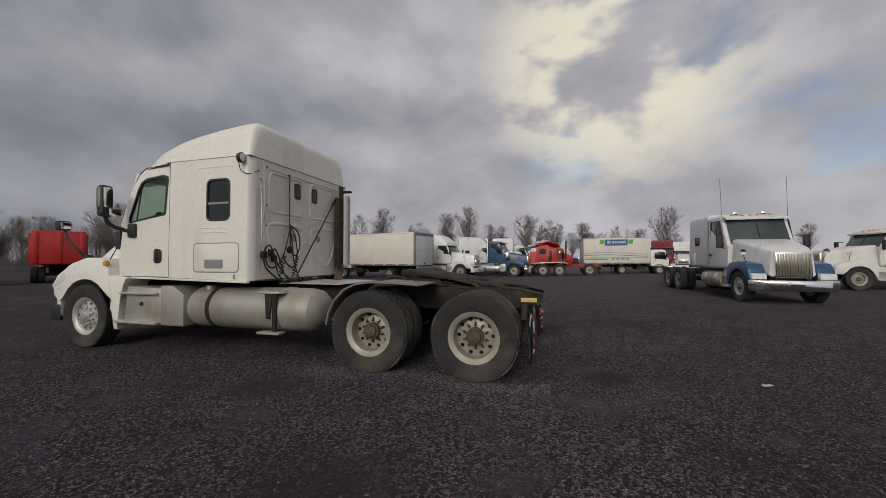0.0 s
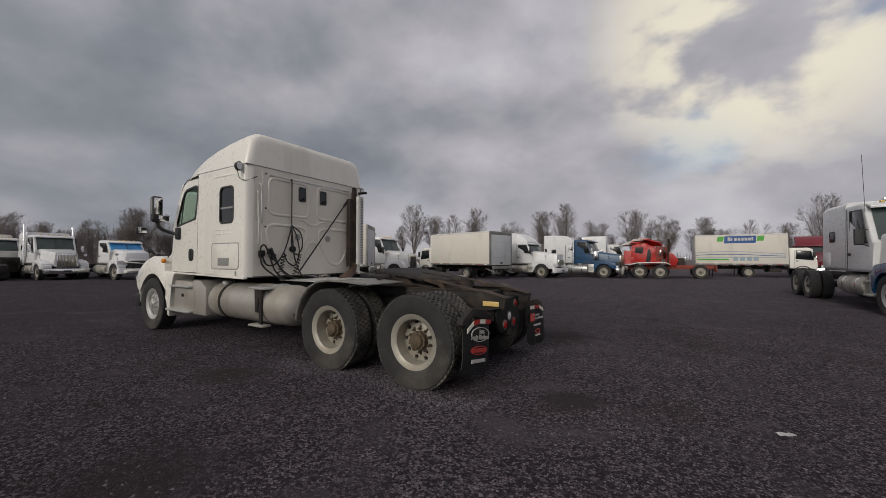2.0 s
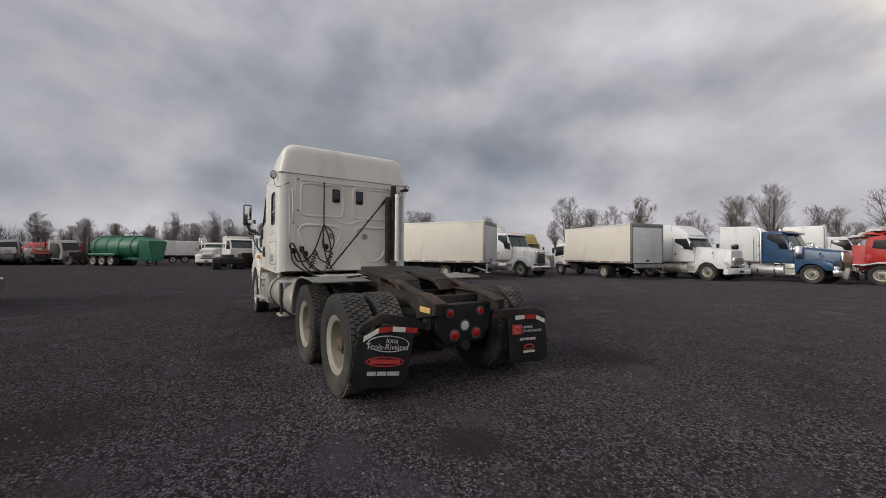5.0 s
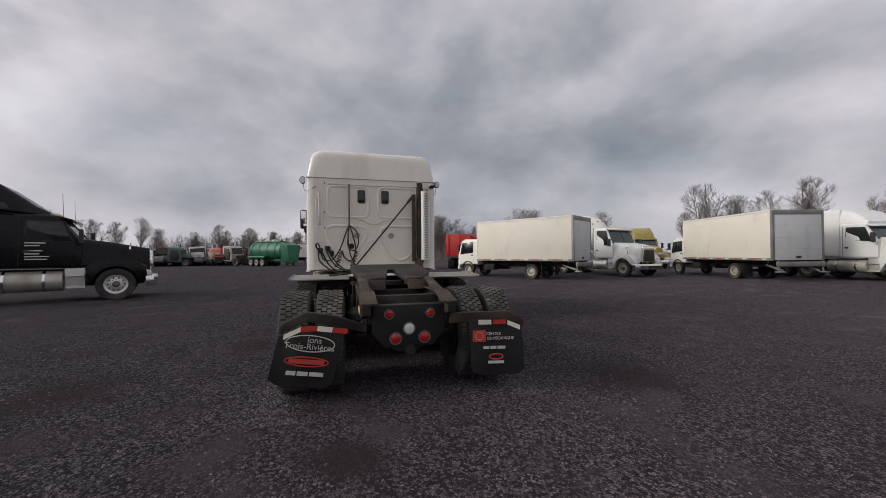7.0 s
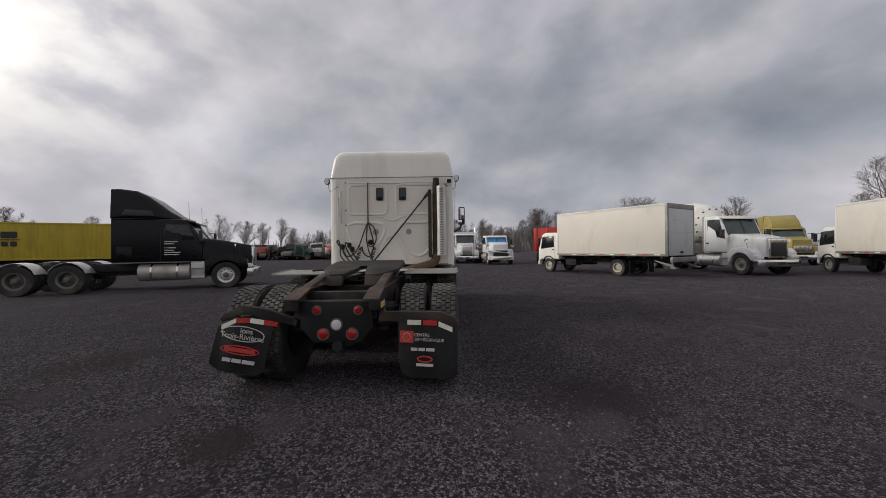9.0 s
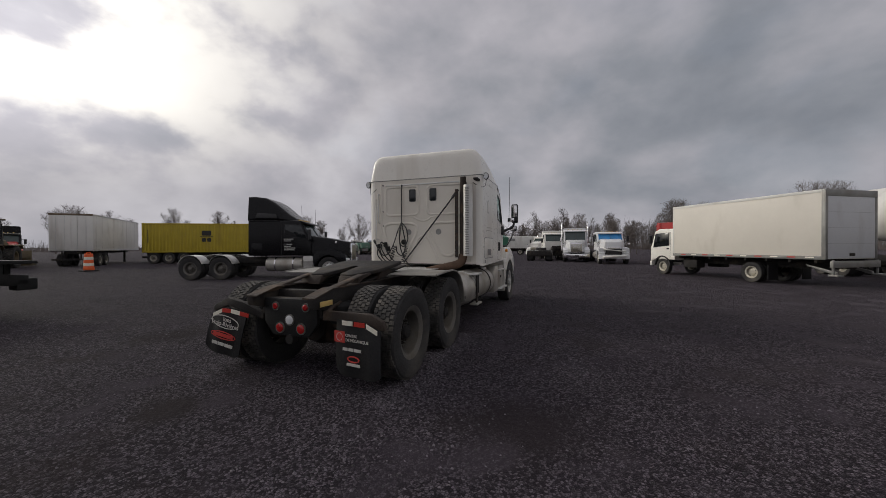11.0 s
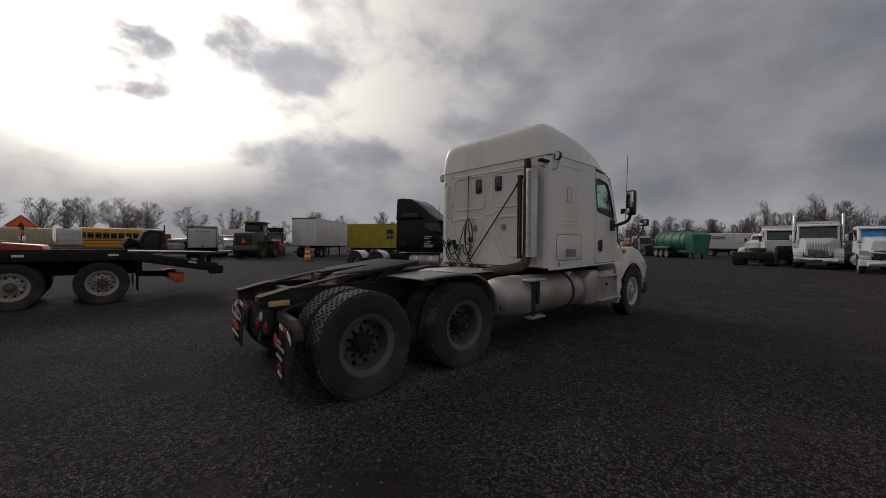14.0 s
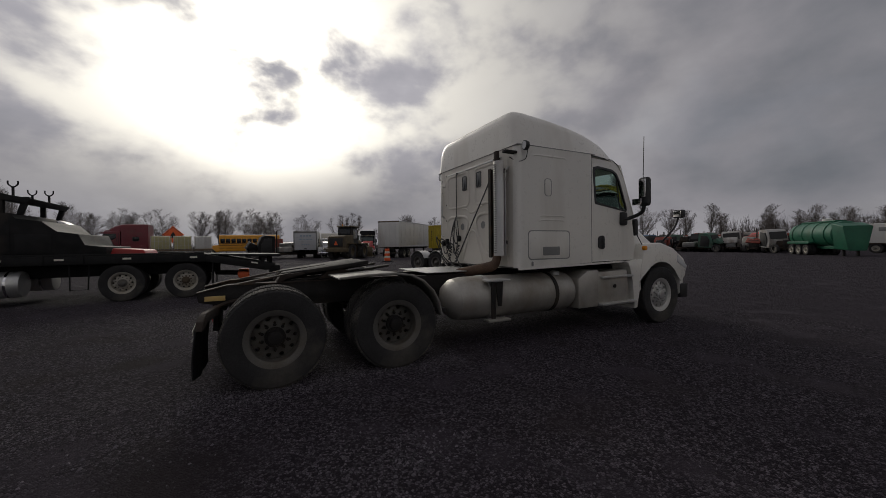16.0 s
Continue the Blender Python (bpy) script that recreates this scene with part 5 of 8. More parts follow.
    part("grab_pole", tube(B(), [(2.02, -0.96, 1.25), (2.02, -0.96, 2.25), (2.06, -0.95, 2.40), (2.16, -0.94, 2.45)], 0.016, 8), M["alu"], t)
    lb = part("lamp_bracket", box(B(), 1.86, 2.30, -1.10, -1.02, 2.60, 2.63, 0.005), M["frame"], t)
    # work lamps
    for y, z in ((1.23, 2.66), (-1.22, 2.68)):
        w = part("work_lamp", lathe(B(), [(0.03, 2.34), (0.055, 2.32), (0.06, 2.27), (0.056, 2.255)], c=(0, y, z), axis="x", seg=20), M["plastic"], t, "round black work lamp")
        part("lens", lathe(B(), [(0.05, 2.258), (0.045, 2.248)], c=(0, y, z), axis="x", seg=20), M["lamp_clear"], w)
        part("lamp_wire", tube(B(), smooth_path([(2.33, y, z - 0.05), (2.30, y * 0.97, z - 0.16), (2.20, y * 0.90, z - 0.18), (2.14, y * 0.80, z - 0.10)]), 0.006, 6), M["cable"], w)
    # grab handle, pole, diagonal strut and hoses on the rear wall
    part("grab_handle", tube(B(), smooth_path([(2.16, 0.94, 2.45), (2.08, 0.94, 2.40), (2.08, 0.93, 1.95), (2.16, 0.93, 1.88)]), 0.013, 8), M["alu"], t)
    part("grab_handle", tube(B(), smooth_path([(2.15, 0.97, 2.33), (2.09, 0.98, 2.28), (2.08, 0.97, 1.62), (2.15, 0.96, 1.56)]), 0.011, 8), M["alu"], t)
    part("hose_pole", tube(B(), [(2.10, 0.44, 2.60), (2.09, 0.44, 1.88)], 0.011, 8), M["plastic"], t)
    part("hose_arm", tube(B(), [(2.16, 0.44, 2.60), (2.10, 0.44, 2.60)], 0.014, 8), M["plastic"], t)
    part("diagonal_strut", tube(B(), [(2.02, -0.72, 2.42), (1.98, 0.36, 1.12)], 0.014, 8), M["plastic"], t)
    part("strut_boot", tube(B(), [(2.02, -0.62, 2.30), (2.02, -0.74, 2.45)], 0.026, 8), M["plastic"], t)
    hose = [
        [(2.09, 0.44, 1.88), (2.03, 0.50, 1.72), (2.02, 0.60, 1.45), (2.04, 0.72, 1.28), (2.06, 0.86, 1.26), (2.10, 0.92, 1.40)],
        [(2.09, 0.44, 1.88), (2.01, 0.38, 1.70), (2.00, 0.33, 1.45), (2.01, 0.40, 1.25), (2.05, 0.52, 1.30), (2.10, 0.56, 1.42)],
        [(2.09, 0.44, 1.88), (1.99, 0.46, 1.65), (1.98, 0.42, 1.35), (2.0, 0.30, 1.12), (2.02, 0.20, 1.05)],
        [(2.09, 0.42, 1.86), (2.00, 0.31, 1.75), (1.99, 0.28, 1.55), (2.0, 0.36, 1.42), (2.02, 0.46, 1.50), (2.05, 0.45, 1.80)],
        [(2.10, 0.95, 1.42), (2.02, 0.93, 1.25), (1.96, 0.80, 1.12), (1.92, 0.62, 1.04), (1.9, 0.45, 1.03)],
        [(2.10, 0.82, 1.46), (2.03, 0.74, 1.32), (2.0, 0.60, 1.16), (1.96, 0.40, 1.05), (1.9, 0.10, 1.03)],
    ]
    hose.append([(2.10, 0.92, 1.38), (1.96, 0.98, 1.50), (1.88, 0.95, 1.54), (1.86, 0.90, 1.42), (1.92, 0.80, 1.20), (1.98, 0.64, 1.06)])
    hose.append([(2.10, 0.78, 1.42), (1.94, 0.84, 1.50), (1.86, 0.82, 1.40), (1.88, 0.72, 1.22), (1.94, 0.60, 1.12), (1.98, 0.42, 1.05)])
    for h in hose:
        part("hose", tube(B(), smooth_path(h, 7), 0.012, 6), M["cable"], t)
    for c, a in (((2.04, 0.66, 1.14), 0.0), ((2.02, 0.40, 1.12), 1.0)):
        coil = [(c[0] + 0.035 * math.cos(i * 0.9 + a), c[1] + 0.035 * math.sin(i * 0.9 + a) - 0.002 * i, c[2] + 0.0065 * i) for i in range(46)]
        part("coiled_hose", tube(B(), coil, 0.008, 5), M["cable"], t)
    for y, z in ((0.92, 1.43), (0.80, 1.46), (0.74, 1.38)):
        part("gladhand", box(B(), 2.06, 2.16, y - 0.035, y + 0.035, z - 0.05, z + 0.04, 0.015), M["flatblack"], t)
    part("plug", lathe(B(), [(0.05, 2.16), (0.05, 2.10), (0.03, 2.09)], c=(0, 0.40, 1.50), axis="x", seg=16), M["flatblack"], t)
    lengthen(t)


# the cab is drawn short above; these stations bring it to the full length, height and width of the sleeper tractor
DRAWN_X = (-1.5, 0.66, 1.17, 1.36, 1.52, 1.86, 2.16, 2.28, 2.36, 2.53, 2.86, 3.10, 3.25, 3.50, 3.63, 3.705, 4.47, 4.86, 5.27, 6.14)
FULL_X = (-1.5, 0.66, 1.22, 1.42, 1.90, 2.25, 2.43, 2.50, 2.59, 2.77, 3.16, 3.40, 3.58, 3.87, 3.965, 4.12, 4.76, 5.0, 5.66, 6.49)
STEP_X, FULL_STEP_X = (3.27, 3.60, 3.62, 4.44), (3.60, 4.05, 4.06, 4.93)
DRAWN_Y, FULL_Y = (0, 0.215, 0.84, 1.02, 1.14, 1.225, 1.40), (0, 0.225, 0.88, 1.10, 1.225, 1.285, 1.46)
DRAWN_Z, FULL_Z = (0, 1.09, 1.30, 1.69, 2.42, 2.55, 2.70, 3.225, 3.5), (0, 1.10, 1.33, 1.75, 2.52, 2.645, 2.83, 3.365, 3.65)
AS_DRAWN = ("hood", "hood_seam", "fender", "headlight", "side_marker", "fairing", "hood_mirror", "hood_intake", "splash_liner", "bumper", "bumper_corner", "grille", "antenna", "wheel", "flap_hanger", "tail_panel", "rear_crossmember", "tow_pin", "reflector", "frame_rail", "rail_flange", "fifth_wheel", "axle", "brake_drum", "loading_ramp", "air_spring")


def lengthen(t):
    def full(p, step):
        x = np.interp(p[0], STEP_X, FULL_STEP_X) if step else np.interp(p[0], DRAWN_X, FULL_X)
        y = p[1] if p[0] < 1.2 else math.copysign(np.interp(abs(p[1]), DRAWN_Y, FULL_Y), p[1])
        return Vector((x, y, np.interp(p[2], DRAWN_Z, FULL_Z)))

    for top in t.children:
        kind = top.name.split(".")[0]
        if kind in AS_DRAWN:
            continue
        for ob in (top, *top.children_recursive):
            if kind == "mirror":
                ob.data.transform(Matrix.Translation((0.08, math.copysign(0.10, ob.data.vertices[0].co.y), 0.05)))
            elif ob.data.users > 1 or ob.matrix_basis != Matrix.Identity(4):
                ob.location = full(ob.location, False)
            elif ob.parent.matrix_basis == Matrix.Identity(4) or ob.parent == t:
                for v in ob.data.vertices:
                    v.co = full(v.co, kind in ("step_box", "battery_box"))


MESHES_BAR = mesh_of("tread_bar", box(B(), -0.022, 0.022, -0.005, 0.005, -0.001, 0.002), M["alu"])
# slots are raised bars; their darker grey stands for the shading between ribs
MESHES_SLOT = mesh_of("slot", box(B(), -0.004, 0.003, -0.035, 0.035, -0.007, 0.007), M["galv"])
main_truck()

# ---- other vehicles; each stands with its front axle over the origin and looks along +x ----
def place(x, y, heading):
    return pose(x, y, 0, 0, 0, heading)


def side_glass(t, poly, y, s, name="side_window"):
    g = part(name, prism(B(), poly, y, y + s * 0.012, 0.003), M["darkglass"], t)
    part("gasket", ring_plate(B(), inset(poly, -0.03), inset(poly, 0.004), y, y + s * 0.018), M["plastic"], g)
    return g


def conventional(label, x, y, heading, paint="white", hood="white", fender=None, wb=5.6, sleeper=1.5, cab_h=2.55, roof="flat", roof_h=3.4, tandem=True, stack=0,
                 grille="tall", chrome_bumper=True, frame_end=1.0, rims=("rim_white", "rim_out"), tank_mat="tank", nose=0.95, tanks=True, visor=True, group="", frame_mat="frame",
                 guards=False, name="semi_truck", bonnet=True, glass="screen", hood_h=2.0, nose_h=1.74):
    """A bonneted lorry: frame, hood, cab, optional sleeper with flat, raised or streamlined roof, wheels and tanks."""
    t = thing(name, label, "truck", place(x, y, heading), group)
    P, H, F = (M["white_cool" if c == "white" else c] for c in (paint, hood, fender or hood))
    cab_h, roof_h = cab_h + 0.2, roof_h + 0.15
    hw = 1.08
    cx = -0.85          # windscreen foot
    cb = cx - 1.35      # rear of the day cab
    sb = cb - sleeper
    both(lambda s: part("frame_rail", box(B(), -wb - frame_end, 0.75, s * 0.36, s * 0.44, 0.70, 0.98, 0.006), M[frame_mat], t))
    part("cab", loft(B(), [(cb, hw, hw * 0.97, 1.05, cab_h, 0.10), (cx - 0.62, hw, hw * 0.96, 1.05, cab_h, 0.10), (cx - 0.45, hw * 0.99, hw * 0.93, 1.05, cab_h - 0.03, 0.10),
                           (cx - 0.02, hw * 0.97, hw * 0.93, 1.05, 1.92, 0.08), (cx + 0.05, hw * 0.96, hw * 0.92, 1.05, 1.84, 0.08)], 4), P, t)
    # windscreen on the slope
    w = B()
    pts = []
    for k in range(9):
        yy = -0.88 + 0.22 * k
        bow = 0.05 * (1 - (yy / 0.9) ** 2)
        pts.append((yy, bow))
    top = [(cx - 0.36 + b, yy, cab_h - 0.16) for yy, b in pts]
    low = [(cx + 0.02 + b, yy, 1.94) for yy, b in pts]
    rings(w, [top + [(p[0] - 0.06, p[1], p[2] - 0.03) for p in top[::-1]], low + [(p[0] - 0.06, p[1], p[2] - 0.03) for p in low[::-1]]])
    ws = part("windscreen", w, M[glass], t)
    part("centre_bar", tube(B(), [(cx - 0.30, 0, cab_h - 0.17), (cx + 0.085, 0, 1.94)], 0.016, 6), M["plastic"], ws)
    if visor:
        part("sun_visor", prism(B(), [(cx - 0.50, cab_h - 0.02), (cx - 0.16, cab_h - 0.12), (cx - 0.16, cab_h - 0.19), (cx - 0.42, cab_h - 0.10)], -0.96, 0.96, 0.008), P, t)
        for yy in (-0.6, -0.25, 0, 0.25, 0.6):
            part("roof_marker", prism(B(), rrect(cx - 0.62, cx - 0.50, cab_h - 0.01, cab_h + 0.05, 0.02), yy - 0.04, yy + 0.04, 0.01), M["lamp_pale"], t)

    def sides(s):
        side_glass(t, [(cb + 0.22, 1.90), (cx - 0.14, 1.84), (cx - 0.40, cab_h - 0.22), (cb + 0.26, cab_h - 0.20)], s * hw * 0.965, s)
        part("door_seam", tube(B(), [(cb + 0.10, s * hw, 1.10), (cb + 0.10, s * hw * 0.985, cab_h - 0.12)], 0.008, 5), M["plastic"], t)
        part("door_handle", box(B(), cb + 0.20, cb + 0.34, s * hw, s * (hw + 0.03), 1.50, 1.58, 0.01), M["plastic"], t)
        m = part("mirror", prism(B(), rrect(cx + 0.02, cx + 0.12, 1.78, 2.22, 0.03), s * 1.28 - 0.09, s * 1.28 + 0.09, 0.02), M["chrome"] if stack else M["plastic"], t)
        part("mirror_arm", tube(B(), [(cx - 0.1, s * hw * 0.97, 2.2), (cx + 0.05, s * 1.25, 2.20)], 0.014, 6), M["plastic"], m)
        part("mirror_arm", tube(B(), [(cx - 0.05, s * hw * 0.97, 1.75), (cx + 0.05, s * 1.25, 1.82)], 0.014, 6), M["plastic"], m)
        if bonnet:
            arch = [(0.60 * math.cos(a), 0.50 + 0.60 * math.sin(a)) for a in [radians(180 - i * 18) for i in range(0, 10)]]
            out = [(-0.68, 0.62), (-0.72, 1.05), (-0.50, 1.26), (0.0, 1.32), (0.5, 1.24), (nose - 0.25, 1.06), (nose - 0.22, 0.72)]
            fd = part("fender", prism(B(), out + arch[::-1], s * 0.66, s * 1.12, 0.03), F, t)
            part("headlight", prism(B(), [(nose - 0.42, 0.98), (nose - 0.12, 0.92), (nose - 0.12, 0.76), (nose - 0.42, 0.78)], s * 0.68, s * 1.09, 0.02), M["lamp_clear"], t)
            part("fender_mirror", lathe(B(), [(0.02, 0.36), (0.09, 0.37), (0.08, 0.32), (0.02, 0.31)], c=(0, s * 1.10, 1.62), axis="x", seg=14), M["chrome"], fd)
            part("mirror_stalk", tube(B(), [(0.30, s * 0.98, 1.16), (0.34, s * 1.10, 1.60)], 0.010, 6), M["plastic"], fd)
        if tanks:
            k = part("fuel_tank", lathe(B(), [(0.2, -1.2), (0.30, -1.22), (0.31, -1.26), (0.31, -2.75), (0.30, -2.80), (0.15, -2.82)], c=(0, s * 0.80, 0.66), axis="x", seg=28), M[tank_mat], t)
            for xx in (-1.6, -2.4):
                part("strap", lathe(B(), [(0.312, xx - 0.03), (0.32, xx - 0.03), (0.32, xx + 0.03), (0.312, xx + 0.03)], c=(0, s * 0.80, 0.66), axis="x", seg=28, closed=True), M["chrome"], k)
            part("step", box(B(), -1.15, -0.70, s * 0.72, s * 1.10, 0.42, 0.47, 0.01), M["alu"], t)
            part("step", box(B(), -1.15, -0.74, s * 0.80, s * 1.08, 0.78, 0.82, 0.01), M["alu"], t)
            part("toolbox", box(B(), -1.18, -0.72, s * 0.50, s * 0.98, 0.45, 1.04, 0.02), M["alu"], t)
        if stack:
            st = part("exhaust_pipe", tube(B(), [(cb - 0.02, s * 1.18, 0.95), (cb - 0.02, s * 1.18, stack - 0.12), (cb - 0.10, s * 1.18, stack)], 0.065, 12), M["chrome"], t)
        if guards:
            for xx in (-wb + 0.66, -wb - 0.66):
                pts_ = [(xx + 0.56 * math.cos(a), 0.50 + 0.60 * math.sin(a)) for a in [radians(20 + i * 17.5) for i in range(9)]]
                lo = [(xx + 0.545 * math.cos(a), 0.50 + 0.585 * math.sin(a)) for a in [radians(160 - i * 17.5) for i in range(9)]]
                part("half_fender", prism(B(), pts_ + lo, s * 0.55, s * 1.20), M["alu"], t)

    both(sides)
    if bonnet:
        part("hood", loft(B(), [(cx + 0.0, 0.94, 0.84, 1.0, hood_h, 0.12), (-0.2, 0.86, 0.74, 0.98, hood_h * 0.7 + nose_h * 0.3, 0.14), (0.45, 0.74, 0.63, 0.92, hood_h * 0.25 + nose_h * 0.75, 0.13), (nose - 0.18, 0.60, 0.52, 0.85, nose_h, 0.10)], 4), H, t)
        g = part("grille", box(B(), nose - 0.20, nose - 0.08, -0.47, 0.47, 0.80 if grille == "tall" else 0.92, nose_h - 0.06 if grille == "tall" else 1.34, 0.03), M["chrome"], t)
        for k in range(13):
            yy = -0.408 + k * 0.068
            part("grille_bar", box(B(), nose - 0.085, nose - 0.066, yy - 0.024, yy + 0.024, 0.86 if grille == "tall" else 0.96, nose_h - 0.12 if grille == "tall" else 1.30, 0.006), M["grille"], g)
        part("bumper", loft(B(), [(nose - 0.25, 1.13, 1.13, 0.40, 0.74, 0.03), (nose - 0.05, 1.10, 1.10, 0.40, 0.74, 0.04), (nose + 0.06, 0.86, 0.86, 0.42, 0.72, 0.04)], 3),
             M["chrome"] if chrome_bumper else H, t)
        part("number_bar", box(B(), nose + 0.062, nose + 0.07, -0.18, 0.18, 0.50, 0.62), M["plastic"], t)
    else:
        part("engine", box(B(), -0.7, 0.7, -0.42, 0.42, 0.62, 1.35, 0.06), M["frame"], t)
        part("radiator", box(B(), 0.55, 0.70, -0.45, 0.45, 0.7, 1.45, 0.03), M["frame"], t)
    if sleeper:
        z1 = roof_h if roof != "flat" else cab_h + 0.12
        if roof == "aero":
            secs = [(sb, hw, hw * 0.94, 1.05, z1, 0.14), (cb - sleeper * 0.4, hw, hw * 0.93, 1.05, z1, 0.16), (cb - 0.05, hw, hw * 0.92, 1.05, z1 - 0.03, 0.16)]
            part("sleeper", loft(B(), secs, 4), P, t)
            part("roof_fairing", loft(B(), [(cb - 0.06, hw * 0.97, 0.90, cab_h - 0.1, z1 - 0.03, 0.16), (cb + 0.35, hw * 0.95, 0.86, cab_h - 0.1, z1 - 0.16, 0.16),
                                            (cb + 0.70, hw * 0.92, 0.82, cab_h - 0.08, z1 - 0.42, 0.12), (cx - 0.40, hw * 0.88, 0.80, cab_h - 0.06, cab_h + 0.06, 0.04)], 4), P, t)
        elif roof == "fin":
            part("sleeper", loft(B(), [(sb, hw, hw * 0.97, 1.05, cab_h, 0.08), (cb, hw, hw * 0.97, 1.05, cab_h, 0.08)], 4), P, t)
            part("roof_fairing", loft(B(), [(sb - 0.02, hw * 0.99, 0.96, cab_h - 0.02, z1 - 0.03, 0.05), (sb + 0.20, hw * 0.99, 0.95, cab_h - 0.02, z1, 0.10), (sb + 0.70, hw * 0.98, 0.92, cab_h - 0.02, z1 - 0.05, 0.14), (sb + 1.05, hw * 0.96, 0.89, cab_h - 0.02, z1 - 0.24, 0.14),
                                            (sb + 1.40, hw * 0.94, 0.86, cab_h - 0.02, z1 - 0.52, 0.13), (sb + 1.75, hw * 0.92, 0.82, cab_h - 0.02, z1 - 0.82, 0.08), (sb + 2.05, hw * 0.88, 0.80, cab_h - 0.02, cab_h + 0.07, 0.03)], 4), P, t)
            both(lambda s: part("fairing_recess", prism(B(), [(sb + 0.30, cab_h + 0.10), (sb + 1.30, cab_h + 0.08), (sb + 1.20, cab_h + 0.28), (sb + 0.40, cab_h + 0.32)], s * hw * 0.985, s * hw * 0.995, 0.004), M["plastic"], t))
            part("sleeper_seam", box(B(), sb - 0.01, cb, -hw - 0.002, hw + 0.002, cab_h - 0.03, cab_h - 0.015, 0.003), M["plastic"], t)
        else:
            part("sleeper", loft(B(), [(sb, hw, hw * 0.97, 1.05, z1 - 0.05, 0.12), (sb + 0.15, hw * 1.01, hw * 0.97, 1.05, z1, 0.14), (cb - 0.04, hw * 1.01, hw * 0.96, 1.05, z1, 0.14)], 4), P, t)
        both(lambda s: side_glass(t, rrect(sb + sleeper * 0.35, sb + sleeper * 0.35 + 0.36, 1.95, 2.25, 0.06), s * hw * 0.99, s, "sleeper_window") if roof != "fin" else None)
        both(lambda s: part("locker_door", prism(B(), rrect(sb + 0.14, sb + 0.62, 1.15, 1.62, 0.04), s * hw, s * (hw + 0.010), 0.004), P, t))
    both(lambda s: wheel(t, 0, s * 0.96, s, "plain_tyre", rims[0], "hub_dull"))
    for xx in ((-wb + 0.66, -wb - 0.66) if tandem else (-wb,)):
        dual(t, xx, 1.20, "plain_tyre", rims[1], "hub_dull")
        part("axle", tube(B(), [(xx, -1.0, 0.5), (xx, 1.0, 0.5)], 0.08, 10), M["frame"], t)
    part("chassis_gear", box(B(), -wb + 1.2, -1.0, -0.34, 0.34, 0.55, 0.92, 0.05), M["frame"], t)
    part("engine_bay", box(B(), -1.3, nose - 0.3, -0.5, 0.5, 0.45, 1.0, 0.06), M["frame"], t)
    return t


def fifth(t, wb):
    part("fifth_wheel", prism(B(), [(-wb + 0.5, -0.45), (-wb - 0.1, -0.45), (-wb - 0.45, -0.15), (-wb, -0.05), (-wb, 0.05), (-wb - 0.45, 0.15), (-wb - 0.1, 0.45), (-wb + 0.5, 0.45)], 1.0, 1.10, 0.02, axis="z"), M["frame"], t)


def box_body(t, x0, x1, z0, z1, hw=1.22, paint="white_clean"):
    """A van body with alloy edge rails, roller door and rub rail."""
    b = part("box_body", box(B(), x0, x1, -hw, hw, z0, z1, 0.02), M[paint], t)
    for s in (1, -1):
        part("edge_rail", box(B(), x0 - 0.006, x1 + 0.006, s * (hw - 0.05), s * (hw + 0.012), z1 - 0.09, z1 + 0.008, 0.006), M["white_dull"], b)
        part("edge_rail", box(B(), x0 - 0.006, x1 + 0.006, s * (hw - 0.05), s * (hw + 0.014), z0 - 0.02, z0 + 0.10, 0.006), M["galv"], b)
        part("corner_post", box(B(), x0 - 0.02, x0 + 0.10, s * (hw - 0.10), s * (hw + 0.015), z0, z1, 0.01), M["galv"], b)
        part("corner_post", box(B(), x1 - 0.06, x1 + 0.012, s * (hw - 0.06), s * (hw + 0.012), z0, z1, 0.01), M["white_dull"], b)
        for k in range(int((x1 - x0) / 0.55)):
            part("tape", box(B(), x0 + 0.3 + k * 0.55, x0 + 0.55 + k * 0.55, s * (hw + 0.014), s * (hw + 0.018), z0 + 0.03, z0 + 0.075), M["tape_red" if k % 2 else "tape_white"], b)
    part("rear_header", box(B(), x0 - 0.025, x0 + 0.05, -hw, hw, z1 - 0.22, z1 + 0.005, 0.01), M["galv"], b)
    d = part("roller_door", box(B(), x0 - 0.012, x0 + 0.02, -hw + 0.10, hw - 0.10, z0 + 0.02, z1 - 0.22, 0.004), M["door_white"], b)
    for k in range(1, 4):
        z = z0 + (z1 - 0.22 - z0) * k / 4
        part("door_slat_seam", box(B(), x0 - 0.018, x0 - 0.010, -hw + 0.10, hw - 0.10, z - 0.003, z + 0.003), M["grey"], d)
    part("latch", box(B(), x0 - 0.04, x0 - 0.01, -0.12, 0.12, z0 + 0.10, z0 + 0.20, 0.01), M["frame"], d)
    return b


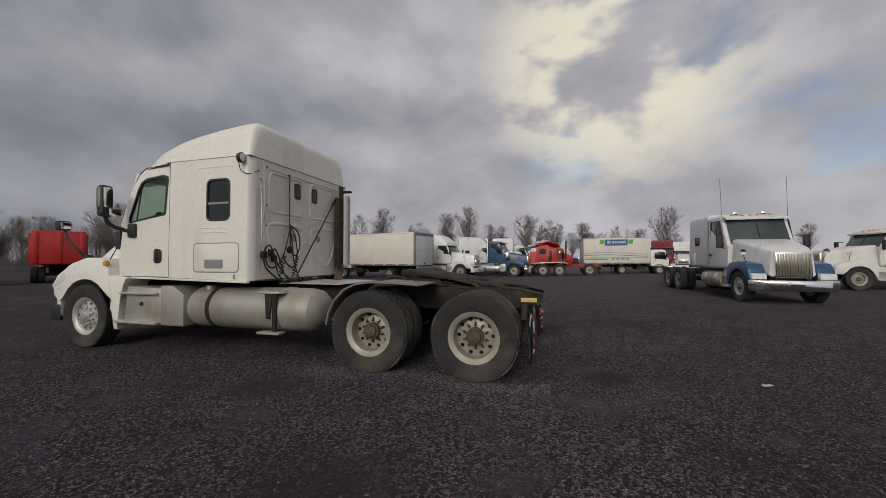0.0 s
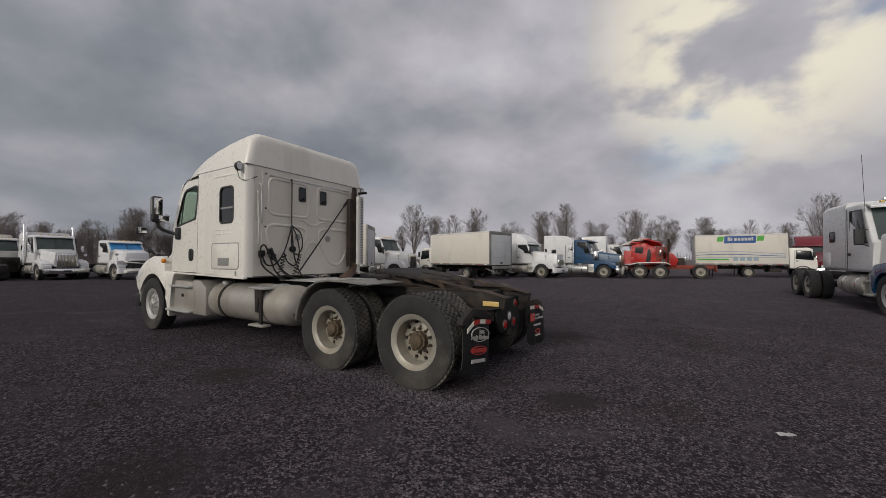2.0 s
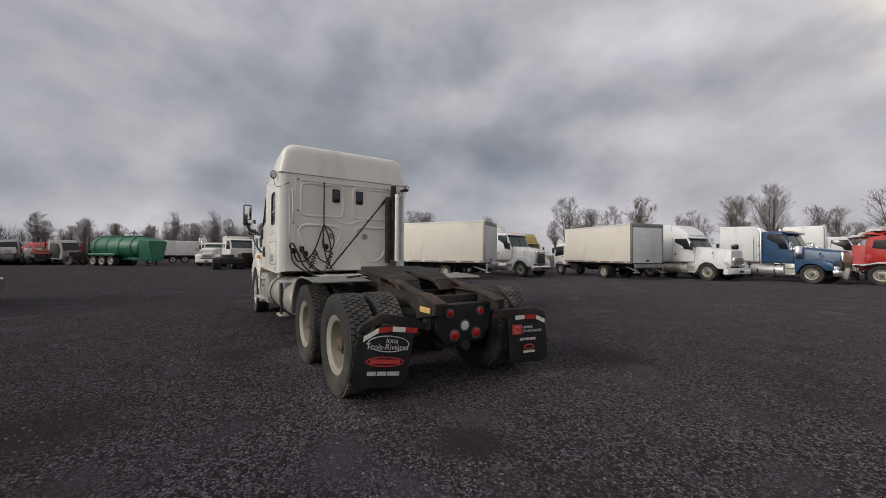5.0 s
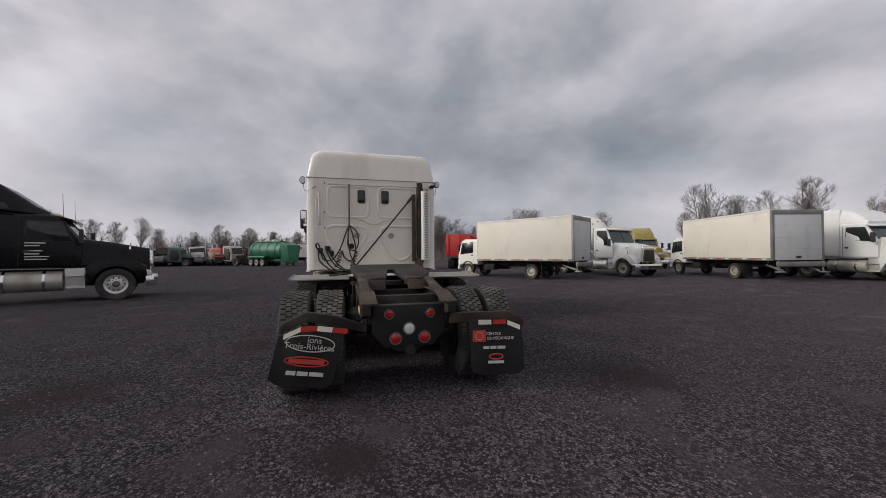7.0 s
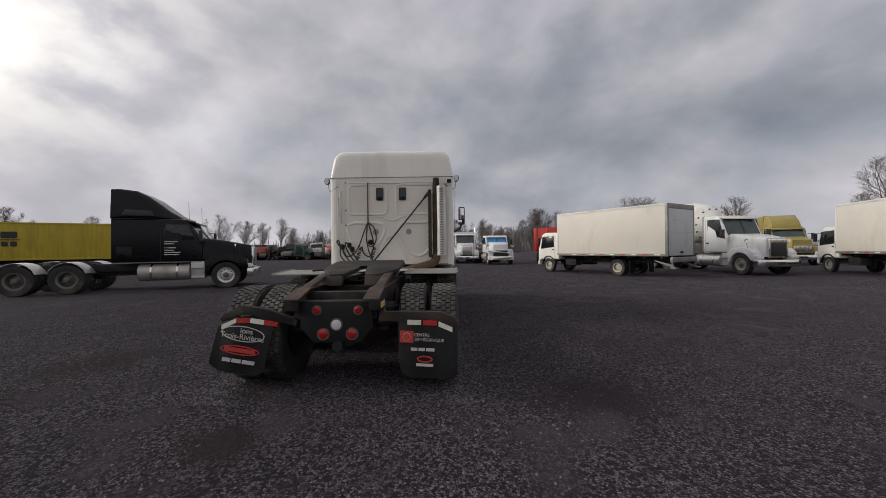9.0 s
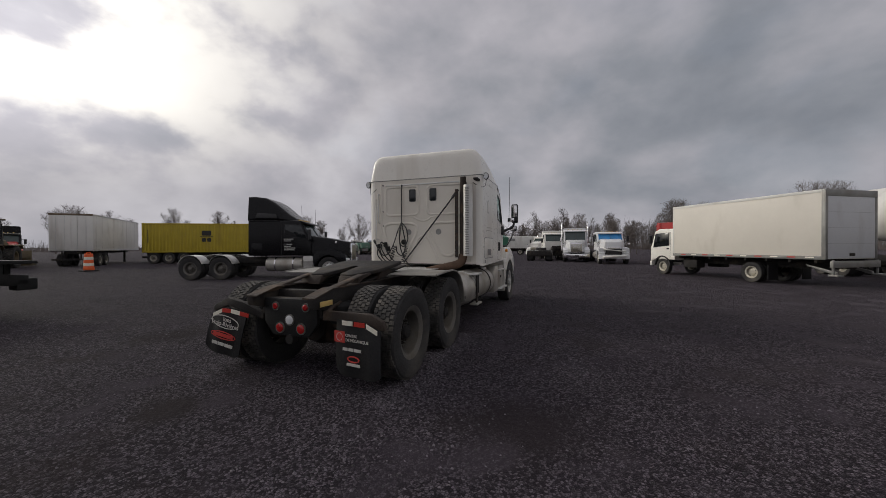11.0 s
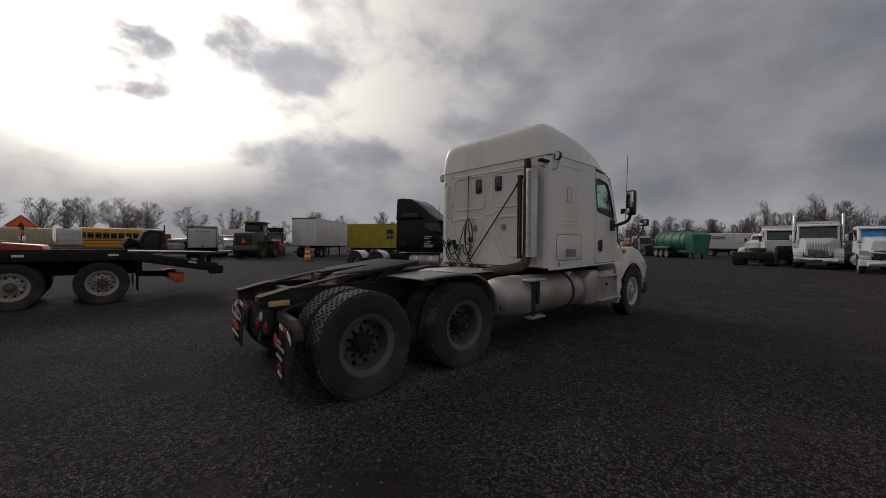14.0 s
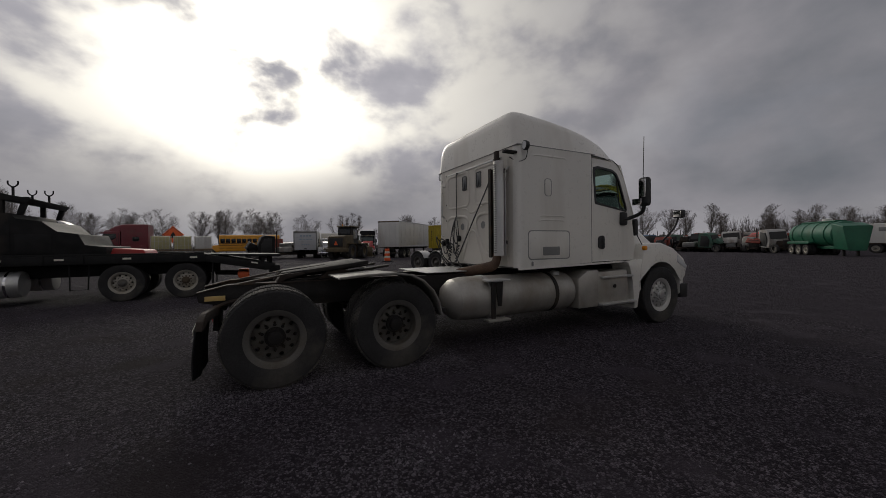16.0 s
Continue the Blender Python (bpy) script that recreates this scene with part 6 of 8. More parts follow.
def box_truck(label, x, y, heading, wb=4.0, length=6.2, top=3.25, paint="white_clean", cab="white", liftgate=True, decal=False):
    """A cab-over van lorry."""
    t = thing("box_truck", label, "truck", place(x, y, heading))
    x1 = -0.85
    x0 = x1 - length
    b = box_body(t, x0, x1, 0.98, top, 1.20, paint)
    both(lambda s: part("frame_rail", box(B(), x0 + 0.1, 0.6, s * 0.36, s * 0.44, 0.62, 0.86, 0.006), M["frame"], t))
    for k in range(8):
        part("floor_bearer", box(B(), x0 + 0.3 + k * (length - 0.6) / 7 - 0.04, x0 + 0.3 + k * (length - 0.6) / 7 + 0.04, -1.15, 1.15, 0.86, 0.97), M["frame"], t)
    part("cab", loft(B(), [(-0.74, 1.0, 0.94, 0.72, 2.28, 0.10), (0.30, 1.0, 0.94, 0.72, 2.30, 0.10), (0.56, 0.99, 0.92, 0.70, 2.20, 0.10), (0.75, 0.98, 0.95, 0.62, 1.50, 0.10), (0.80, 0.96, 0.94, 0.60, 1.42, 0.08)], 4), M[cab], t)
    w = B()
    rings(w, [[(0.60, -0.86, 2.10), (0.60, 0.86, 2.10), (0.52, 0.86, 2.10), (0.52, -0.86, 2.10)], [(0.785, -0.92, 1.46), (0.785, 0.92, 1.46), (0.70, 0.90, 1.50), (0.70, -0.90, 1.50)]])
    part("windscreen", w, M["screen"], t)

    def sides(s):
        side_glass(t, [(-0.38, 1.46), (0.60, 1.36), (0.44, 2.04), (-0.34, 2.08)], s * 0.962, s)
        part("door_seam", tube(B(), [(-0.46, s * 0.995, 0.8), (-0.46, s * 0.95, 2.1), (0.34, s * 0.93, 2.08)], 0.008, 5), M["plastic"], t)
        part("door_handle", box(B(), -0.40, -0.26, s * 0.99, s * 1.01, 1.26, 1.33, 0.01), M["plastic"], t)
        part("wheel_arch", prism(B(), [(0.50 * math.cos(a), 0.44 + 0.50 * math.sin(a)) for a in [radians(i * 18) for i in range(11)]] + [(0.44 * math.cos(a), 0.44 + 0.44 * math.sin(a)) for a in [radians(180 - i * 18) for i in range(11)]],
             s * 0.80, s * 1.03), M["plastic"], t)
        part("headlight", box(B(), 0.70, 0.83, s * 0.60, s * 0.94, 0.86, 1.02, 0.03), M["lamp_clear"], t)
        m = part("mirror", prism(B(), rrect(0.52, 0.64, 1.55, 1.98, 0.04), s * 1.18 - 0.08, s * 1.18 + 0.08, 0.03), M["plastic"], t)
        part("mirror_arm", tube(B(), [(0.40, s * 0.95, 1.98), (0.58, s * 1.16, 1.97)], 0.014, 6), M["plastic"], m)
        wheel(t, 0, s * 0.88, s, "small_tyre", "rim_small", None, 0.41)
        part("mud_flap", box(B(), -wb - 0.66, -wb - 0.64, s * 0.62, s * 1.10, 0.12, 0.72, 0.002), M["flap"], t)
        part("toolbox", box(B(), -1.9, -1.2, s * 0.48, s * 0.95, 0.42, 0.78, 0.02), M["frame"], t)

    both(sides)
    dual(t, -wb, 1.05, "small_tyre", "rim_small", None, 0.41, 0.22)
    part("axle", tube(B(), [(-wb, -0.9, 0.41), (-wb, 0.9, 0.41)], 0.07, 10), M["frame"], t)
    part("bumper", box(B(), 0.72, 0.86, -0.96, 0.96, 0.40, 0.64, 0.04), M[cab], t)
    part("grille", box(B(), 0.78, 0.83, -0.50, 0.50, 0.78, 0.98, 0.01), M["plastic"], t)
    if liftgate:
        lg = part("tail_lift", box(B(), x0 - 0.16, x0 - 0.06, -1.1, 1.1, 0.70, 0.92, 0.01), M["galv"], t)
        both(lambda s: part("lift_arm", prism(B(), [(x0 + 0.7, 0.72), (x0 + 0.75, 0.78), (x0 - 0.10, 0.56), (x0 - 0.12, 0.46), (x0 - 0.04, 0.46)], s * 0.80, s * 0.88, 0.01), M["galv"], lg))
        both(lambda s: part("dock_step", box(B(), x0 - 0.30, x0 - 0.04, s * 0.86, s * 1.16, 0.42, 0.48, 0.01), M["galv"], lg))
        both(lambda s: part("step_post", box(B(), x0 - 0.14, x0 - 0.08, s * 1.0, s * 1.06, 0.42, 0.95, 0.01), M["galv"], lg))
    if decal:
        y0 = -1.20 - 0.003
        xc = (x0 + x1) / 2
        up = top - 3.2
        part("blue_panel", prism(B(), [(xc - 0.95, 2.50 + up), (xc + 1.05, 2.50 + up), (xc + 1.11, 3.08 + up), (xc - 0.89, 3.08 + up)], y0 - 0.004, y0 + 0.002), M["print_blue"], b)
        for i, wv in enumerate((0.22, 0.10, 0.18, 0.18, 0.20, 0.20, 0.20, 0.12)):
            xs = xc - 0.70 + i * 0.215
            part("white_shape", prism(B(), rrect(xs, xs + wv * 0.85, 2.70 + up, 2.70 + up + (0.28 if i in (0, 7) else 0.22), 0.02), y0 - 0.008, y0 - 0.003), M["print_white"], b)
        for sx in (-1.42, 1.10):
            part("green_shape", prism(B(), [(xc + sx, 2.66 + up), (xc + sx + 0.42, 2.66 + up), (xc + sx + 0.50, 3.06 + up), (xc + sx + 0.08, 3.06 + up)], y0 - 0.004, y0 + 0.002), M["print_green"], b)
        for z, a, c in ((1.92, 0.10, "print_grey"), (1.72, 0.08, "print_blue"), (1.52, 0.0, "print_grey")):
            pts_ = [(x0 + 0.15 + (length - 0.3) * i / 16, z + a * math.sin(i / 16 * 4.4)) for i in range(17)]
            part("stripe", prism(B(), pts_ + [(p, q + 0.05) for p, q in pts_[::-1]], y0 - 0.004, y0 + 0.002), M[c], b)
        part("stripe", box(B(), x0 + 0.2, x0 + 2.3, y0 - 0.004, y0 + 0.002, 1.34, 1.46), M["print_green"], b)
        for i in range(4):
            part("number_bar", box(B(), x0 + 2.6 + i * 0.42, x0 + 2.9 + i * 0.42, y0 - 0.004, y0 + 0.002, 1.30, 1.62), M["print_grey"], b)
    return t


def container_trailer(x, y, heading, length=10.5):
    t = thing("container_trailer", "weathered yellow shipping container on a three axle trailer", "trailer", place(x, y, heading))
    z0, z1, hw = 1.0, 3.55, 1.20
    n = int(length / 0.28)
    c = part("container", box(B(), -length, 0, -hw + 0.03, hw - 0.03, z0, z1, 0.01), M["yellow"], t)
    for s in (1, -1):
        for k in range(n):
            xx = -length + 0.12 + k * (length - 0.2) / n
            part("corrugation", prism(B(), [(xx, s * (hw - 0.035)), (xx + 0.04, s * hw), (xx + 0.13, s * hw), (xx + 0.17, s * (hw - 0.035))], z0 + 0.12, z1 - 0.10, axis="z"), M["yellow"], c)
        part("top_rail", box(B(), -length, 0, s * (hw - 0.06), s * (hw + 0.012), z1 - 0.10, z1 + 0.01, 0.006), M["yellow"], c)
        part("bottom_rail", box(B(), -length, 0, s * (hw - 0.06), s * (hw + 0.012), z0 - 0.02, z0 + 0.12, 0.006), M["yellow"], c)
        for xx in (-length, -0.12):
            part("corner_post", box(B(), xx, xx + 0.12, s * (hw - 0.10), s * (hw + 0.012), z0, z1, 0.006), M["yellow"], c)
        # dark badge: plain blocks
        y0, y1 = s * hw, s * (hw + 0.012)
        xm = -length + 5.19
        part("badge_block", prism(B(), rrect(xm - 0.38, xm + 0.40, 2.47, 2.92, 0.10), y0, y1), M["print_black"], c)
        part("badge_block", box(B(), xm - 0.52, xm + 0.54, y0, y1, 2.34, 2.40), M["print_black"], c)
        for sx in (-0.36, 0.06):
            part("badge_block", prism(B(), rrect(xm + sx, xm + sx + 0.32, 1.92, 2.26, 0.08), y0, y1), M["print_black"], c)
        for k in range(6):
            part("badge_block", box(B(), -length + 0.42, -length + 0.52, y0, y1, 1.85 + k * 0.2, 1.97 + k * 0.2), M["print_black"], c)
    both(lambda s: part("frame_rail", box(B(), -length, 0, s * 0.4, s * 0.5, 0.70, 0.98, 0.01), M["frame"], t))
    for xx in (-length + 0.9, -length + 2.1, -length + 3.3):
        dual(t, xx, 1.20, "plain_tyre", "rim_out", "hub_dull")
    both(lambda s: part("landing_leg", box(B(), -2.3, -2.15, s * 0.55, s * 0.70, 0.03, 0.95, 0.01), M["frame"], t))
    part("rear_bumper", box(B(), -length - 0.05, -length + 0.05, -1.1, 1.1, 0.5, 0.65, 0.01), M["frame"], t)
    return t


def van_trailer(x, y, heading, length=10.5, label="dirty white van trailer parked nose down beside the loader", top=4.0):
    """A van trailer; the rear doors are at the origin and the nose lies along +x."""
    t = thing("van_trailer", label, "trailer", place(x, y, heading))
    b = part("box_body", box(B(), 0, length, -1.25, 1.25, 1.20, top, 0.02), M["white_dull"], t)
    for s in (1, -1):
        for k in range(int(length / 1.2)):
            part("panel_seam", box(B(), 0.6 + k * 1.2, 0.606 + k * 1.2, s * 1.25, s * 1.253, 1.3, top - 0.1), M["grey"], b)
        part("edge_rail", box(B(), 0, length, s * 1.2, s * 1.265, 1.16, 1.32, 0.005), M["alu"], b)
        part("edge_rail", box(B(), 0, length, s * 1.2, s * 1.265, top - 0.1, top + 0.01, 0.005), M["alu"], b)
        d = part("rear_door", box(B(), -0.02, 0.03, s * 0.02, s * 1.15, 1.25, top - 0.12, 0.004), M["white_dull"], t)
        for yy in (0.35, 0.85):
            part("lock_rod", tube(B(), [(-0.04, s * yy, 1.28), (-0.04, s * yy, top - 0.15)], 0.015, 6), M["alu"], d)
        part("landing_leg", box(B(), length - 2.3, length - 2.15, s * 0.6, s * 0.75, 0.03, 1.2, 0.01), M["frame"], t)
    part("rear_header", box(B(), -0.03, 0.05, -1.25, 1.25, top - 0.13, top + 0.01, 0.006), M["wood"], t)
    for xx in (1.5, 2.8):
        dual(t, xx, 1.22, "plain_tyre", "rim_out", "hub_dull")
    part("frame", box(B(), 0.2, length - 0.5, -0.5, 0.5, 0.95, 1.18, 0.01), M["frame"], t)
    part("rear_guard", box(B(), -0.02, 0.08, -1.1, 1.1, 0.48, 0.6, 0.01), M["frame"], t)
    both(lambda s: part("guard_post", box(B(), 0.0, 0.07, s * 0.5, s * 0.58, 0.55, 1.18), M["frame"], t))
    return t


def dump_body(t, x0, x1, paint, z0=1.05, z1=2.3, head=2.9):
    b = part("dump_body", prism(B(), [(x0, z0), (x1, z0), (x1, z1), (x0, z1)], -1.2, 1.2, 0.02), M[paint], t)
    for s in (1, -1):
        for k in range(6):
            xx = x0 + 0.2 + k * (x1 - x0 - 0.4) / 5
            part("stake", box(B(), xx - 0.06, xx + 0.06, s * 1.2, s * 1.28, z0, z1, 0.01), M[paint], b)
        part("top_rail", box(B(), x0, x1, s * 1.14, s * 1.29, z1 - 0.05, z1 + 0.08, 0.01), M[paint], b)
        part("mid_rail", box(B(), x0, x1, s * 1.2, s * 1.25, (z0 + z1) / 2 - 0.04, (z0 + z1) / 2 + 0.04, 0.01), M[paint], b)
    part("headboard", prism(B(), [(x1 - 0.05, z0), (x1 + 0.12, z0), (x1 + 0.12, head), (x1 - 0.05, head)], -1.2, 1.2, 0.02), M[paint], b)
    part("cab_shield", box(B(), x1, x1 + 0.9, -1.15, 1.15, head - 0.06, head, 0.01), M[paint], b)
    tg = part("tailgate", box(B(), x0 - 0.09, x0, -1.18, 1.18, z0 + 0.02, z1 + 0.25, 0.02), M[paint], b)
    for k in range(3):
        part("tailgate_rib", box(B(), x0 - 0.14, x0 - 0.08, -1.1 + k * 1.0, -0.9 + k * 1.0, z0 + 0.05, z1 + 0.2, 0.02), M[paint], tg)
    return b

# ---- vehicles standing round the yard ----
blue_fender_tractor = conventional("white tractor with blue fenders, chrome grille and tall sleeper", -8.6, -9.3, 92, "white", "white", "fenderblue", wb=5.7, sleeper=1.7, cab_h=2.78, roof="raised", roof_h=2.95,
                  stack=0, nose=0.90, hood_h=2.08, nose_h=1.66, rims=("rim_steer", "rim_white"))
for s in (1, -1):
    part("antenna", tube(B(), [(-1.2, s * 1.0, 2.7), (-1.25, s * 1.02, 4.3)], 0.006, 5), M["plastic"], blue_fender_tractor)
    hz = part("air_horn", tube(B(), [(-1.9, s * 0.25, 3.02), (-1.5, s * 0.25, 3.02)], 0.035, 10), M["chrome"], blue_fender_tractor)
    part("roof_lamp", box(B(), -1.6, -1.45, s * 0.45 - 0.10, s * 0.45 + 0.10, 2.98, 3.12, 0.03), M["chrome"], blue_fender_tractor)
fifth(blue_fender_tractor, 5.7)

black_tractor = conventional("glossy black tractor with streamlined sleeper roof and steel tank", 10.4, 7.81, -68, "black", "black", wb=5.38, sleeper=1.35, cab_h=2.45, roof="fin", roof_h=3.57,
                    nose=1.0, rims=("rim_steer", "rim_darker"), guards=True, hood_h=1.95, nose_h=1.66, tank_mat="tank")
fifth(black_tractor, 5.38)
for i, (w_, z_) in enumerate(((0.42, 1.78), (0.30, 1.70), (0.36, 1.55), (0.30, 1.46), (0.50, 1.38), (0.46, 1.30))):
    part("door_print", box(B(), -1.98, -1.98 + w_, -1.094, -1.086, z_, z_ + 0.035), M["print_white"], black_tractor)
for s in (1, -1):
    part("antenna", tube(B(), [(-1.2, s * 0.98, 2.4), (-1.22, s * 1.0, 3.3)], 0.006, 5), M["plastic"], black_tractor)
container_trailer(23.68, 22.76, -61, 11.9)

box_truck("white cab-over box truck with plain body and tail lift", 17.55, -8.07, 33, wb=4.36, length=5.96, top=3.29)
box_truck("white box truck with dirty roller door and folded tail lift", 13.74, -21.47, -14.5, wb=4.5, length=6.05, top=3.3)
sleeper_truck = conventional("white streamlined sleeper truck with a missing hood panel", 4.95, -23.76, 170, "white", "white", wb=4.3, sleeper=1.9, cab_h=2.5, roof="aero", roof_h=3.3, frame_end=0.8, grille="low",
                     nose=1.15, rims=("rim_white", "rim_out"), chrome_bumper=False)
blue_tr = conventional("blue day cab truck with torn bumper and chrome mirrors", 1.08, -26.27, 172, "blue", "blue", wb=5.2, sleeper=0, cab_h=2.7, nose=1.1, stack=3.1, tank_mat="alu", rims=("rim_white", "rim_white"))
for s in (1, -1):
    part("air_cleaner", lathe(B(), [(0.05, 1.42), (0.19, 1.44), (0.20, 1.50), (0.20, 1.92), (0.16, 2.0), (0.05, 2.02)], c=(-0.55, s * 1.12, 0), axis="z", seg=20), M["chrome"], blue_tr, "round chrome air cleaner")
    part("broken_bracket", box(B(), 0.95, 1.15, s * 0.75, s * 0.98, 0.35, 0.95, 0.03), M["galv"], blue_tr, "", pose(0, 0, 0, 5 * s, 8, 6))
part("engine_opening", box(B(), 0.72, 1.03, -0.62, 0.62, 0.78, 1.20, 0.04), M["print_black"], blue_tr)
part("hood_gap", box(B(), 0.20, 0.75, 0.70, 1.135, 0.98, 1.16, 0.03), M["print_black"], sleeper_truck)
conventional("white streamlined sleeper truck behind the blue truck", 3.2, -31.5, 195, "white", "white", wb=5.6, sleeper=1.9, cab_h=2.5, roof="aero", roof_h=3.4, grille="low", chrome_bumper=False)
conventional("white high roof sleeper truck with chrome stack", -0.2, -32.5, 190, "white", "white", wb=5.6, sleeper=2.0, cab_h=2.5, roof="raised", roof_h=3.3, stack=3.5)


def crumple(bm, amount, seed, cuts=3):
    """Bends a panelled shell out of true, as after a crash."""
    bmesh.ops.subdivide_edges(bm, edges=[e for e in bm.edges if e.calc_length() > 0.3], cuts=cuts, use_grid_fill=True)
    for v in bm.verts:
        v.co += noise.noise_vector(v.co * 2.3 + Vector((seed, 0, 0))) * amount + noise.noise_vector(v.co * 6.0) * amount * 0.35
    return bm


def red_wreck():
    """A red cab torn from its mounts, resting on the tandem of its own frame."""
    t = thing("wrecked_truck", "wrecked red truck with crushed cab and white fenders", "truck", place(-0.72, -28.0, 178))
    both(lambda s: part("frame_rail", box(B(), -1.6, 3.4, s * 0.36, s * 0.45, 0.68, 0.98, 0.01), M["rustred"], t))
    for xx in (0.34, 1.66):
        dual(t, xx, 1.20, "plain_tyre", "rim_white", "hub_dull")
        part("axle", tube(B(), [(xx, -1, 0.5), (xx, 1, 0.5)], 0.08, 10), M["rustframe"], t)
    both(lambda s: part("half_fender", prism(B(), [(-0.35, 0.95), (0.2, 1.12), (2.0, 1.14), (2.3, 1.0), (2.28, 1.06), (2.0, 1.19), (0.2, 1.17), (-0.4, 1.0)], s * 0.55, s * 1.22, 0.01), M["white_dull"], t))
    c = part("cab", crumple(loft(B(), [(-0.35, 1.06, 1.0, 1.15, 2.50, 0.05), (0.5, 1.08, 0.98, 1.15, 2.66, 0.05), (1.1, 1.06, 0.92, 1.15, 2.42, 0.05), (1.5, 1.0, 0.9, 1.15, 1.9, 0.05)], 2), 0.10, 3.0), M["red"], t, "", pose(0, 0, 0, 2, 4, 0))
    for s in (1, -1):
        part("window_gap", prism(B(), [(-0.12, 1.95), (0.42, 1.90), (0.46, 2.36), (-0.08, 2.34)], s * 0.9, s * 1.07, 0.01), M["print_black"], c)
        part("door_gap", prism(B(), [(0.66, 1.2), (0.92, 1.2), (1.0, 1.85), (0.86, 2.3), (0.74, 2.2)], s * 0.95, s * 1.10, 0.01), M["print_black"], c)
        part("side_mirror", box(B(), 1.5, 1.62, s * 1.15, s * 1.35, 1.8, 2.25, 0.03), M["chrome"], c)
        for x, z, w, h, turn, paint in ((-0.55, 1.45, 0.30, 0.50, 8, "red"), (0.20, 1.42, 0.34, 0.26, -5, "red"), (1.30, 1.50, 0.24, 0.42, 12, "red"), (1.85, 1.65, 0.22, 0.48, -14, "rustred"), (0.95, 1.30, 0.16, 0.30, 20, "galv")):
            part("torn_sheet", crumple(box(B(), x - w, x + w, s * 1.12, s * 1.14, z - h, z + h), 0.07, x, 2), M[paint], t, "", pose(0, 0, 0, 4 * s, turn * 0.3, turn * 0.4))
    part("windscreen_gap", prism(B(), [(1.48, 2.4), (1.86, 1.98), (1.90, 2.02), (1.54, 2.45)], -0.8, 0.8), M["print_black"], c)
    part("bent_hood", prism(B(), [(1.8, 1.2), (2.5, 1.1), (2.6, 1.6), (2.3, 2.0), (1.9, 2.1)], -0.75, 0.7, 0.05), M["red"], t, "", pose(0, 0, 0, 4, 4, 5))
    part("engine", box(B(), 2.5, 3.2, -0.4, 0.4, 0.7, 1.5, 0.08), M["rustframe"], t)
    part("dented_grille", box(B(), 3.1, 3.2, -0.5, 0.5, 0.9, 1.6, 0.03), M["chrome"], t, "", pose(0, 0, 0, 6, 0, 3))
    for x, z, a, m_ in ((-0.2, 2.62, 15, "red"), (0.2, 2.80, -20, "white_dull"), (0.6, 2.78, 35, "red"), (-0.4, 2.5, -30, "white_dull"), (1.0, 2.56, 60, "red")):
        part("crumpled_panel", prism(B(), [(-0.35, 0), (-0.1, 0.16), (0.15, 0.06), (0.42, 0.20), (0.30, -0.04), (0.0, 0.02)], -0.7, 0.7, 0.01), M[m_], t, "", pose(x, 0.1, z, 0, a * 0.4, a))
    both(lambda s: part("exhaust_pipe", tube(B(), [(2.15, s * 0.95, 0.9), (2.2, s * 0.93, 2.9)], 0.06, 10), M["rustframe"], t))
    both(lambda s: part("mud_flap", box(B(), -0.55, -0.53, s * 0.6, s * 1.15, 0.15, 0.85), M["flap"], t))


red_wreck()


def bare_chassis(x, y, heading, label, paint="rustred", length=4.2, axles=(0.0,)):
    t = thing("truck_chassis", label, "chassis", place(x, y, heading))
    both(lambda s: part("frame_rail", box(B(), -length, 0.9, s * 0.36, s * 0.46, 0.66, 0.94, 0.01), M[paint], t))
    for k in range(4):
        part("crossmember", box(B(), -length + 0.3 + k * length / 3.4, -length + 0.42 + k * length / 3.4, -0.4, 0.4, 0.7, 0.9, 0.01), M[paint], t)
    for a in axles:
        dual(t, a, 1.18, "plain_tyre", "rim_white", "hub_dull")
        part("axle", tube(B(), [(a, -1, 0.5), (a, 1, 0.5)], 0.08, 10), M[paint], t)
    part("rear_plate", box(B(), 0.9, 1.0, -1.1, 1.1, 0.5, 0.95, 0.02), M[paint], t)
    both(lambda s: part("mud_flap", box(B(), 0.72, 0.75, s * 0.6, s * 1.15, 0.15, 0.75), M["flap"], t))
    part("spare_wheel", MESH["plain_tyre"], None, t, "", pose(-1.6, 0, 1.13, 90, 0, 0))
    part("tool_locker", box(B(), -2.7, -2.1, 0.5, 1.0, 0.5, 0.95, 0.02), M[paint], t)
    return t


bare_chassis(-4.8, -29.6, 182, "rust-red bare truck chassis with one axle and mud flaps")
box_truck("white rental box truck with green and blue livery", -11.4, -34.4, 181, wb=3.2, length=5.9, top=3.4, cab="white", liftgate=False, decal=True)
conventional("maroon tractor with high roof sleeper at the end of the row", -12.6, -37.0, 75, "maroon", "maroon", wb=5.6, sleeper=1.7, cab_h=2.5, roof="aero", roof_h=3.3, nose=1.1)
for (x_, y_, h_, l_) in ((-15.6, -41.0, 82, "white delivery truck standing behind the row, dark windscreen"), (-18.6, -43.0, 84, "white delivery truck with high van body, dusty hood")):
    tr_ = conventional(l_, x_, y_, h_, "white", "white", wb=4.6, sleeper=0, cab_h=2.3, tandem=False, grille="low", tanks=False, chrome_bumper=False, name="delivery_truck")
    box_body(tr_, -7.2, -2.35, 1.0, 3.4, 1.2, "white_dull")


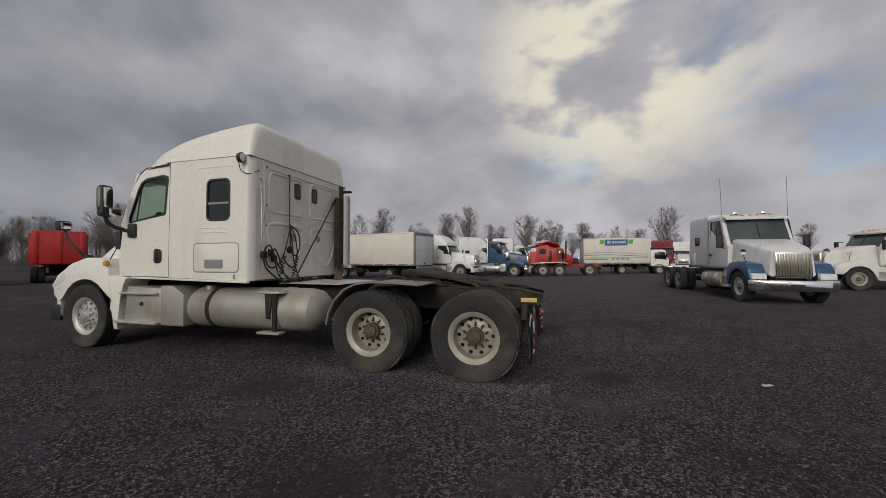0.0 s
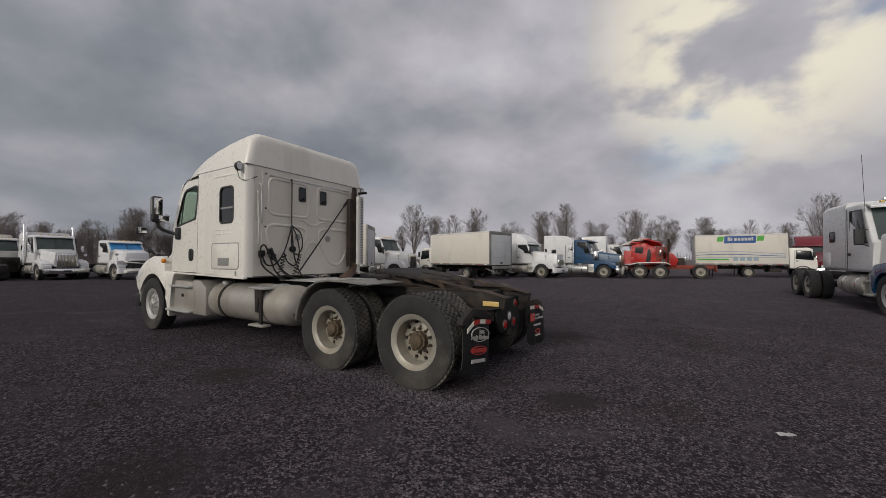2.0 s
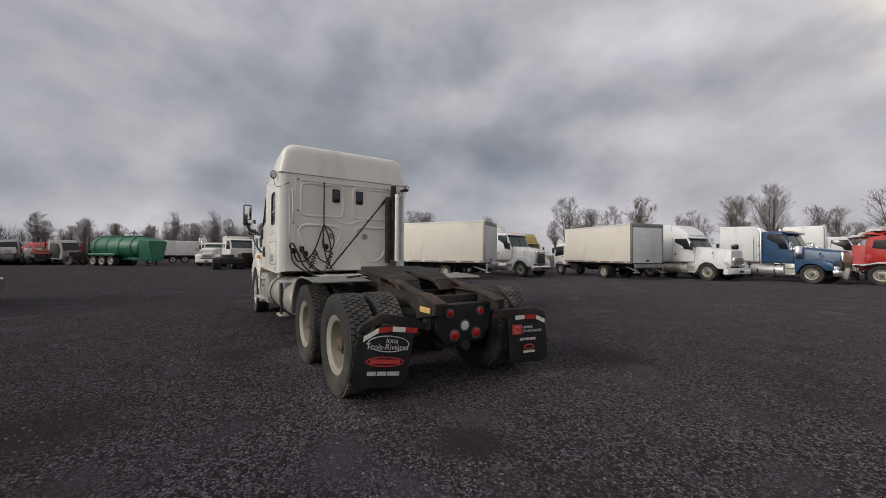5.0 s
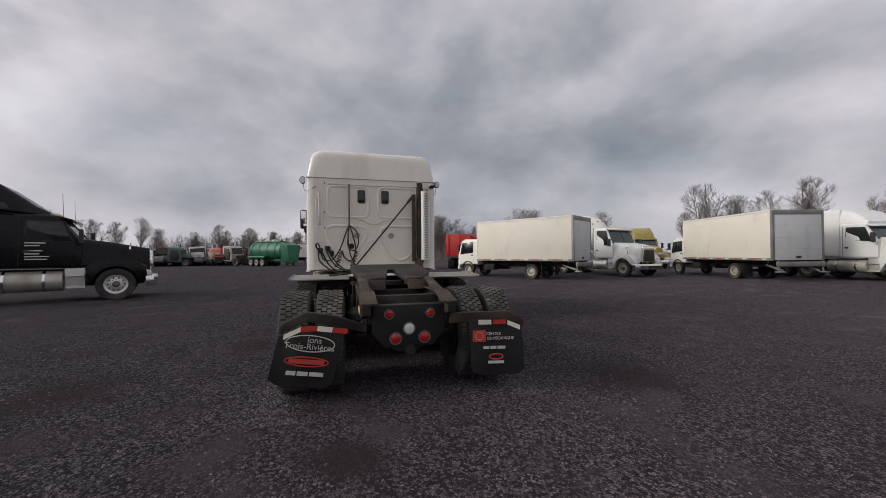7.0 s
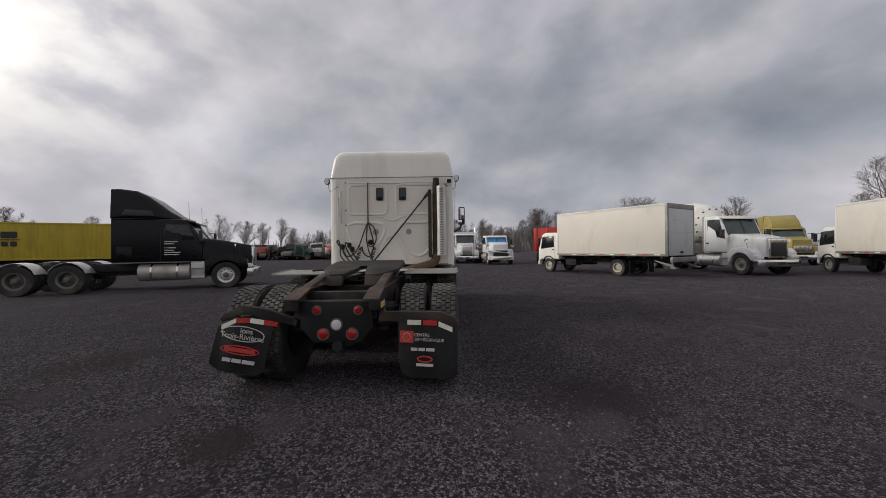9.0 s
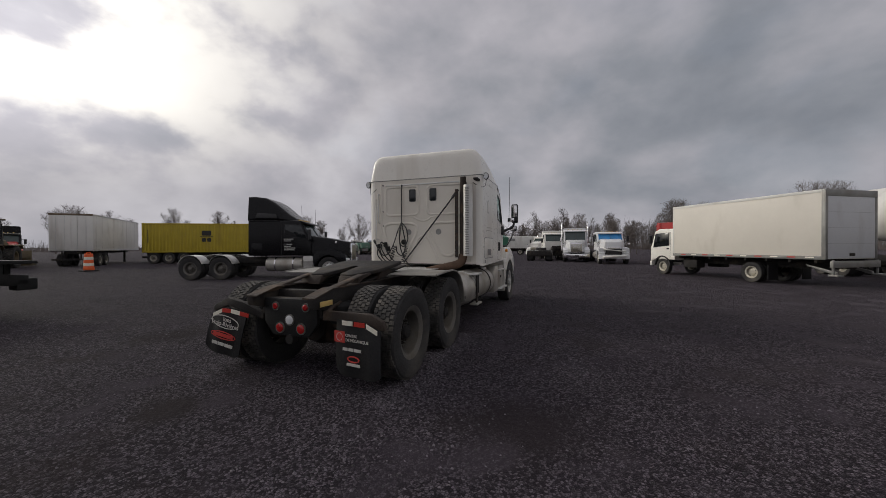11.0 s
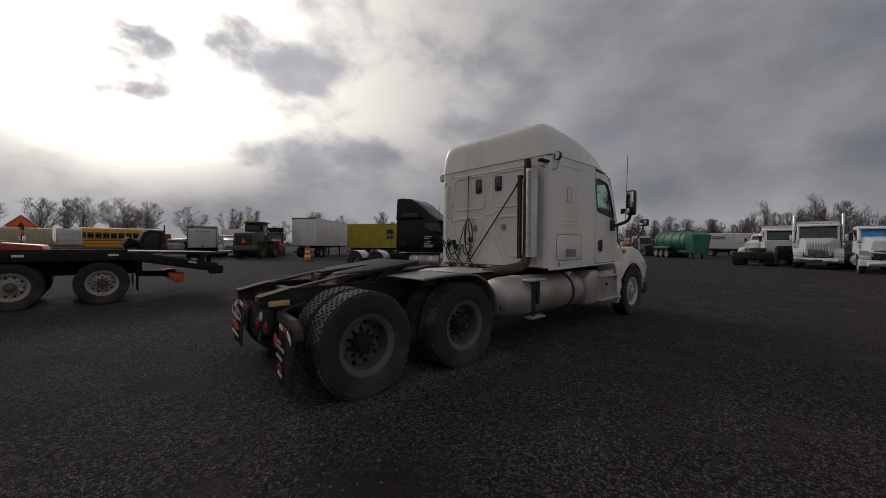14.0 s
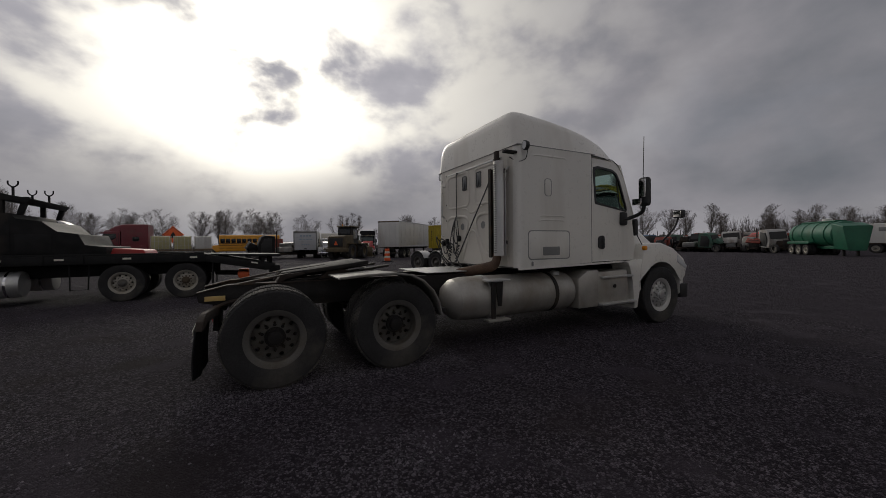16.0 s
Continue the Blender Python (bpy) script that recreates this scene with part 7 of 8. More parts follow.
def mixer_truck(x, y, heading):
    t = conventional("white concrete mixer truck with dented hood", x, y, heading, "white", "white", wb=5.6, sleeper=0, cab_h=2.75, nose=0.95, grille="tall", tank_mat="alu", chrome_bumper=True)
    part("dented_grille", box(B(), 0.875, 0.905, -0.40, 0.36, 0.88, 1.52, 0.02), M["print_black"], t, "dark pushed-in grille")
    d = part("drum", lathe(B(), [(0.35, -2.5), (0.75, -2.75), (1.10, -3.3), (1.18, -4.2), (1.05, -5.2), (0.7, -6.2), (0.45, -6.6)], axis="x", seg=32), M["white_dull"], t, "white mixing drum with dark spots", pose(0, 0, 2.12, 0, 9, 0))
    for k in range(14):
        a = 2 * math.pi * k / 14
        part("drum_bolt", lathe(B(), [(0.05, -0.01), (0.05, 0.02)], axis="z", seg=8), M["print_black"], d, "", pose(-2.95, 0.90 * math.cos(a), 0.90 * math.sin(a)) @ pose(0, 0, 0, 0, -60, 0))
    part("water_tank", lathe(B(), [(0.1, -2.45), (0.3, -2.47), (0.3, -2.9), (0.1, -2.92)], c=(0, 0.8, 1.4), axis="x", seg=18), M["alu"], t)
    part("pedestal", box(B(), -2.75, -2.4, -0.5, 0.5, 1.0, 2.0, 0.03), M["white_dull"], t)
    part("rear_pedestal", box(B(), -6.3, -5.9, -0.6, 0.6, 1.0, 2.3, 0.03), M["white_dull"], t)
    part("chute", prism(B(), [(-6.7, 2.6), (-6.5, 2.7), (-7.3, 1.6), (-7.45, 1.65)], -0.25, 0.25, 0.02), M["white_dull"], t)
    part("hopper", loft(B(), [(-6.9, 0.25, 0.45, 2.7, 3.4, 0.05), (-6.4, 0.3, 0.5, 2.7, 3.4, 0.05)], 3), M["white_dull"], t)
    part("exhaust_pipe", tube(B(), [(-2.35, -0.95, 1.0), (-2.35, -0.95, 3.0)], 0.06, 10), M["chrome"], t)
    return t


mixer_truck(13.14, -16.42, 186)
conventional("golden yellow sleeper truck half hidden behind the box truck", 21.0, -25.5, 160, "gold", "gold", wb=5.6, sleeper=2.0, cab_h=2.5, roof="aero", roof_h=3.5, grille="low")

# ---- the row facing the yard ----
ws_ = conventional("white tractor with tall chrome grille, twin stacks and open hood gap", 31.2, -3.1, 183, "white", "white", wb=5.8, sleeper=1.6, cab_h=2.75, roof="raised", roof_h=3.0, stack=3.6, nose=1.2)
bw = conventional("white wrecked truck with blue film over windscreen and no grille", 27.7, -5.85, 186, "white", "white", wb=5.6, sleeper=0, cab_h=2.4, nose=0.7, grille="low", chrome_bumper=False, glass="tarpblue")
part("engine_opening", box(B(), 0.55, 0.66, -0.62, 0.58, 0.70, 1.22, 0.03), M["print_black"], bw)
part("torn_bumper", prism(B(), [(0.5, 0.45), (0.9, 0.50), (0.95, 0.62), (0.7, 0.72), (0.5, 0.66)], -0.9, 0.8, 0.02), M["white_dull"], bw, "", pose(0, 0, 0, 4, 0, 6))
part("fallen_hood", prism(B(), [(0.1, 1.2), (0.7, 1.02), (0.74, 1.08), (0.12, 1.28)], -0.9, 0.7, 0.02), M["white_dull"], bw, "", pose(0, 0, 0, -5, 0, 4))


def red_dump(x, y, heading):
    t = conventional("red dump truck with weathered high sided body", x, y, heading, "red", "red", wb=5.2, sleeper=0, cab_h=2.5, nose=1.1, frame_end=1.3, rims=("rim_white", "rim_white"))
    dump_body(t, -7.0, -2.5, "red", 1.15, 2.95, 3.35)


red_dump(33.8, -13.4, 332)
conventional("white chassis cab with tilted nose and bare frame", 34.5, -1.2, 190, "white_dull", "white_dull", wb=5.0, sleeper=1.4, cab_h=2.6, roof="raised", roof_h=2.9, bonnet=False, tanks=False)
bare_chassis(32.5, 0.2, 180, "black bare truck frame with tandem axles facing the yard", "frame", 5.0, (0.0, -1.32))
conventional("white utility truck with short nose", 42.5, 1.4, 160, "white_dull", "white_dull", wb=4.4, sleeper=0, cab_h=2.35, tandem=False, grille="low", chrome_bumper=False)
conventional("white tractor parked beyond the utility truck", 49.0, 1.6, 165, "white_dull", "white_dull", wb=5.0, sleeper=0, cab_h=2.4, stack=3.0)


def compactor_body(x, y, heading):
    t = thing("refuse_body", "white refuse body with rusty lower edge and small sign", "truck body", place(x, y, heading))
    part("body", loft(B(), [(-3.2, 1.2, 1.18, 1.0, 2.95, 0.08), (3.0, 1.2, 1.18, 1.0, 3.05, 0.08)], 4), M["white_dull"], t)
    for k in range(6):
        both(lambda s: part("rib", box(B(), -2.9 + k * 1.1, -2.82 + k * 1.1, s * 1.19, s * 1.24, 1.05, 2.9, 0.01), M["white_dull"], t))
    part("sign_plate", box(B(), 0.6, 2.0, 1.22, 1.25, 2.25, 2.65, 0.005), M["grey"], t)
    part("sign_plate", box(B(), 0.6, 2.0, -1.25, -1.22, 2.25, 2.65, 0.005), M["grey"], t)
    part("packer", loft(B(), [(-3.9, 1.15, 1.1, 1.2, 3.3, 0.1), (-3.1, 1.2, 1.15, 0.9, 3.5, 0.1)], 4), M["white_dull"], t)
    both(lambda s: part("lower_edge", box(B(), -3.2, 3.0, s * 1.18, s * 1.23, 0.92, 1.06, 0.01), M["rustframe"], t))
    part("frame", box(B(), -3.4, 3.0, -0.45, 0.45, 0.55, 1.0, 0.02), M["frame"], t)
    for xx in (-1.5, -0.18, 2.2):
        dual(t, xx, 1.2, "plain_tyre", "rim_white", "hub_dull")


compactor_body(57.0, 5.6, 93)


def tank_trailer(x, y, heading):
    t = thing("tank_trailer", "green slurry tank trailer with three axles", "trailer", place(x, y, heading))
    part("tank", lathe(B(), [(0.2, -3.6), (0.85, -3.55), (1.12, -3.3), (1.15, 0), (1.12, 3.0), (0.9, 3.3), (0.2, 3.4)], c=(0, 0, 1.95), axis="x", seg=28), M["green"], t)
    for xx in (-2.4, -0.8, 0.8, 2.4):
        part("band", lathe(B(), [(1.15, xx - 0.05), (1.19, xx - 0.05), (1.19, xx + 0.05), (1.15, xx + 0.05)], c=(0, 0, 1.95), axis="x", seg=28, closed=True), M["green"], t)
    part("walkway", box(B(), -2.6, 2.4, -0.4, 0.4, 3.06, 3.18, 0.02), M["green"], t)
    part("hatch", lathe(B(), [(0.35, 3.1), (0.35, 3.35), (0.2, 3.4)], c=(-0.8, 0, 0), axis="z", seg=16), M["white_dull"], t)
    part("front_hopper", loft(B(), [(-4.6, 0.6, 1.0, 0.5, 2.6, 0.1), (-3.4, 0.9, 1.1, 0.6, 2.9, 0.1)], 4), M["green"], t)
    both(lambda s: part("mudguard", prism(B(), rrect(-0.5, 3.1, 1.06, 1.3, 0.1), s * 0.7, s * 1.25, 0.02), M["green"], t))
    part("frame", box(B(), -4.4, 3.3, -0.4, 0.4, 0.6, 1.0, 0.02), M["green"], t)
    for xx in (0.1, 1.3, 2.5):
        dual(t, xx, 1.2, "plain_tyre", "rim_white", "hub_dull")
    both(lambda s: part("landing_leg", box(B(), -3.9, -3.75, s * 0.4, s * 0.55, 0.03, 0.8), M["frame"], t))


tank_trailer(47.3, 9.2, 44)


SCRAP = {"scrap_white": "dismantled chalky white truck cab on the ground", "scrap_green": "stripped faded green truck cab with no hood", "rustred": "rusty red stripped truck frame and cab",
         "busyellow": "yellow stripped machine cab among the wrecks", "red": "red wrecked truck cab without doors", "flatblack": "burnt black truck cab wreck", "scrap_blue": "faded blue truck cab wreck, hood torn off"}


def scrap_cab(x, y, heading, c, rng, hood=True):
    """A cab torn down for parts on a bit of its frame: no glass, bent panels, bare engine."""
    t = thing("scrap_cab", SCRAP[c], "wreck", place(x, y, heading), "wrecks")
    tall, tilt = rng.uniform(-0.4, 0.25), pose(0, 0, 0, rng.uniform(-5, 5), rng.uniform(-6, 6), rng.uniform(-8, 8))
    cab = part("cab_shell", loft(B(), [(-1.4, 1.1, 1.0, 0.6, 2.4 + tall, 0.08), (-0.4, 1.1, 1.0, 0.6, 2.45 + tall, 0.08), (-0.1, 1.08, 0.97, 0.6, 2.2 + tall, 0.08), (0.2, 1.08, 0.95, 0.6, 1.6, 0.08)], 3), M[c], t, "", tilt)
    both(lambda s: part("door_opening", prism(B(), [(-1.15, 0.75), (-0.1, 0.75), (-0.05, 1.6), (-0.35, 2.1 + tall), (-1.1, 2.15 + tall)], s * 1.0, s * 1.10, 0.01), M["print_black"], cab))
    part("screen_opening", prism(B(), [(-0.14, 2.18 + tall), (0.17, 1.62), (0.24, 1.66), (-0.04, 2.22 + tall)], -0.85, 0.85), M["print_black"], cab)
    part("frame", box(B(), -4.5, 1.2, -0.45, 0.45, 0.42, 0.66, 0.02), M["rustframe"], t)
    part("engine", box(B(), 0.15, 1.1, -0.35, 0.4, 0.62, 1.25 + rng.uniform(0, 0.3), 0.08), M["rustframe"], t)
    part("radiator", box(B(), 1.12, 1.22, -0.5, 0.5, 0.62, 1.45, 0.02), M["galv" if rng.random() < 0.4 else "frame"], t, "", pose(0, 0, 0, 0, 0, rng.uniform(-10, 10)))
    if hood:
        part("bent_hood", prism(B(), [(0.25, 1.30), (1.2, 1.1), (1.35, 1.2), (0.9, 1.55 + rng.uniform(0, 0.6)), (0.25, 1.62)], -0.8, 0.7, 0.03), M[c], t, "", pose(0, 0, 0, rng.uniform(-9, 9), 0, rng.uniform(-12, 12)))
    for s in (1, -1):
        wheel(t, 0.7, s * 0.95, s, "plain_tyre", rng.choice(("rim_white", "rim_darker")), None)
        if rng.random() < 0.7:
            part("exhaust_pipe", tube(B(), [(-1.6, s * 0.95, 0.66), (-1.62, s * 0.95, 2.3 + rng.uniform(0, 1.1))], 0.06, 6), M[rng.choice(("rustframe", "galv", "flatblack"))], t)
    part("heaped_part", box(B(), -3.4, -1.9, -0.9, 0.8, 0.66, 1.2 + rng.uniform(0, 0.8), 0.12), M[rng.choice(("rustframe", "frame", "scrap_white", "galv"))], t, "", pose(0, 0, 0, rng.uniform(-6, 6), 0, rng.uniform(-14, 14)))
    part("loose_panel", prism(B(), [(-4.2, 0.66), (-3.7, 1.5 + rng.uniform(0, 0.6)), (-3.6, 1.5), (-4.1, 0.66)], -0.8, 0.9, 0.01), M[rng.choice((c, "scrap_white", "rustframe"))], t)


def scrap_row():
    """Dismantled cabs and frames at the far side of the yard."""
    rng = random.Random(5)
    kinds = ("scrap_white", "flatblack", "rustred", "flatblack", "scrap_green", "rustred", "scrap_blue", "red", "flatblack", "scrap_white", "scrap_white", "rustred", "flatblack", "scrap_green", "busyellow")
    for i in range(44):
        scrap_cab(52 + 14 * ((i * 0.618) % 1) + rng.uniform(-1, 1), 14.2 + 0.52 * i + rng.uniform(-0.4, 0.4), rng.uniform(100, 280), kinds[i % 15], rng, i % 3 > 0)
    # two more wrecks in front of the yellow bus
    scrap_cab(-0.4, 39.5, 190, "flatblack", rng)
    scrap_cab(0.6, 43.0, 150, "rustred", rng)


scrap_row()


# ---- towards the low sun: flatbed tow truck, loader, trailers, bus ----
def tow_truck(x, y):
    """Faces -x; the first drive axle stands over x, the second behind it."""
    t = thing("tow_truck", "black flatbed recovery truck with lowered ramp deck", "truck", place(x, y, 181))
    part("deck", box(B(), -1.9, 3.4, -1.22, 1.22, 1.02, 1.24, 0.01), M["flatblack"], t)
    part("beavertail", prism(B(), [(-1.88, 1.02), (-1.88, 1.24), (-3.55, 0.92), (-3.78, 0.90), (-3.78, 0.72), (-3.5, 0.70)], -1.2, 1.2, 0.01), M["flatblack"], t, "deck tail sloping down behind the wheels")
    part("stowed_ramp", prism(B(), [(-1.6, 1.25), (-3.95, 1.19), (-3.97, 1.13), (-3.2, 1.13), (-1.6, 1.245)], -1.1, 1.1, 0.008), M["flatblack"], t)
    for s in (1, -1):
        part("side_rail", box(B(), -1.88, 3.4, s * 1.16, s * 1.22, 1.24, 1.29, 0.008), M["flatblack"], t)
        for k in range(7):
            part("stake_pocket", box(B(), -1.5 + k * 0.75, -1.38 + k * 0.75, s * 1.221, s * 1.25, 1.04, 1.26, 0.005), M["flatblack"], t)
        for xx in (2.32, 1.22, -0.12, -1.62):
            part("rail_marker", box(B(), xx - 0.09, xx + 0.09, s * 1.221, s * 1.229, 1.13, 1.18), M["tape_white"], t)
        part("tail_marker", prism(B(), [(-3.1, 0.98), (-3.28, 0.945), (-3.28, 0.90), (-3.1, 0.935)], s * 1.201, s * 1.208), M["tape_white"], t)
        part("frame_rail", box(B(), -2.2, 9.2, s * 0.36, s * 0.45, 0.66, 0.98, 0.01), M["flatblack"], t)
        part("ramp_post", box(B(), -3.48, -3.38, s * 0.95, s * 1.05, 0.88, 1.15, 0.01), M["flatblack"], t)
        part("ramp_post", box(B(), -3.72, -3.62, s * 0.6, s * 0.7, 0.86, 1.15, 0.01), M["flatblack"], t)
        part("end_block", box(B(), -3.92, -3.60, s * 0.9, s * 1.2, 0.60, 0.84, 0.03), M["flatblack"], t)
        part("mud_flap", box(B(), -2.08, -2.06, s * 0.62, s * 1.16, 0.25, 1.02), M["flap"], t)
        part("towing_arm", tube(B(), [(-2.1, s * 0.4, 0.62), (-3.0, s * 0.42, 0.56)], 0.05, 8), M["flatblack"], t)
        part("wheel_lift_head", prism(B(), [(-2.72, 0.66), (-3.05, 0.66), (-3.05, 0.42), (-2.86, 0.38), (-2.72, 0.52)], s * 0.60, s * 0.92, 0.03), M["orange"], t, "faded orange wheel lift head")
        part("fuel_tank", lathe(B(), [(0.2, 1.95), (0.31, 1.97), (0.33, 2.01), (0.33, 3.5), (0.31, 3.54), (0.2, 3.56)], c=(0, s * 0.88, 0.56), axis="x", seg=28), M["alu"], t, "polished aluminium fuel tank")
        for xx in (2.18, 2.75, 3.3):
            part("tank_strap", lathe(B(), [(0.332, xx), (0.338, xx), (0.338, xx + 0.05), (0.332, xx + 0.05)], c=(0, s * 0.88, 0.56), axis="x", seg=28, closed=True), M["chrome"], t)
        part("step", tube(B(), [(0.68, s * 1.1, 1.02), (0.70, s * 1.14, 0.36), (1.05, s * 1.14, 0.36), (1.07, s * 1.1, 1.02)], 0.018, 6), M["flatblack"], t)
        part("light_post", box(B(), 2.22, 2.32, s * 1.0, s * 1.12, 2.28, 2.82, 0.01), M["flatblack"], t)
        part("light_post", prism(B(), [(1.9, 2.28), (2.0, 2.28), (1.88, 2.74), (1.76, 2.74)], s * 1.0, s * 1.12, 0.01), M["flatblack"], t)
        for xx in (2.10, 2.45):
            part("chain_hook", tube(B(), smooth_path([(xx - 0.09, s * 0.95, 3.14), (xx - 0.08, s * 0.95, 3.05), (xx, s * 0.95, 2.99), (xx + 0.08, s * 0.95, 3.05), (xx + 0.09, s * 0.95, 3.14)]), 0.017, 6), M["flatblack"], t)
            part("hook_stem", box(B(), xx - 0.02, xx + 0.02, s * 0.93, s * 0.97, 2.72, 3.0), M["flatblack"], t)
    for k in range(12):
        part("deck_slat", box(B(), -1.4 + k * 0.30, -1.36 + k * 0.30, -1.1, 1.1, 1.24, 1.252), M["frame"], t)
    # stepped tool body behind the cab, with the light frame over it
    part("tool_body", prism(B(), [(0.3, 1.24), (0.3, 1.48), (0.74, 1.51), (0.84, 1.82), (1.26, 1.86), (1.52, 2.14), (2.0, 2.18), (2.05, 2.32), (3.7, 2.38), (3.7, 1.24)], -1.2, 1.2, 0.02), M["flatblack"], t)
    for s in (1, -1):
        for x0, x1, z1 in ((1.35, 2.0, 1.80), (2.08, 2.82, 2.05), (2.90, 3.62, 2.05)):
            part("locker_door", box(B(), x0, x1, s * 1.202, s * 1.214, 1.32, z1, 0.006), M["flatblack"], t)
    part("light_frame", prism(B(), [(1.72, 2.70), (3.6, 3.06), (3.6, 2.92), (1.80, 2.56)], -1.15, 1.15, 0.01), M["flatblack"], t)
    part("winch_cover", prism(B(), [(-0.5, 1.25), (-0.44, 1.38), (0.22, 1.44), (0.29, 1.25)], -0.6, 1.0, 0.02), M["red"], t, "faded red winch cover on the deck")
    part("cab", loft(B(), [(4.0, 1.1, 1.06, 1.0, 2.6, 0.1), (5.2, 1.1, 1.05, 1.0, 2.6, 0.12), (5.75, 1.06, 1.0, 1.0, 1.85, 0.1)], 4), M["black"], t)
    both(lambda s: side_glass(t, [(4.35, 1.85), (5.45, 1.80), (5.15, 2.42), (4.38, 2.44)], s * 1.07, s))
    part("windscreen", prism(B(), [(5.22, 2.5), (5.74, 1.86), (5.78, 1.9), (5.28, 2.54)], -0.9, 0.9), M["darkglass"], t)
    part("hood", loft(B(), [(5.7, 0.95, 0.85, 0.95, 1.85, 0.12), (6.6, 0.8, 0.7, 0.9, 1.65, 0.12), (7.4, 0.7, 0.6, 0.8, 1.45, 0.1)], 4), M["black"], t)
    both(lambda s: part("fender", prism(B(), [(5.95, 0.6), (5.95, 1.1), (6.5, 1.25), (7.3, 1.0), (7.35, 0.7)] + [(6.6 + 0.58 * math.cos(a), 0.5 + 0.58 * math.sin(a)) for a in [radians(20 + i * 20) for i in range(8)]], s * 0.7, s * 1.12, 0.02), M["black"], t))
    part("bumper", box(B(), 7.3, 7.55, -1.1, 1.1, 0.4, 0.78, 0.04), M["chrome"], t)
    both(lambda s: wheel(t, 6.6, s * 0.95, s, "plain_tyre", "rim_steer", "hub_dull"))
    for xx in (0.0, -1.42):
        dual(t, xx, 1.2, "plain_tyre", "rim_white", "hub_red" if xx else "hub_dull")
        part("axle", tube(B(), [(xx, -1, 0.5), (xx, 1, 0.5)], 0.08, 10), M["frame"], t)
    return t


tow_truck(-4.05, 8.55)


def loader(x, y, heading):
    t = thing("wheel_loader", "muddy yellow-brown wheel loader with enclosed cab", "loader", place(x, y, heading))
    part("engine_housing", loft(B(), [(-2.9, 0.95, 0.85, 1.1, 2.3, 0.1), (-2.6, 1.0, 0.9, 1.0, 2.45, 0.12), (-0.9, 1.0, 0.9, 1.0, 2.5, 0.1)], 4), M["tan"], t)
    part("rear_grille", box(B(), -2.96, -2.88, -0.7, 0.7, 1.3, 2.15, 0.02), M["print_black"], t)
    part("warning_triangle", prism(B(), [(-0.22, 1.45), (0.22, 1.45), (0.0, 1.9)], -2.985, -2.96, axis="x"), M["orange"], t)
    part("counterweight", box(B(), -3.05, -2.3, -1.1, 1.1, 0.75, 1.15, 0.08), M["tan"], t)
    c = part("cab", loft(B(), [(-0.95, 0.8, 0.74, 1.4, 3.35, 0.1), (0.55, 0.8, 0.72, 1.4, 3.35, 0.12), (0.75, 0.78, 0.72, 1.4, 2.6, 0.1)], 4), M["flatblack"], t)
    both(lambda s: side_glass(c, rrect(-0.7, 0.45, 1.9, 3.1, 0.08), s * 0.765, s))
    part("rear_window", box(B(), -0.97, -0.95, -0.6, 0.6, 2.3, 3.1, 0.004), M["darkglass"], c)
    part("cab_roof", box(B(), -1.05, 0.75, -0.88, 0.88, 3.33, 3.45, 0.04), M["tan"], c)
    part("beacon", lathe(B(), [(0.07, 3.45), (0.07, 3.62), (0.03, 3.66)], c=(-0.6, 0.4, 0), axis="z", seg=12), M["lamp_amber"], c)
    part("front_frame", box(B(), 0.5, 2.2, -0.55, 0.55, 0.7, 1.6, 0.08), M["tan"], t)
    both(lambda s: part("lift_arm", prism(B(), [(0.9, 1.9), (1.3, 2.0), (2.6, 1.2), (3.2, 0.5), (3.0, 0.35), (2.3, 0.95), (1.0, 1.6)], s * 0.5, s * 0.68, 0.02), M["tan"], t))
    part("bucket", prism(B(), [(3.0, 0.1), (4.1, 0.08), (4.15, 0.14), (3.3, 0.3), (3.15, 0.7), (3.3, 1.2), (3.2, 1.25), (2.95, 0.7)], -1.4, 1.4, 0.02), M["tan"], t)
    for xx in (-1.6, 1.4):
        for s in (1, -1):
            w = part("wheel", MESH["big_tyre"], None, t, "", pose(xx, s * 0.95, 0.79, 0, 0, 0 if s > 0 else 180))
            part("rim", lathe(B(), [(0.44, -0.20), (0.44, 0.20), (0.36, 0.18), (0.30, 0.05), (0.1, 0.08)], seg=24), M["tan"], w)
            part("mudguard", prism(B(), [(xx - 0.8, 1.55), (xx + 0.7, 1.6), (xx + 0.9, 1.35), (xx + 0.95, 1.40), (xx + 0.72, 1.68), (xx - 0.82, 1.63)], s * 0.65, s * 1.25, 0.01), M["tan"], t)


loader(8.2, 34.2, 52)
van_trailer(12.1, 32.6, 46, 11.5)


def barrel(x, y):
    t = thing("traffic_barrel", "orange traffic barrel with white bands on a black base", "traffic barrel", place(x, y, 0))
    part("base", prism(B(), rrect(-0.38, 0.38, -0.38, 0.38, 0.1), 0.0, 0.08, 0.02, axis="z"), M["rubber"], t)
    zz = [0.08, 0.30, 0.32, 0.48, 0.50, 0.68, 0.70, 0.86, 0.88, 1.06]
    for i, (a, b_) in enumerate(zip(zz[::2], zz[1::2])):
        r0, r1 = 0.26 - a * 0.07, 0.26 - b_ * 0.07
        part("band", lathe(B(), [(r0, a), (r0 + 0.01, a + 0.02), (r1 + 0.01, b_), (r1, b_ + 0.02)], axis="z", seg=24), M["tape_white" if i % 2 else "orange"], t)
    part("handle", tube(B(), [(-0.1, 0, 1.06), (-0.1, 0, 1.16), (0.1, 0, 1.16), (0.1, 0, 1.06)], 0.02, 6), M["orange"], t)


barrel(9.35, 24.92)


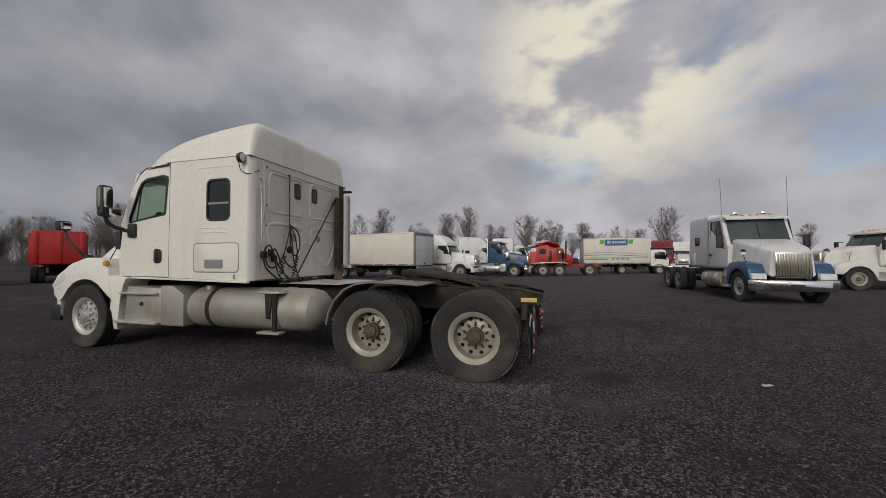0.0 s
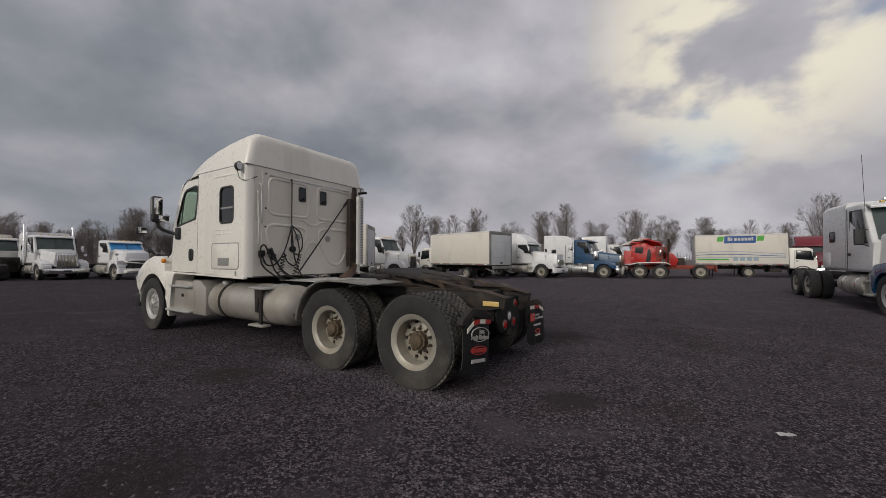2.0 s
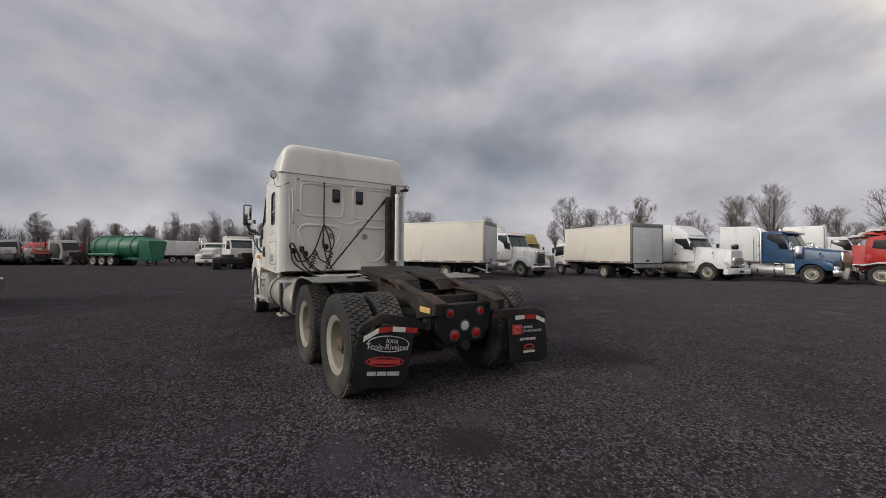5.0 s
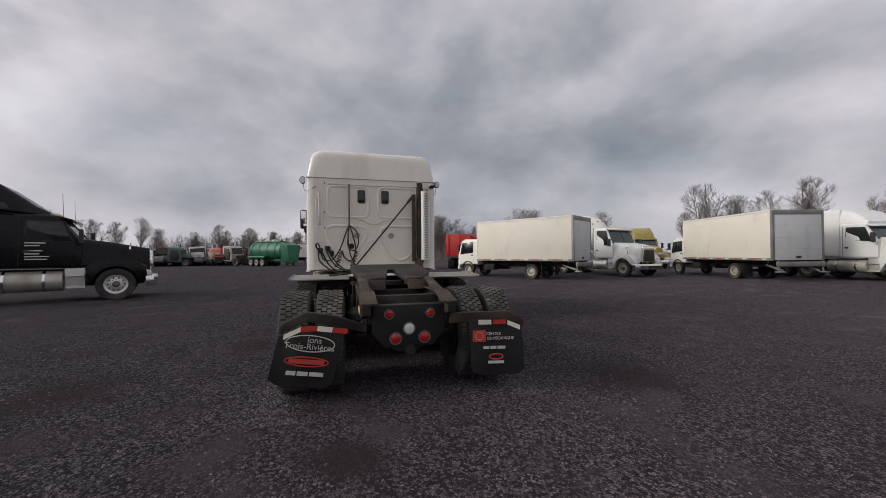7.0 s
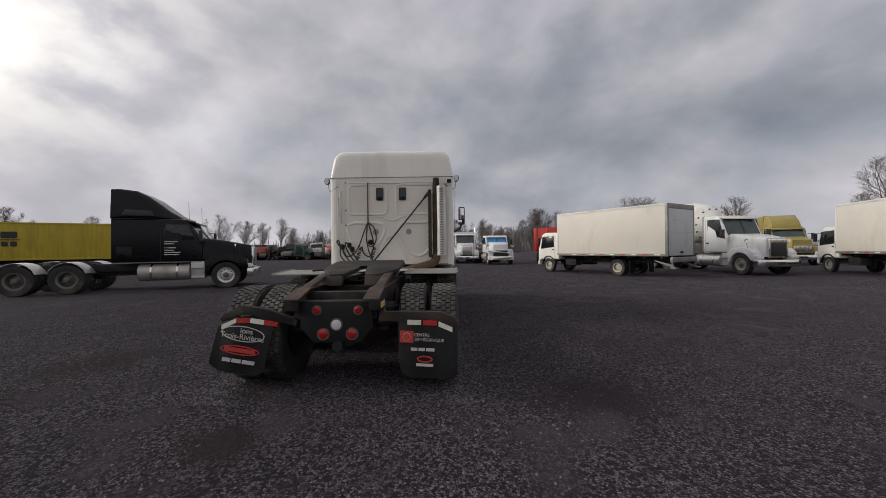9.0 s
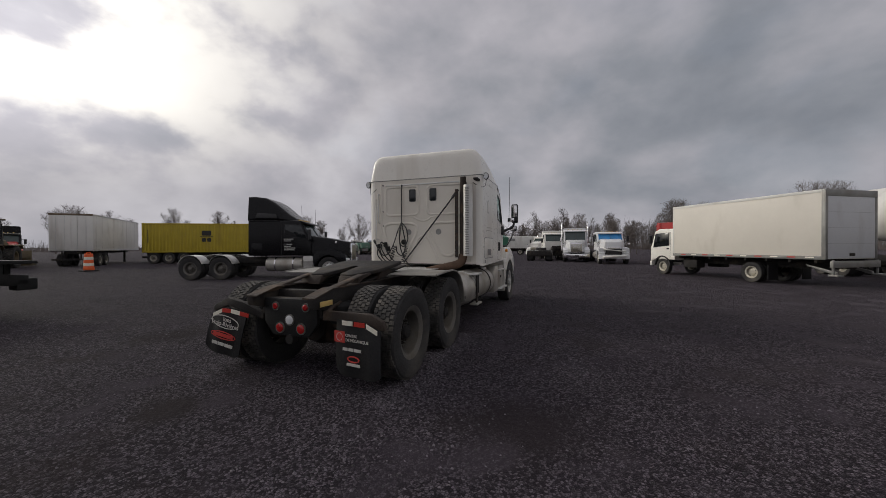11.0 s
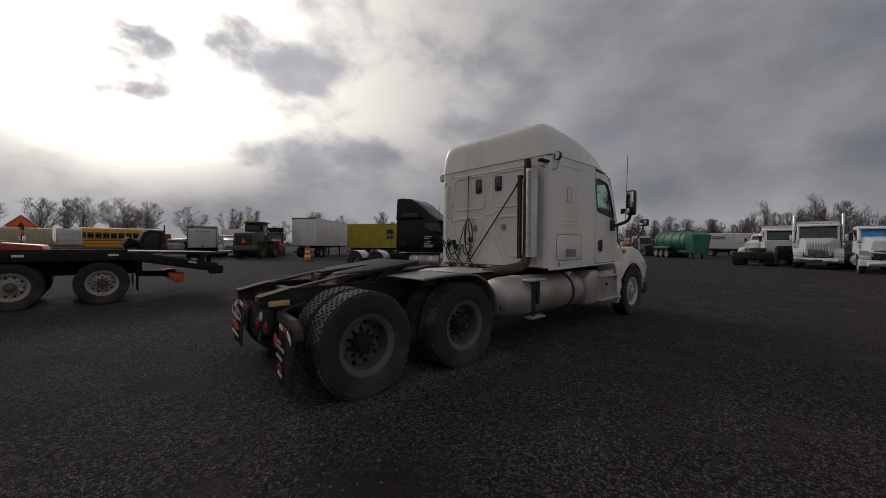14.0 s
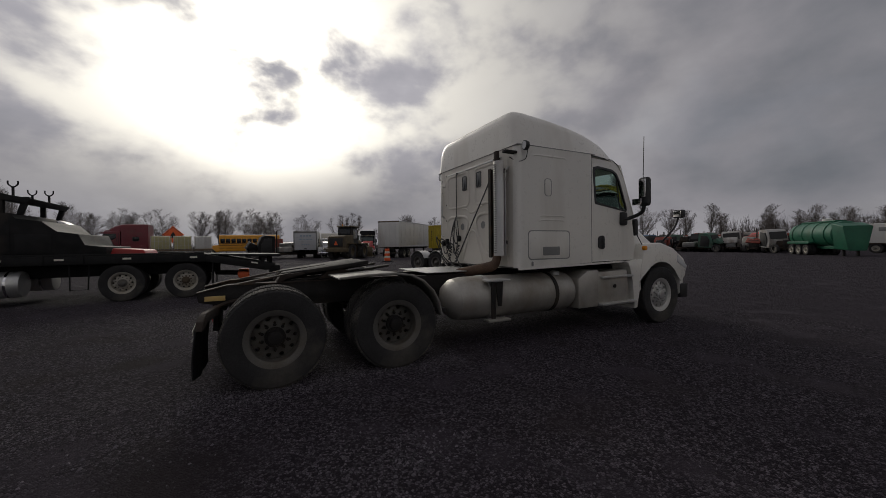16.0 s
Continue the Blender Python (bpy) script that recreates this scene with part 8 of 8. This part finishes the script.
def work_sign(x, y, heading):
    t = thing("road_sign", "orange diamond road works sign on a folding stand", "sign", place(x, y, heading))
    d = part("panel", prism(B(), [(0, 1.72), (0.72, 2.44), (0, 3.16), (-0.72, 2.44)], -0.02, 0.02, 0.01), M["orange"], t)
    part("border", ring_plate(B(), [(0, 1.79), (0.65, 2.44), (0, 3.09), (-0.65, 2.44)], [(0, 1.83), (0.61, 2.44), (0, 3.05), (-0.61, 2.44)], -0.026, -0.02), M["print_black"], d)
    part("symbol", prism(B(), [(-0.20, 2.20), (0.18, 2.17), (0.12, 2.46), (0.0, 2.70), (-0.14, 2.46)], -0.026, -0.02), M["print_black"], d)
    part("post", box(B(), -0.03, 0.03, 0.0, 0.05, 0.1, 2.9), M["frame"], t)
    both(lambda s: part("leg", tube(B(), [(0, 0.02, 0.6), (s * 0.6, 0.3, 0.02)], 0.02, 6), M["frame"], t))
    both(lambda s: part("leg", tube(B(), [(0, 0.02, 0.6), (s * 0.6, -0.3, 0.02)], 0.02, 6), M["frame"], t))


work_sign(-6.6, 30.7, 10)
conventional("maroon tractor cab parked behind the recovery truck", -12.1, 31.5, 182, "maroon", "maroon", wb=5.4, sleeper=1.7, cab_h=2.5, roof="aero", roof_h=3.1, nose=1.1)
conventional("white sleeper tractor behind the maroon cab", -12.6, 35.5, 2, "white", "white", wb=5.6, sleeper=1.9, cab_h=2.6, roof="aero", roof_h=3.6, grille="low")


def ibc(x, y, z, h, plastic):
    t = thing("liquid_tote", "pale plastic liquid tote in a wire cage on pallet", "tote", pose(x, y, z, 0, 0, h), "liquid totes")
    part("bottle", box(B(), -0.52, 0.52, -0.45, 0.45, 0.16, 1.10, 0.05), M[plastic], t)
    part("pallet", box(B(), -0.6, 0.6, -0.5, 0.5, 0.0, 0.14, 0.01), M["wood"], t)
    for k in range(6):
        for s in (1, -1):
            part("cage_bar", tube(B(), [(-0.55 + k * 0.22, s * 0.48, 0.14), (-0.55 + k * 0.22, s * 0.48, 1.14)], 0.012, 5), M["alu"], t)
    for z in (0.4, 0.75, 1.12):
        for s in (1, -1):
            part("cage_bar", tube(B(), [(-0.58, s * 0.48, z), (0.58, s * 0.48, z)], 0.012, 5), M["alu"], t)
    part("lid", lathe(B(), [(0.12, 1.10), (0.12, 1.15), (0.08, 1.17)], axis="z", seg=14), M["plastic"], t)


for i, (x_, y_) in enumerate(((-6.9, 28.0), (-5.6, 28.1), (-4.35, 28.3), (-6.2, 29.4))):
    for k in range(2 if i < 3 else 1):
        ibc(x_, y_, 1.14 * k, 4 * i + 3 * k, "tote_yellow" if i < 2 and k else "white_dull")


def school_bus(x, y, heading):
    t = thing("school_bus", "yellow school bus with dark window band", "bus", place(x, y, heading))
    b = part("body", loft(B(), [(-8.6, 1.2, 1.1, 0.75, 3.05, 0.2), (-0.9, 1.2, 1.1, 0.75, 3.05, 0.2)], 5), M["busyellow"], t)
    part("hood", loft(B(), [(-0.9, 1.0, 0.9, 0.7, 1.7, 0.12), (1.0, 0.9, 0.8, 0.7, 1.45, 0.12)], 4), M["busyellow"], t)
    for s in (1, -1):
        for k in range(11):
            part("window", prism(B(), rrect(-8.3 + k * 0.67, -7.75 + k * 0.67, 1.95, 2.55, 0.05), s * 1.13, s * 1.165, 0.004), M["darkglass"], b)
        for z in (1.2, 1.6, 1.85):
            part("rub_rail", box(B(), -8.6, -0.9, s * 1.18, s * 1.22, z, z + 0.06, 0.006), M["print_black"], b)
        wheel(t, 0, s * 0.95, s, "plain_tyre", "rim_white", "hub_dull")
    part("windscreen", box(B(), -0.92, -0.88, -1.0, 1.0, 1.75, 2.75, 0.01), M["darkglass"], b)
    # white slab added on the yellow roof to stand for the glare along it
    part("roof", loft(B(), [(-8.62, 1.0, 0.8, 2.98, 3.12, 0.05), (-0.88, 1.0, 0.8, 2.98, 3.12, 0.05)], 4), M["white_dull"], b, "white roof slab standing in for glare")
    dual(t, -6.0, 1.18)
    part("bumper", box(B(), 0.95, 1.1, -1.1, 1.1, 0.45, 0.7, 0.03), M["print_black"], t)


school_bus(-6.0, 55.7, 176)
box_tr = conventional("white box truck seen from behind the loader", 5.9, 45.2, 77, "white_dull", "white_dull", wb=4.6, sleeper=0, cab_h=2.3, tandem=False, tanks=False, name="delivery_truck")
box_back = box_body(box_tr, -7.4, -2.35, 0.95, 3.05, 1.22, "white_dull")
for z_, w_, h_ in ((2.45, 0.62, 0.16), (2.10, 0.72, 0.10), (1.50, 0.45, 0.10)):
    for k in range(4):
        part("lettering_bar", box(B(), -7.43, -7.415, -w_ + k * w_ / 2, -w_ + k * w_ / 2 + w_ * 0.36, z_, z_ + h_), M["print_grey"], box_back)
van_ = conventional("small white delivery truck with dark grille facing the yard", 6.8, 38.4, 254, "white", "white", wb=4.2, sleeper=0, cab_h=2.1, tandem=False, tanks=False, grille="low", name="delivery_truck")
box_body(van_, -6.2, -2.3, 0.95, 2.9, 1.1, "white_clean")
conventional("white cab truck with wide grille facing the yard", 9.4, 38.6, 250, "white", "white", wb=4.8, sleeper=0, cab_h=2.6, tandem=True)
conventional("black tractor behind the white cab truck", 12.8, 44.0, 250, "black", "red", wb=5.4, sleeper=1.6, cab_h=2.6, roof="raised", roof_h=3.3)


def rolloff(x, y, heading):
    t = conventional("white truck carrying a black bin with red loading crane", x, y, heading, "white_dull", "white_dull", wb=6.0, sleeper=0, cab_h=2.5, nose=1.1, frame_end=1.4)
    part("bin", prism(B(), [(-7.8, 1.1), (-3.0, 1.1), (-3.0, 3.2), (-7.8, 3.0)], -1.22, 1.22, 0.03), M["flatblack"], t)
    for k in range(6):
        both(lambda s: part("bin_rib", box(B(), -7.5 + k * 0.85, -7.4 + k * 0.85, s * 1.22, s * 1.30, 1.1, 3.0, 0.01), M["flatblack"], t))
    part("notice", box(B(), -3.9, -3.6, 1.305, 1.315, 2.0, 2.5), M["print_white"], t)
    part("notice", box(B(), -3.9, -3.6, -1.315, -1.305, 2.0, 2.5), M["print_white"], t)
    part("crane_mast", box(B(), -2.85, -2.45, -0.3, 0.3, 0.95, 3.2, 0.03), M["rustred"], t)
    part("crane_boom", prism(B(), [(-2.8, 3.1), (-2.2, 3.3), (-2.3, 3.55), (-4.8, 3.6), (-4.8, 3.4), (-3.0, 3.3)], -0.2, 0.2, 0.03), M["red"], t)
    part("crane_jib", tube(B(), [(-2.3, 0, 3.5), (-1.9, 0.1, 2.9), (-2.0, 0.1, 2.6)], 0.09, 8), M["frame"], t)
    part("hydraulic_ram", tube(B(), [(-2.7, 0.2, 2.6), (-4.2, 0.2, 3.45)], 0.05, 8), M["chrome"], t)
    part("hose_guard", tube(B(), smooth_path([(-2.6, 0, 3.4), (-2.5, 0, 3.75), (-3.4, 0, 3.8), (-3.6, 0, 3.5)]), 0.03, 6), M["frame"], t)


rolloff(-14.6, -16.6, 3)


def litter(x, y, turn, w):
    t = thing("paper_scrap", "crumpled white paper scrap lying on the gravel", "litter", pose(x, y, ground_z(x, y) + 0.004, 0, 0, turn))
    bm = B()
    rng = random.Random(int(x * 100))
    g = [[bm.verts.new((w * (i / 4 - 0.5), w * 0.45 * (k / 3 - 0.5), 0.012 + 0.016 * rng.random())) for i in range(5)] for k in range(4)]
    for k in range(3):
        for i in range(4):
            bm.faces.new((g[k][i], g[k][i + 1], g[k + 1][i + 1], g[k + 1][i]))
    bmesh.ops.solidify(bm, geom=bm.faces[:], thickness=0.004)
    part("sheet", bm, M["litter"], t)


litter(-3.75, 0.32, 30, 0.12)

# ---- bare trees at the edge of the yard ----
def tree_meshes(seed, height, wide, stems=5, fork=0.2):
    """A bare tree: a short trunk forking into stems that rise and spread, filling a rounded crown with branches and fine twigs."""
    rng = random.Random(seed)
    trunk, crown = B(), B()
    mid, half = height * (fork + 1) * 0.5, height * (1 - fork) * 0.5

    def room(q):
        """How deep a place lies inside the crown's rounded outline; above 1 is outside."""
        return math.sqrt((q.x * q.x + q.y * q.y) / (wide * height) ** 2 + ((q.z - mid) / half) ** 2)

    def limb(bm, p, d, length, r, depth):
        n = (6, 3, 2, 1)[depth]
        pts, dd = [p], d.copy()
        for i in range(n):
            dd = (dd + Vector((rng.uniform(-1, 1), rng.uniform(-1, 1), rng.uniform(-0.3, 0.6) + 0.25)) * (0.16, 0.2, 0.22, 0.2)[depth]).normalized()
            q = pts[-1] + dd * length / n
            if i and room(q) > 1.08:
                break
            pts.append(q)
        n = len(pts) - 1
        tube(bm, pts, r, (6, 4, 3, 3)[depth], r * (0.25 if depth < 2 else 0.5))
        if depth == 3:
            return
        for k in range((12, 8, 5)[depth]):
            f = (k + rng.uniform(0.2, 1.0)) / (12, 8, 5)[depth] * (0.86 if depth == 0 else 0.9) + (0.12 if depth == 0 else 0.1)
            i = min(n - 1, int(f * n))
            q = pts[i].lerp(pts[i + 1], min(1.0, f * n - i))
            az = rng.uniform(0, 2 * math.pi)
            out = Vector((q.x, q.y, 0)) / (wide * height)
            nd = (dd * 0.7 + Vector((math.cos(az), math.sin(az), 0.25)) * 0.75 + out * 0.4).normalized()
            if room(q + nd * 0.1 * height) > 1.25:
                continue
            limb(crown, q, nd, (height * 0.24 * (1.1 - 0.5 * f), height * 0.12, height * 0.07)[depth] * rng.uniform(0.6, 1.2), max(0.0105, r * (1 - 0.65 * f) * (0.5, 0.5, 0.6)[depth]), depth + 1)

    base = Vector((0, 0, -0.1))
    knot = Vector((rng.uniform(-0.1, 0.1), rng.uniform(-0.1, 0.1), height * fork))
    tube(trunk, [base, base.lerp(knot, 0.5) + Vector((0.04, 0.02, 0)), knot], height * 0.017, 8, height * 0.013)
    for k in range(stems):
        az = 2 * math.pi * (k + rng.uniform(-0.3, 0.3)) / stems
        lean = wide * rng.uniform(0.45, 1.15) if k else 0.06
        limb(crown, knot - Vector((0, 0, 0.15)), Vector((math.cos(az) * lean, math.sin(az) * lean, 0.8)).normalized(), height * (1 - fork) * rng.uniform(0.85, 1.05), height * 0.0085, 0)
    return mesh_of("trunk", trunk, M["bark"]), mesh_of("crown", crown, M["bark"])


KINDS = [tree_meshes(11, 11, 0.30, 5, 0.18), tree_meshes(12, 11, 0.40, 6, 0.22), tree_meshes(13, 11, 0.24, 4, 0.25), tree_meshes(14, 11, 0.44, 6, 0.15), tree_meshes(15, 11, 0.19, 4, 0.16)]


def tree(x, y, h, k, turn):
    t = thing("tree", ("bare deciduous tree with dense upright twigs", "bare spreading deciduous tree in winter", "slender bare tree with few branches", "wide bare tree with forked limbs",
                       "narrow bare poplar-like tree")[k], "tree", pose(x, y, 0, 0, 0, turn), "bare trees at the yard's edge")
    s = h / 11
    for n, me in zip(("trunk", "crown"), KINDS[k]):
        part(n, me, None, t).scale = (s, s, s)


def plant_trees():
    rng = random.Random(3)
    # named trees that stand out above the row of trucks
    for x, y, h, k in ((30.9, -62.5, 11.4, 0), (23.5, -66, 8.6, 3), (18.4, -67.5, 10.6, 1), (14.1, -68.5, 11.8, 0), (7.4, -69, 8.0, 2), (3.0, -69.8, 10.0, 1), (-1.2, -70, 8.6, 3), (-7.8, -69.6, 8.2, 1),
                       (-13.4, -68.6, 7.2, 3), (-21.1, -66.8, 10.2, 0), (42.0, -57, 12.2, 0), (38.4, -59.6, 10.0, 1), (35.5, -62.6, 10.2, 3), (60.2, -36.1, 9.8, 1), (53.1, -46.6, 8.8, 0), (67.2, -18.5, 8.8, 1),
                       (69.2, -19.8, 9.2, 0), (67.6, -23.6, 8.2, 3), (62.1, -34.1, 10.1, 0), (27.0, -71, 8.0, 2), (47, -60, 8.6, 2), (11, -73, 8.8, 2), (-35.5, 60.5, 14.0, 4), (-32.8, 62.1, 13.2, 2),
                       (-5.2, 69.5, 7.6, 0), (-0.9, 70, 7.8, 3), (2.2, 69, 7.5, 0), (-18.2, 67.2, 6.4, 1), (26.8, 64, 7.2, 1), (70.6, 16.5, 6.4, 2), (69.2, 21, 6.8, 2)):
        tree(x, y, h, k, rng.uniform(0, 360))
    # the wood behind the row of trucks
    for i in range(50):
        a = radians(-34 + 54 * (i + rng.uniform(-0.5, 0.5)) / 50)
        d = rng.uniform(96, 145)
        tree(d * math.cos(a), d * math.sin(a), rng.uniform(7.0, 11.5) * (1.0 if a < radians(8) else 0.8), rng.choice((0, 1, 2, 4, 4)), rng.uniform(0, 360))
    for i in range(12):
        a = radians(-32 + 30 * (i + rng.uniform(-0.5, 0.5)) / 12)
        d = rng.uniform(62, 84)
        tree(d * math.cos(a), d * math.sin(a), rng.uniform(5.0, 7.0), rng.choice((0, 1, 3)), rng.uniform(0, 360))
    for i in range(16):
        a = radians(20 + 40 * (i + rng.uniform(-0.4, 0.4)) / 16)
        d = rng.uniform(110, 150)
        tree(d * math.cos(a), d * math.sin(a), rng.uniform(8, 13), rng.choice((0, 1, 2, 3)), rng.uniform(0, 360))
    for i in range(20):
        a = radians(62 + 70 * (i + rng.uniform(-0.4, 0.4)) / 20)
        d = rng.uniform(105, 150)
        tree(d * math.cos(a), d * math.sin(a), rng.uniform(9, 13), rng.choice((0, 1, 3, 3)), rng.uniform(0, 360))
    for i in range(18):
        a = radians(-64 - 60 * (i + rng.uniform(-0.4, 0.4)) / 18)
        d = rng.uniform(80, 115)
        tree(d * math.cos(a), d * math.sin(a), rng.uniform(7, 9.5), rng.choice((0, 1, 2, 3)), rng.uniform(0, 360))
    for i in range(4):
        tree(-22 + rng.uniform(-6, 4), 52 + rng.uniform(-4, 10), rng.uniform(8, 10), 4 if i % 2 else 2, rng.uniform(0, 360))


def far_scrub():
    """Low bare brush along the far edge of the yard, all the way round."""
    rng = np.random.default_rng(8)
    n = 26000
    a = 2 * np.pi * rng.random(n)
    d = 150 + 60 * rng.random(n)
    top = (1.6 + 3.2 * rng.random(n) ** 1.5) * (0.6 + 0.8 * (0.5 + 0.5 * np.sin(a * 23) * np.sin(a * 7 + 1)))
    lean = 1.6 * (rng.random((n, 2)) - 0.5)
    w = 0.03 + 0.04 * rng.random(n)
    x, y = d * np.cos(a), d * np.sin(a)
    tx, ty = -np.sin(a) * w, np.cos(a) * w
    v = np.stack([np.stack([x - tx, y - ty, 0 * x - 0.2], 1), np.stack([x + tx, y + ty, 0 * x - 0.2], 1), np.stack([x + w * np.cos(a), y + w * np.sin(a), 0 * x - 0.2], 1), np.stack([x + lean[:, 0], y + lean[:, 1], top], 1)], 1)
    f = (np.array([(0, 1, 3), (1, 2, 3), (2, 0, 3)])[None] + 4 * np.arange(n)[:, None, None]).reshape(-1, 3)
    me = bpy.data.meshes.new("brush")
    me.from_pydata(v.reshape(-1, 3).tolist(), [], f.tolist())
    me.materials.append(M["bark"])
    tagged(new("brush", me), "low bare brush along the far edge of the yard", "brush", kind="stuff")


plant_trees()
far_scrub()


def far_wood():
    """The bare wood behind the row of trucks: countless thin upright stems and twigs."""
    rng = np.random.default_rng(21)
    n = 24000
    clump = rng.random(260)
    k = rng.integers(0, 260, n)
    a = np.radians(-38 + 62 * clump[k]) + rng.normal(size=n) * 0.006
    d = 118 + 34 * rng.random(260)[k] + rng.normal(size=n) * 1.5
    high = (7.0 + 5.0 * rng.random(260)[k]) * np.where(a > 0.14, 0.75, 1.0)
    z0 = high * 0.75 * rng.random(n) ** 1.6
    z1 = np.minimum(high * (0.85 + 0.25 * rng.random(n)), z0 + 0.8 + 3.0 * rng.random(n))
    w = 0.018 + 0.045 * rng.random(n) * (1 - z0 / high)
    x, y = d * np.cos(a), d * np.sin(a)
    lean = 1.3 * (rng.random((n, 2)) - 0.5) * (z1 - z0)[:, None] * 0.5
    tx, ty = -np.sin(a) * w, np.cos(a) * w
    v = np.stack([np.stack([x - tx, y - ty, z0], 1), np.stack([x + tx, y + ty, z0], 1), np.stack([x + w * np.cos(a), y + w * np.sin(a), z0], 1), np.stack([x + lean[:, 0], y + lean[:, 1], z1], 1)], 1)
    f = (np.array([(0, 1, 3), (1, 2, 3), (2, 0, 3)])[None] + 4 * np.arange(n)[:, None, None]).reshape(-1, 3)
    me = bpy.data.meshes.new("wood")
    me.from_pydata(v.reshape(-1, 3).tolist(), [], f.tolist())
    me.materials.append(M["bark"])
    tagged(new("wood", me), "dense bare grey-brown wood beyond the yard", "wood", kind="stuff")


far_wood()
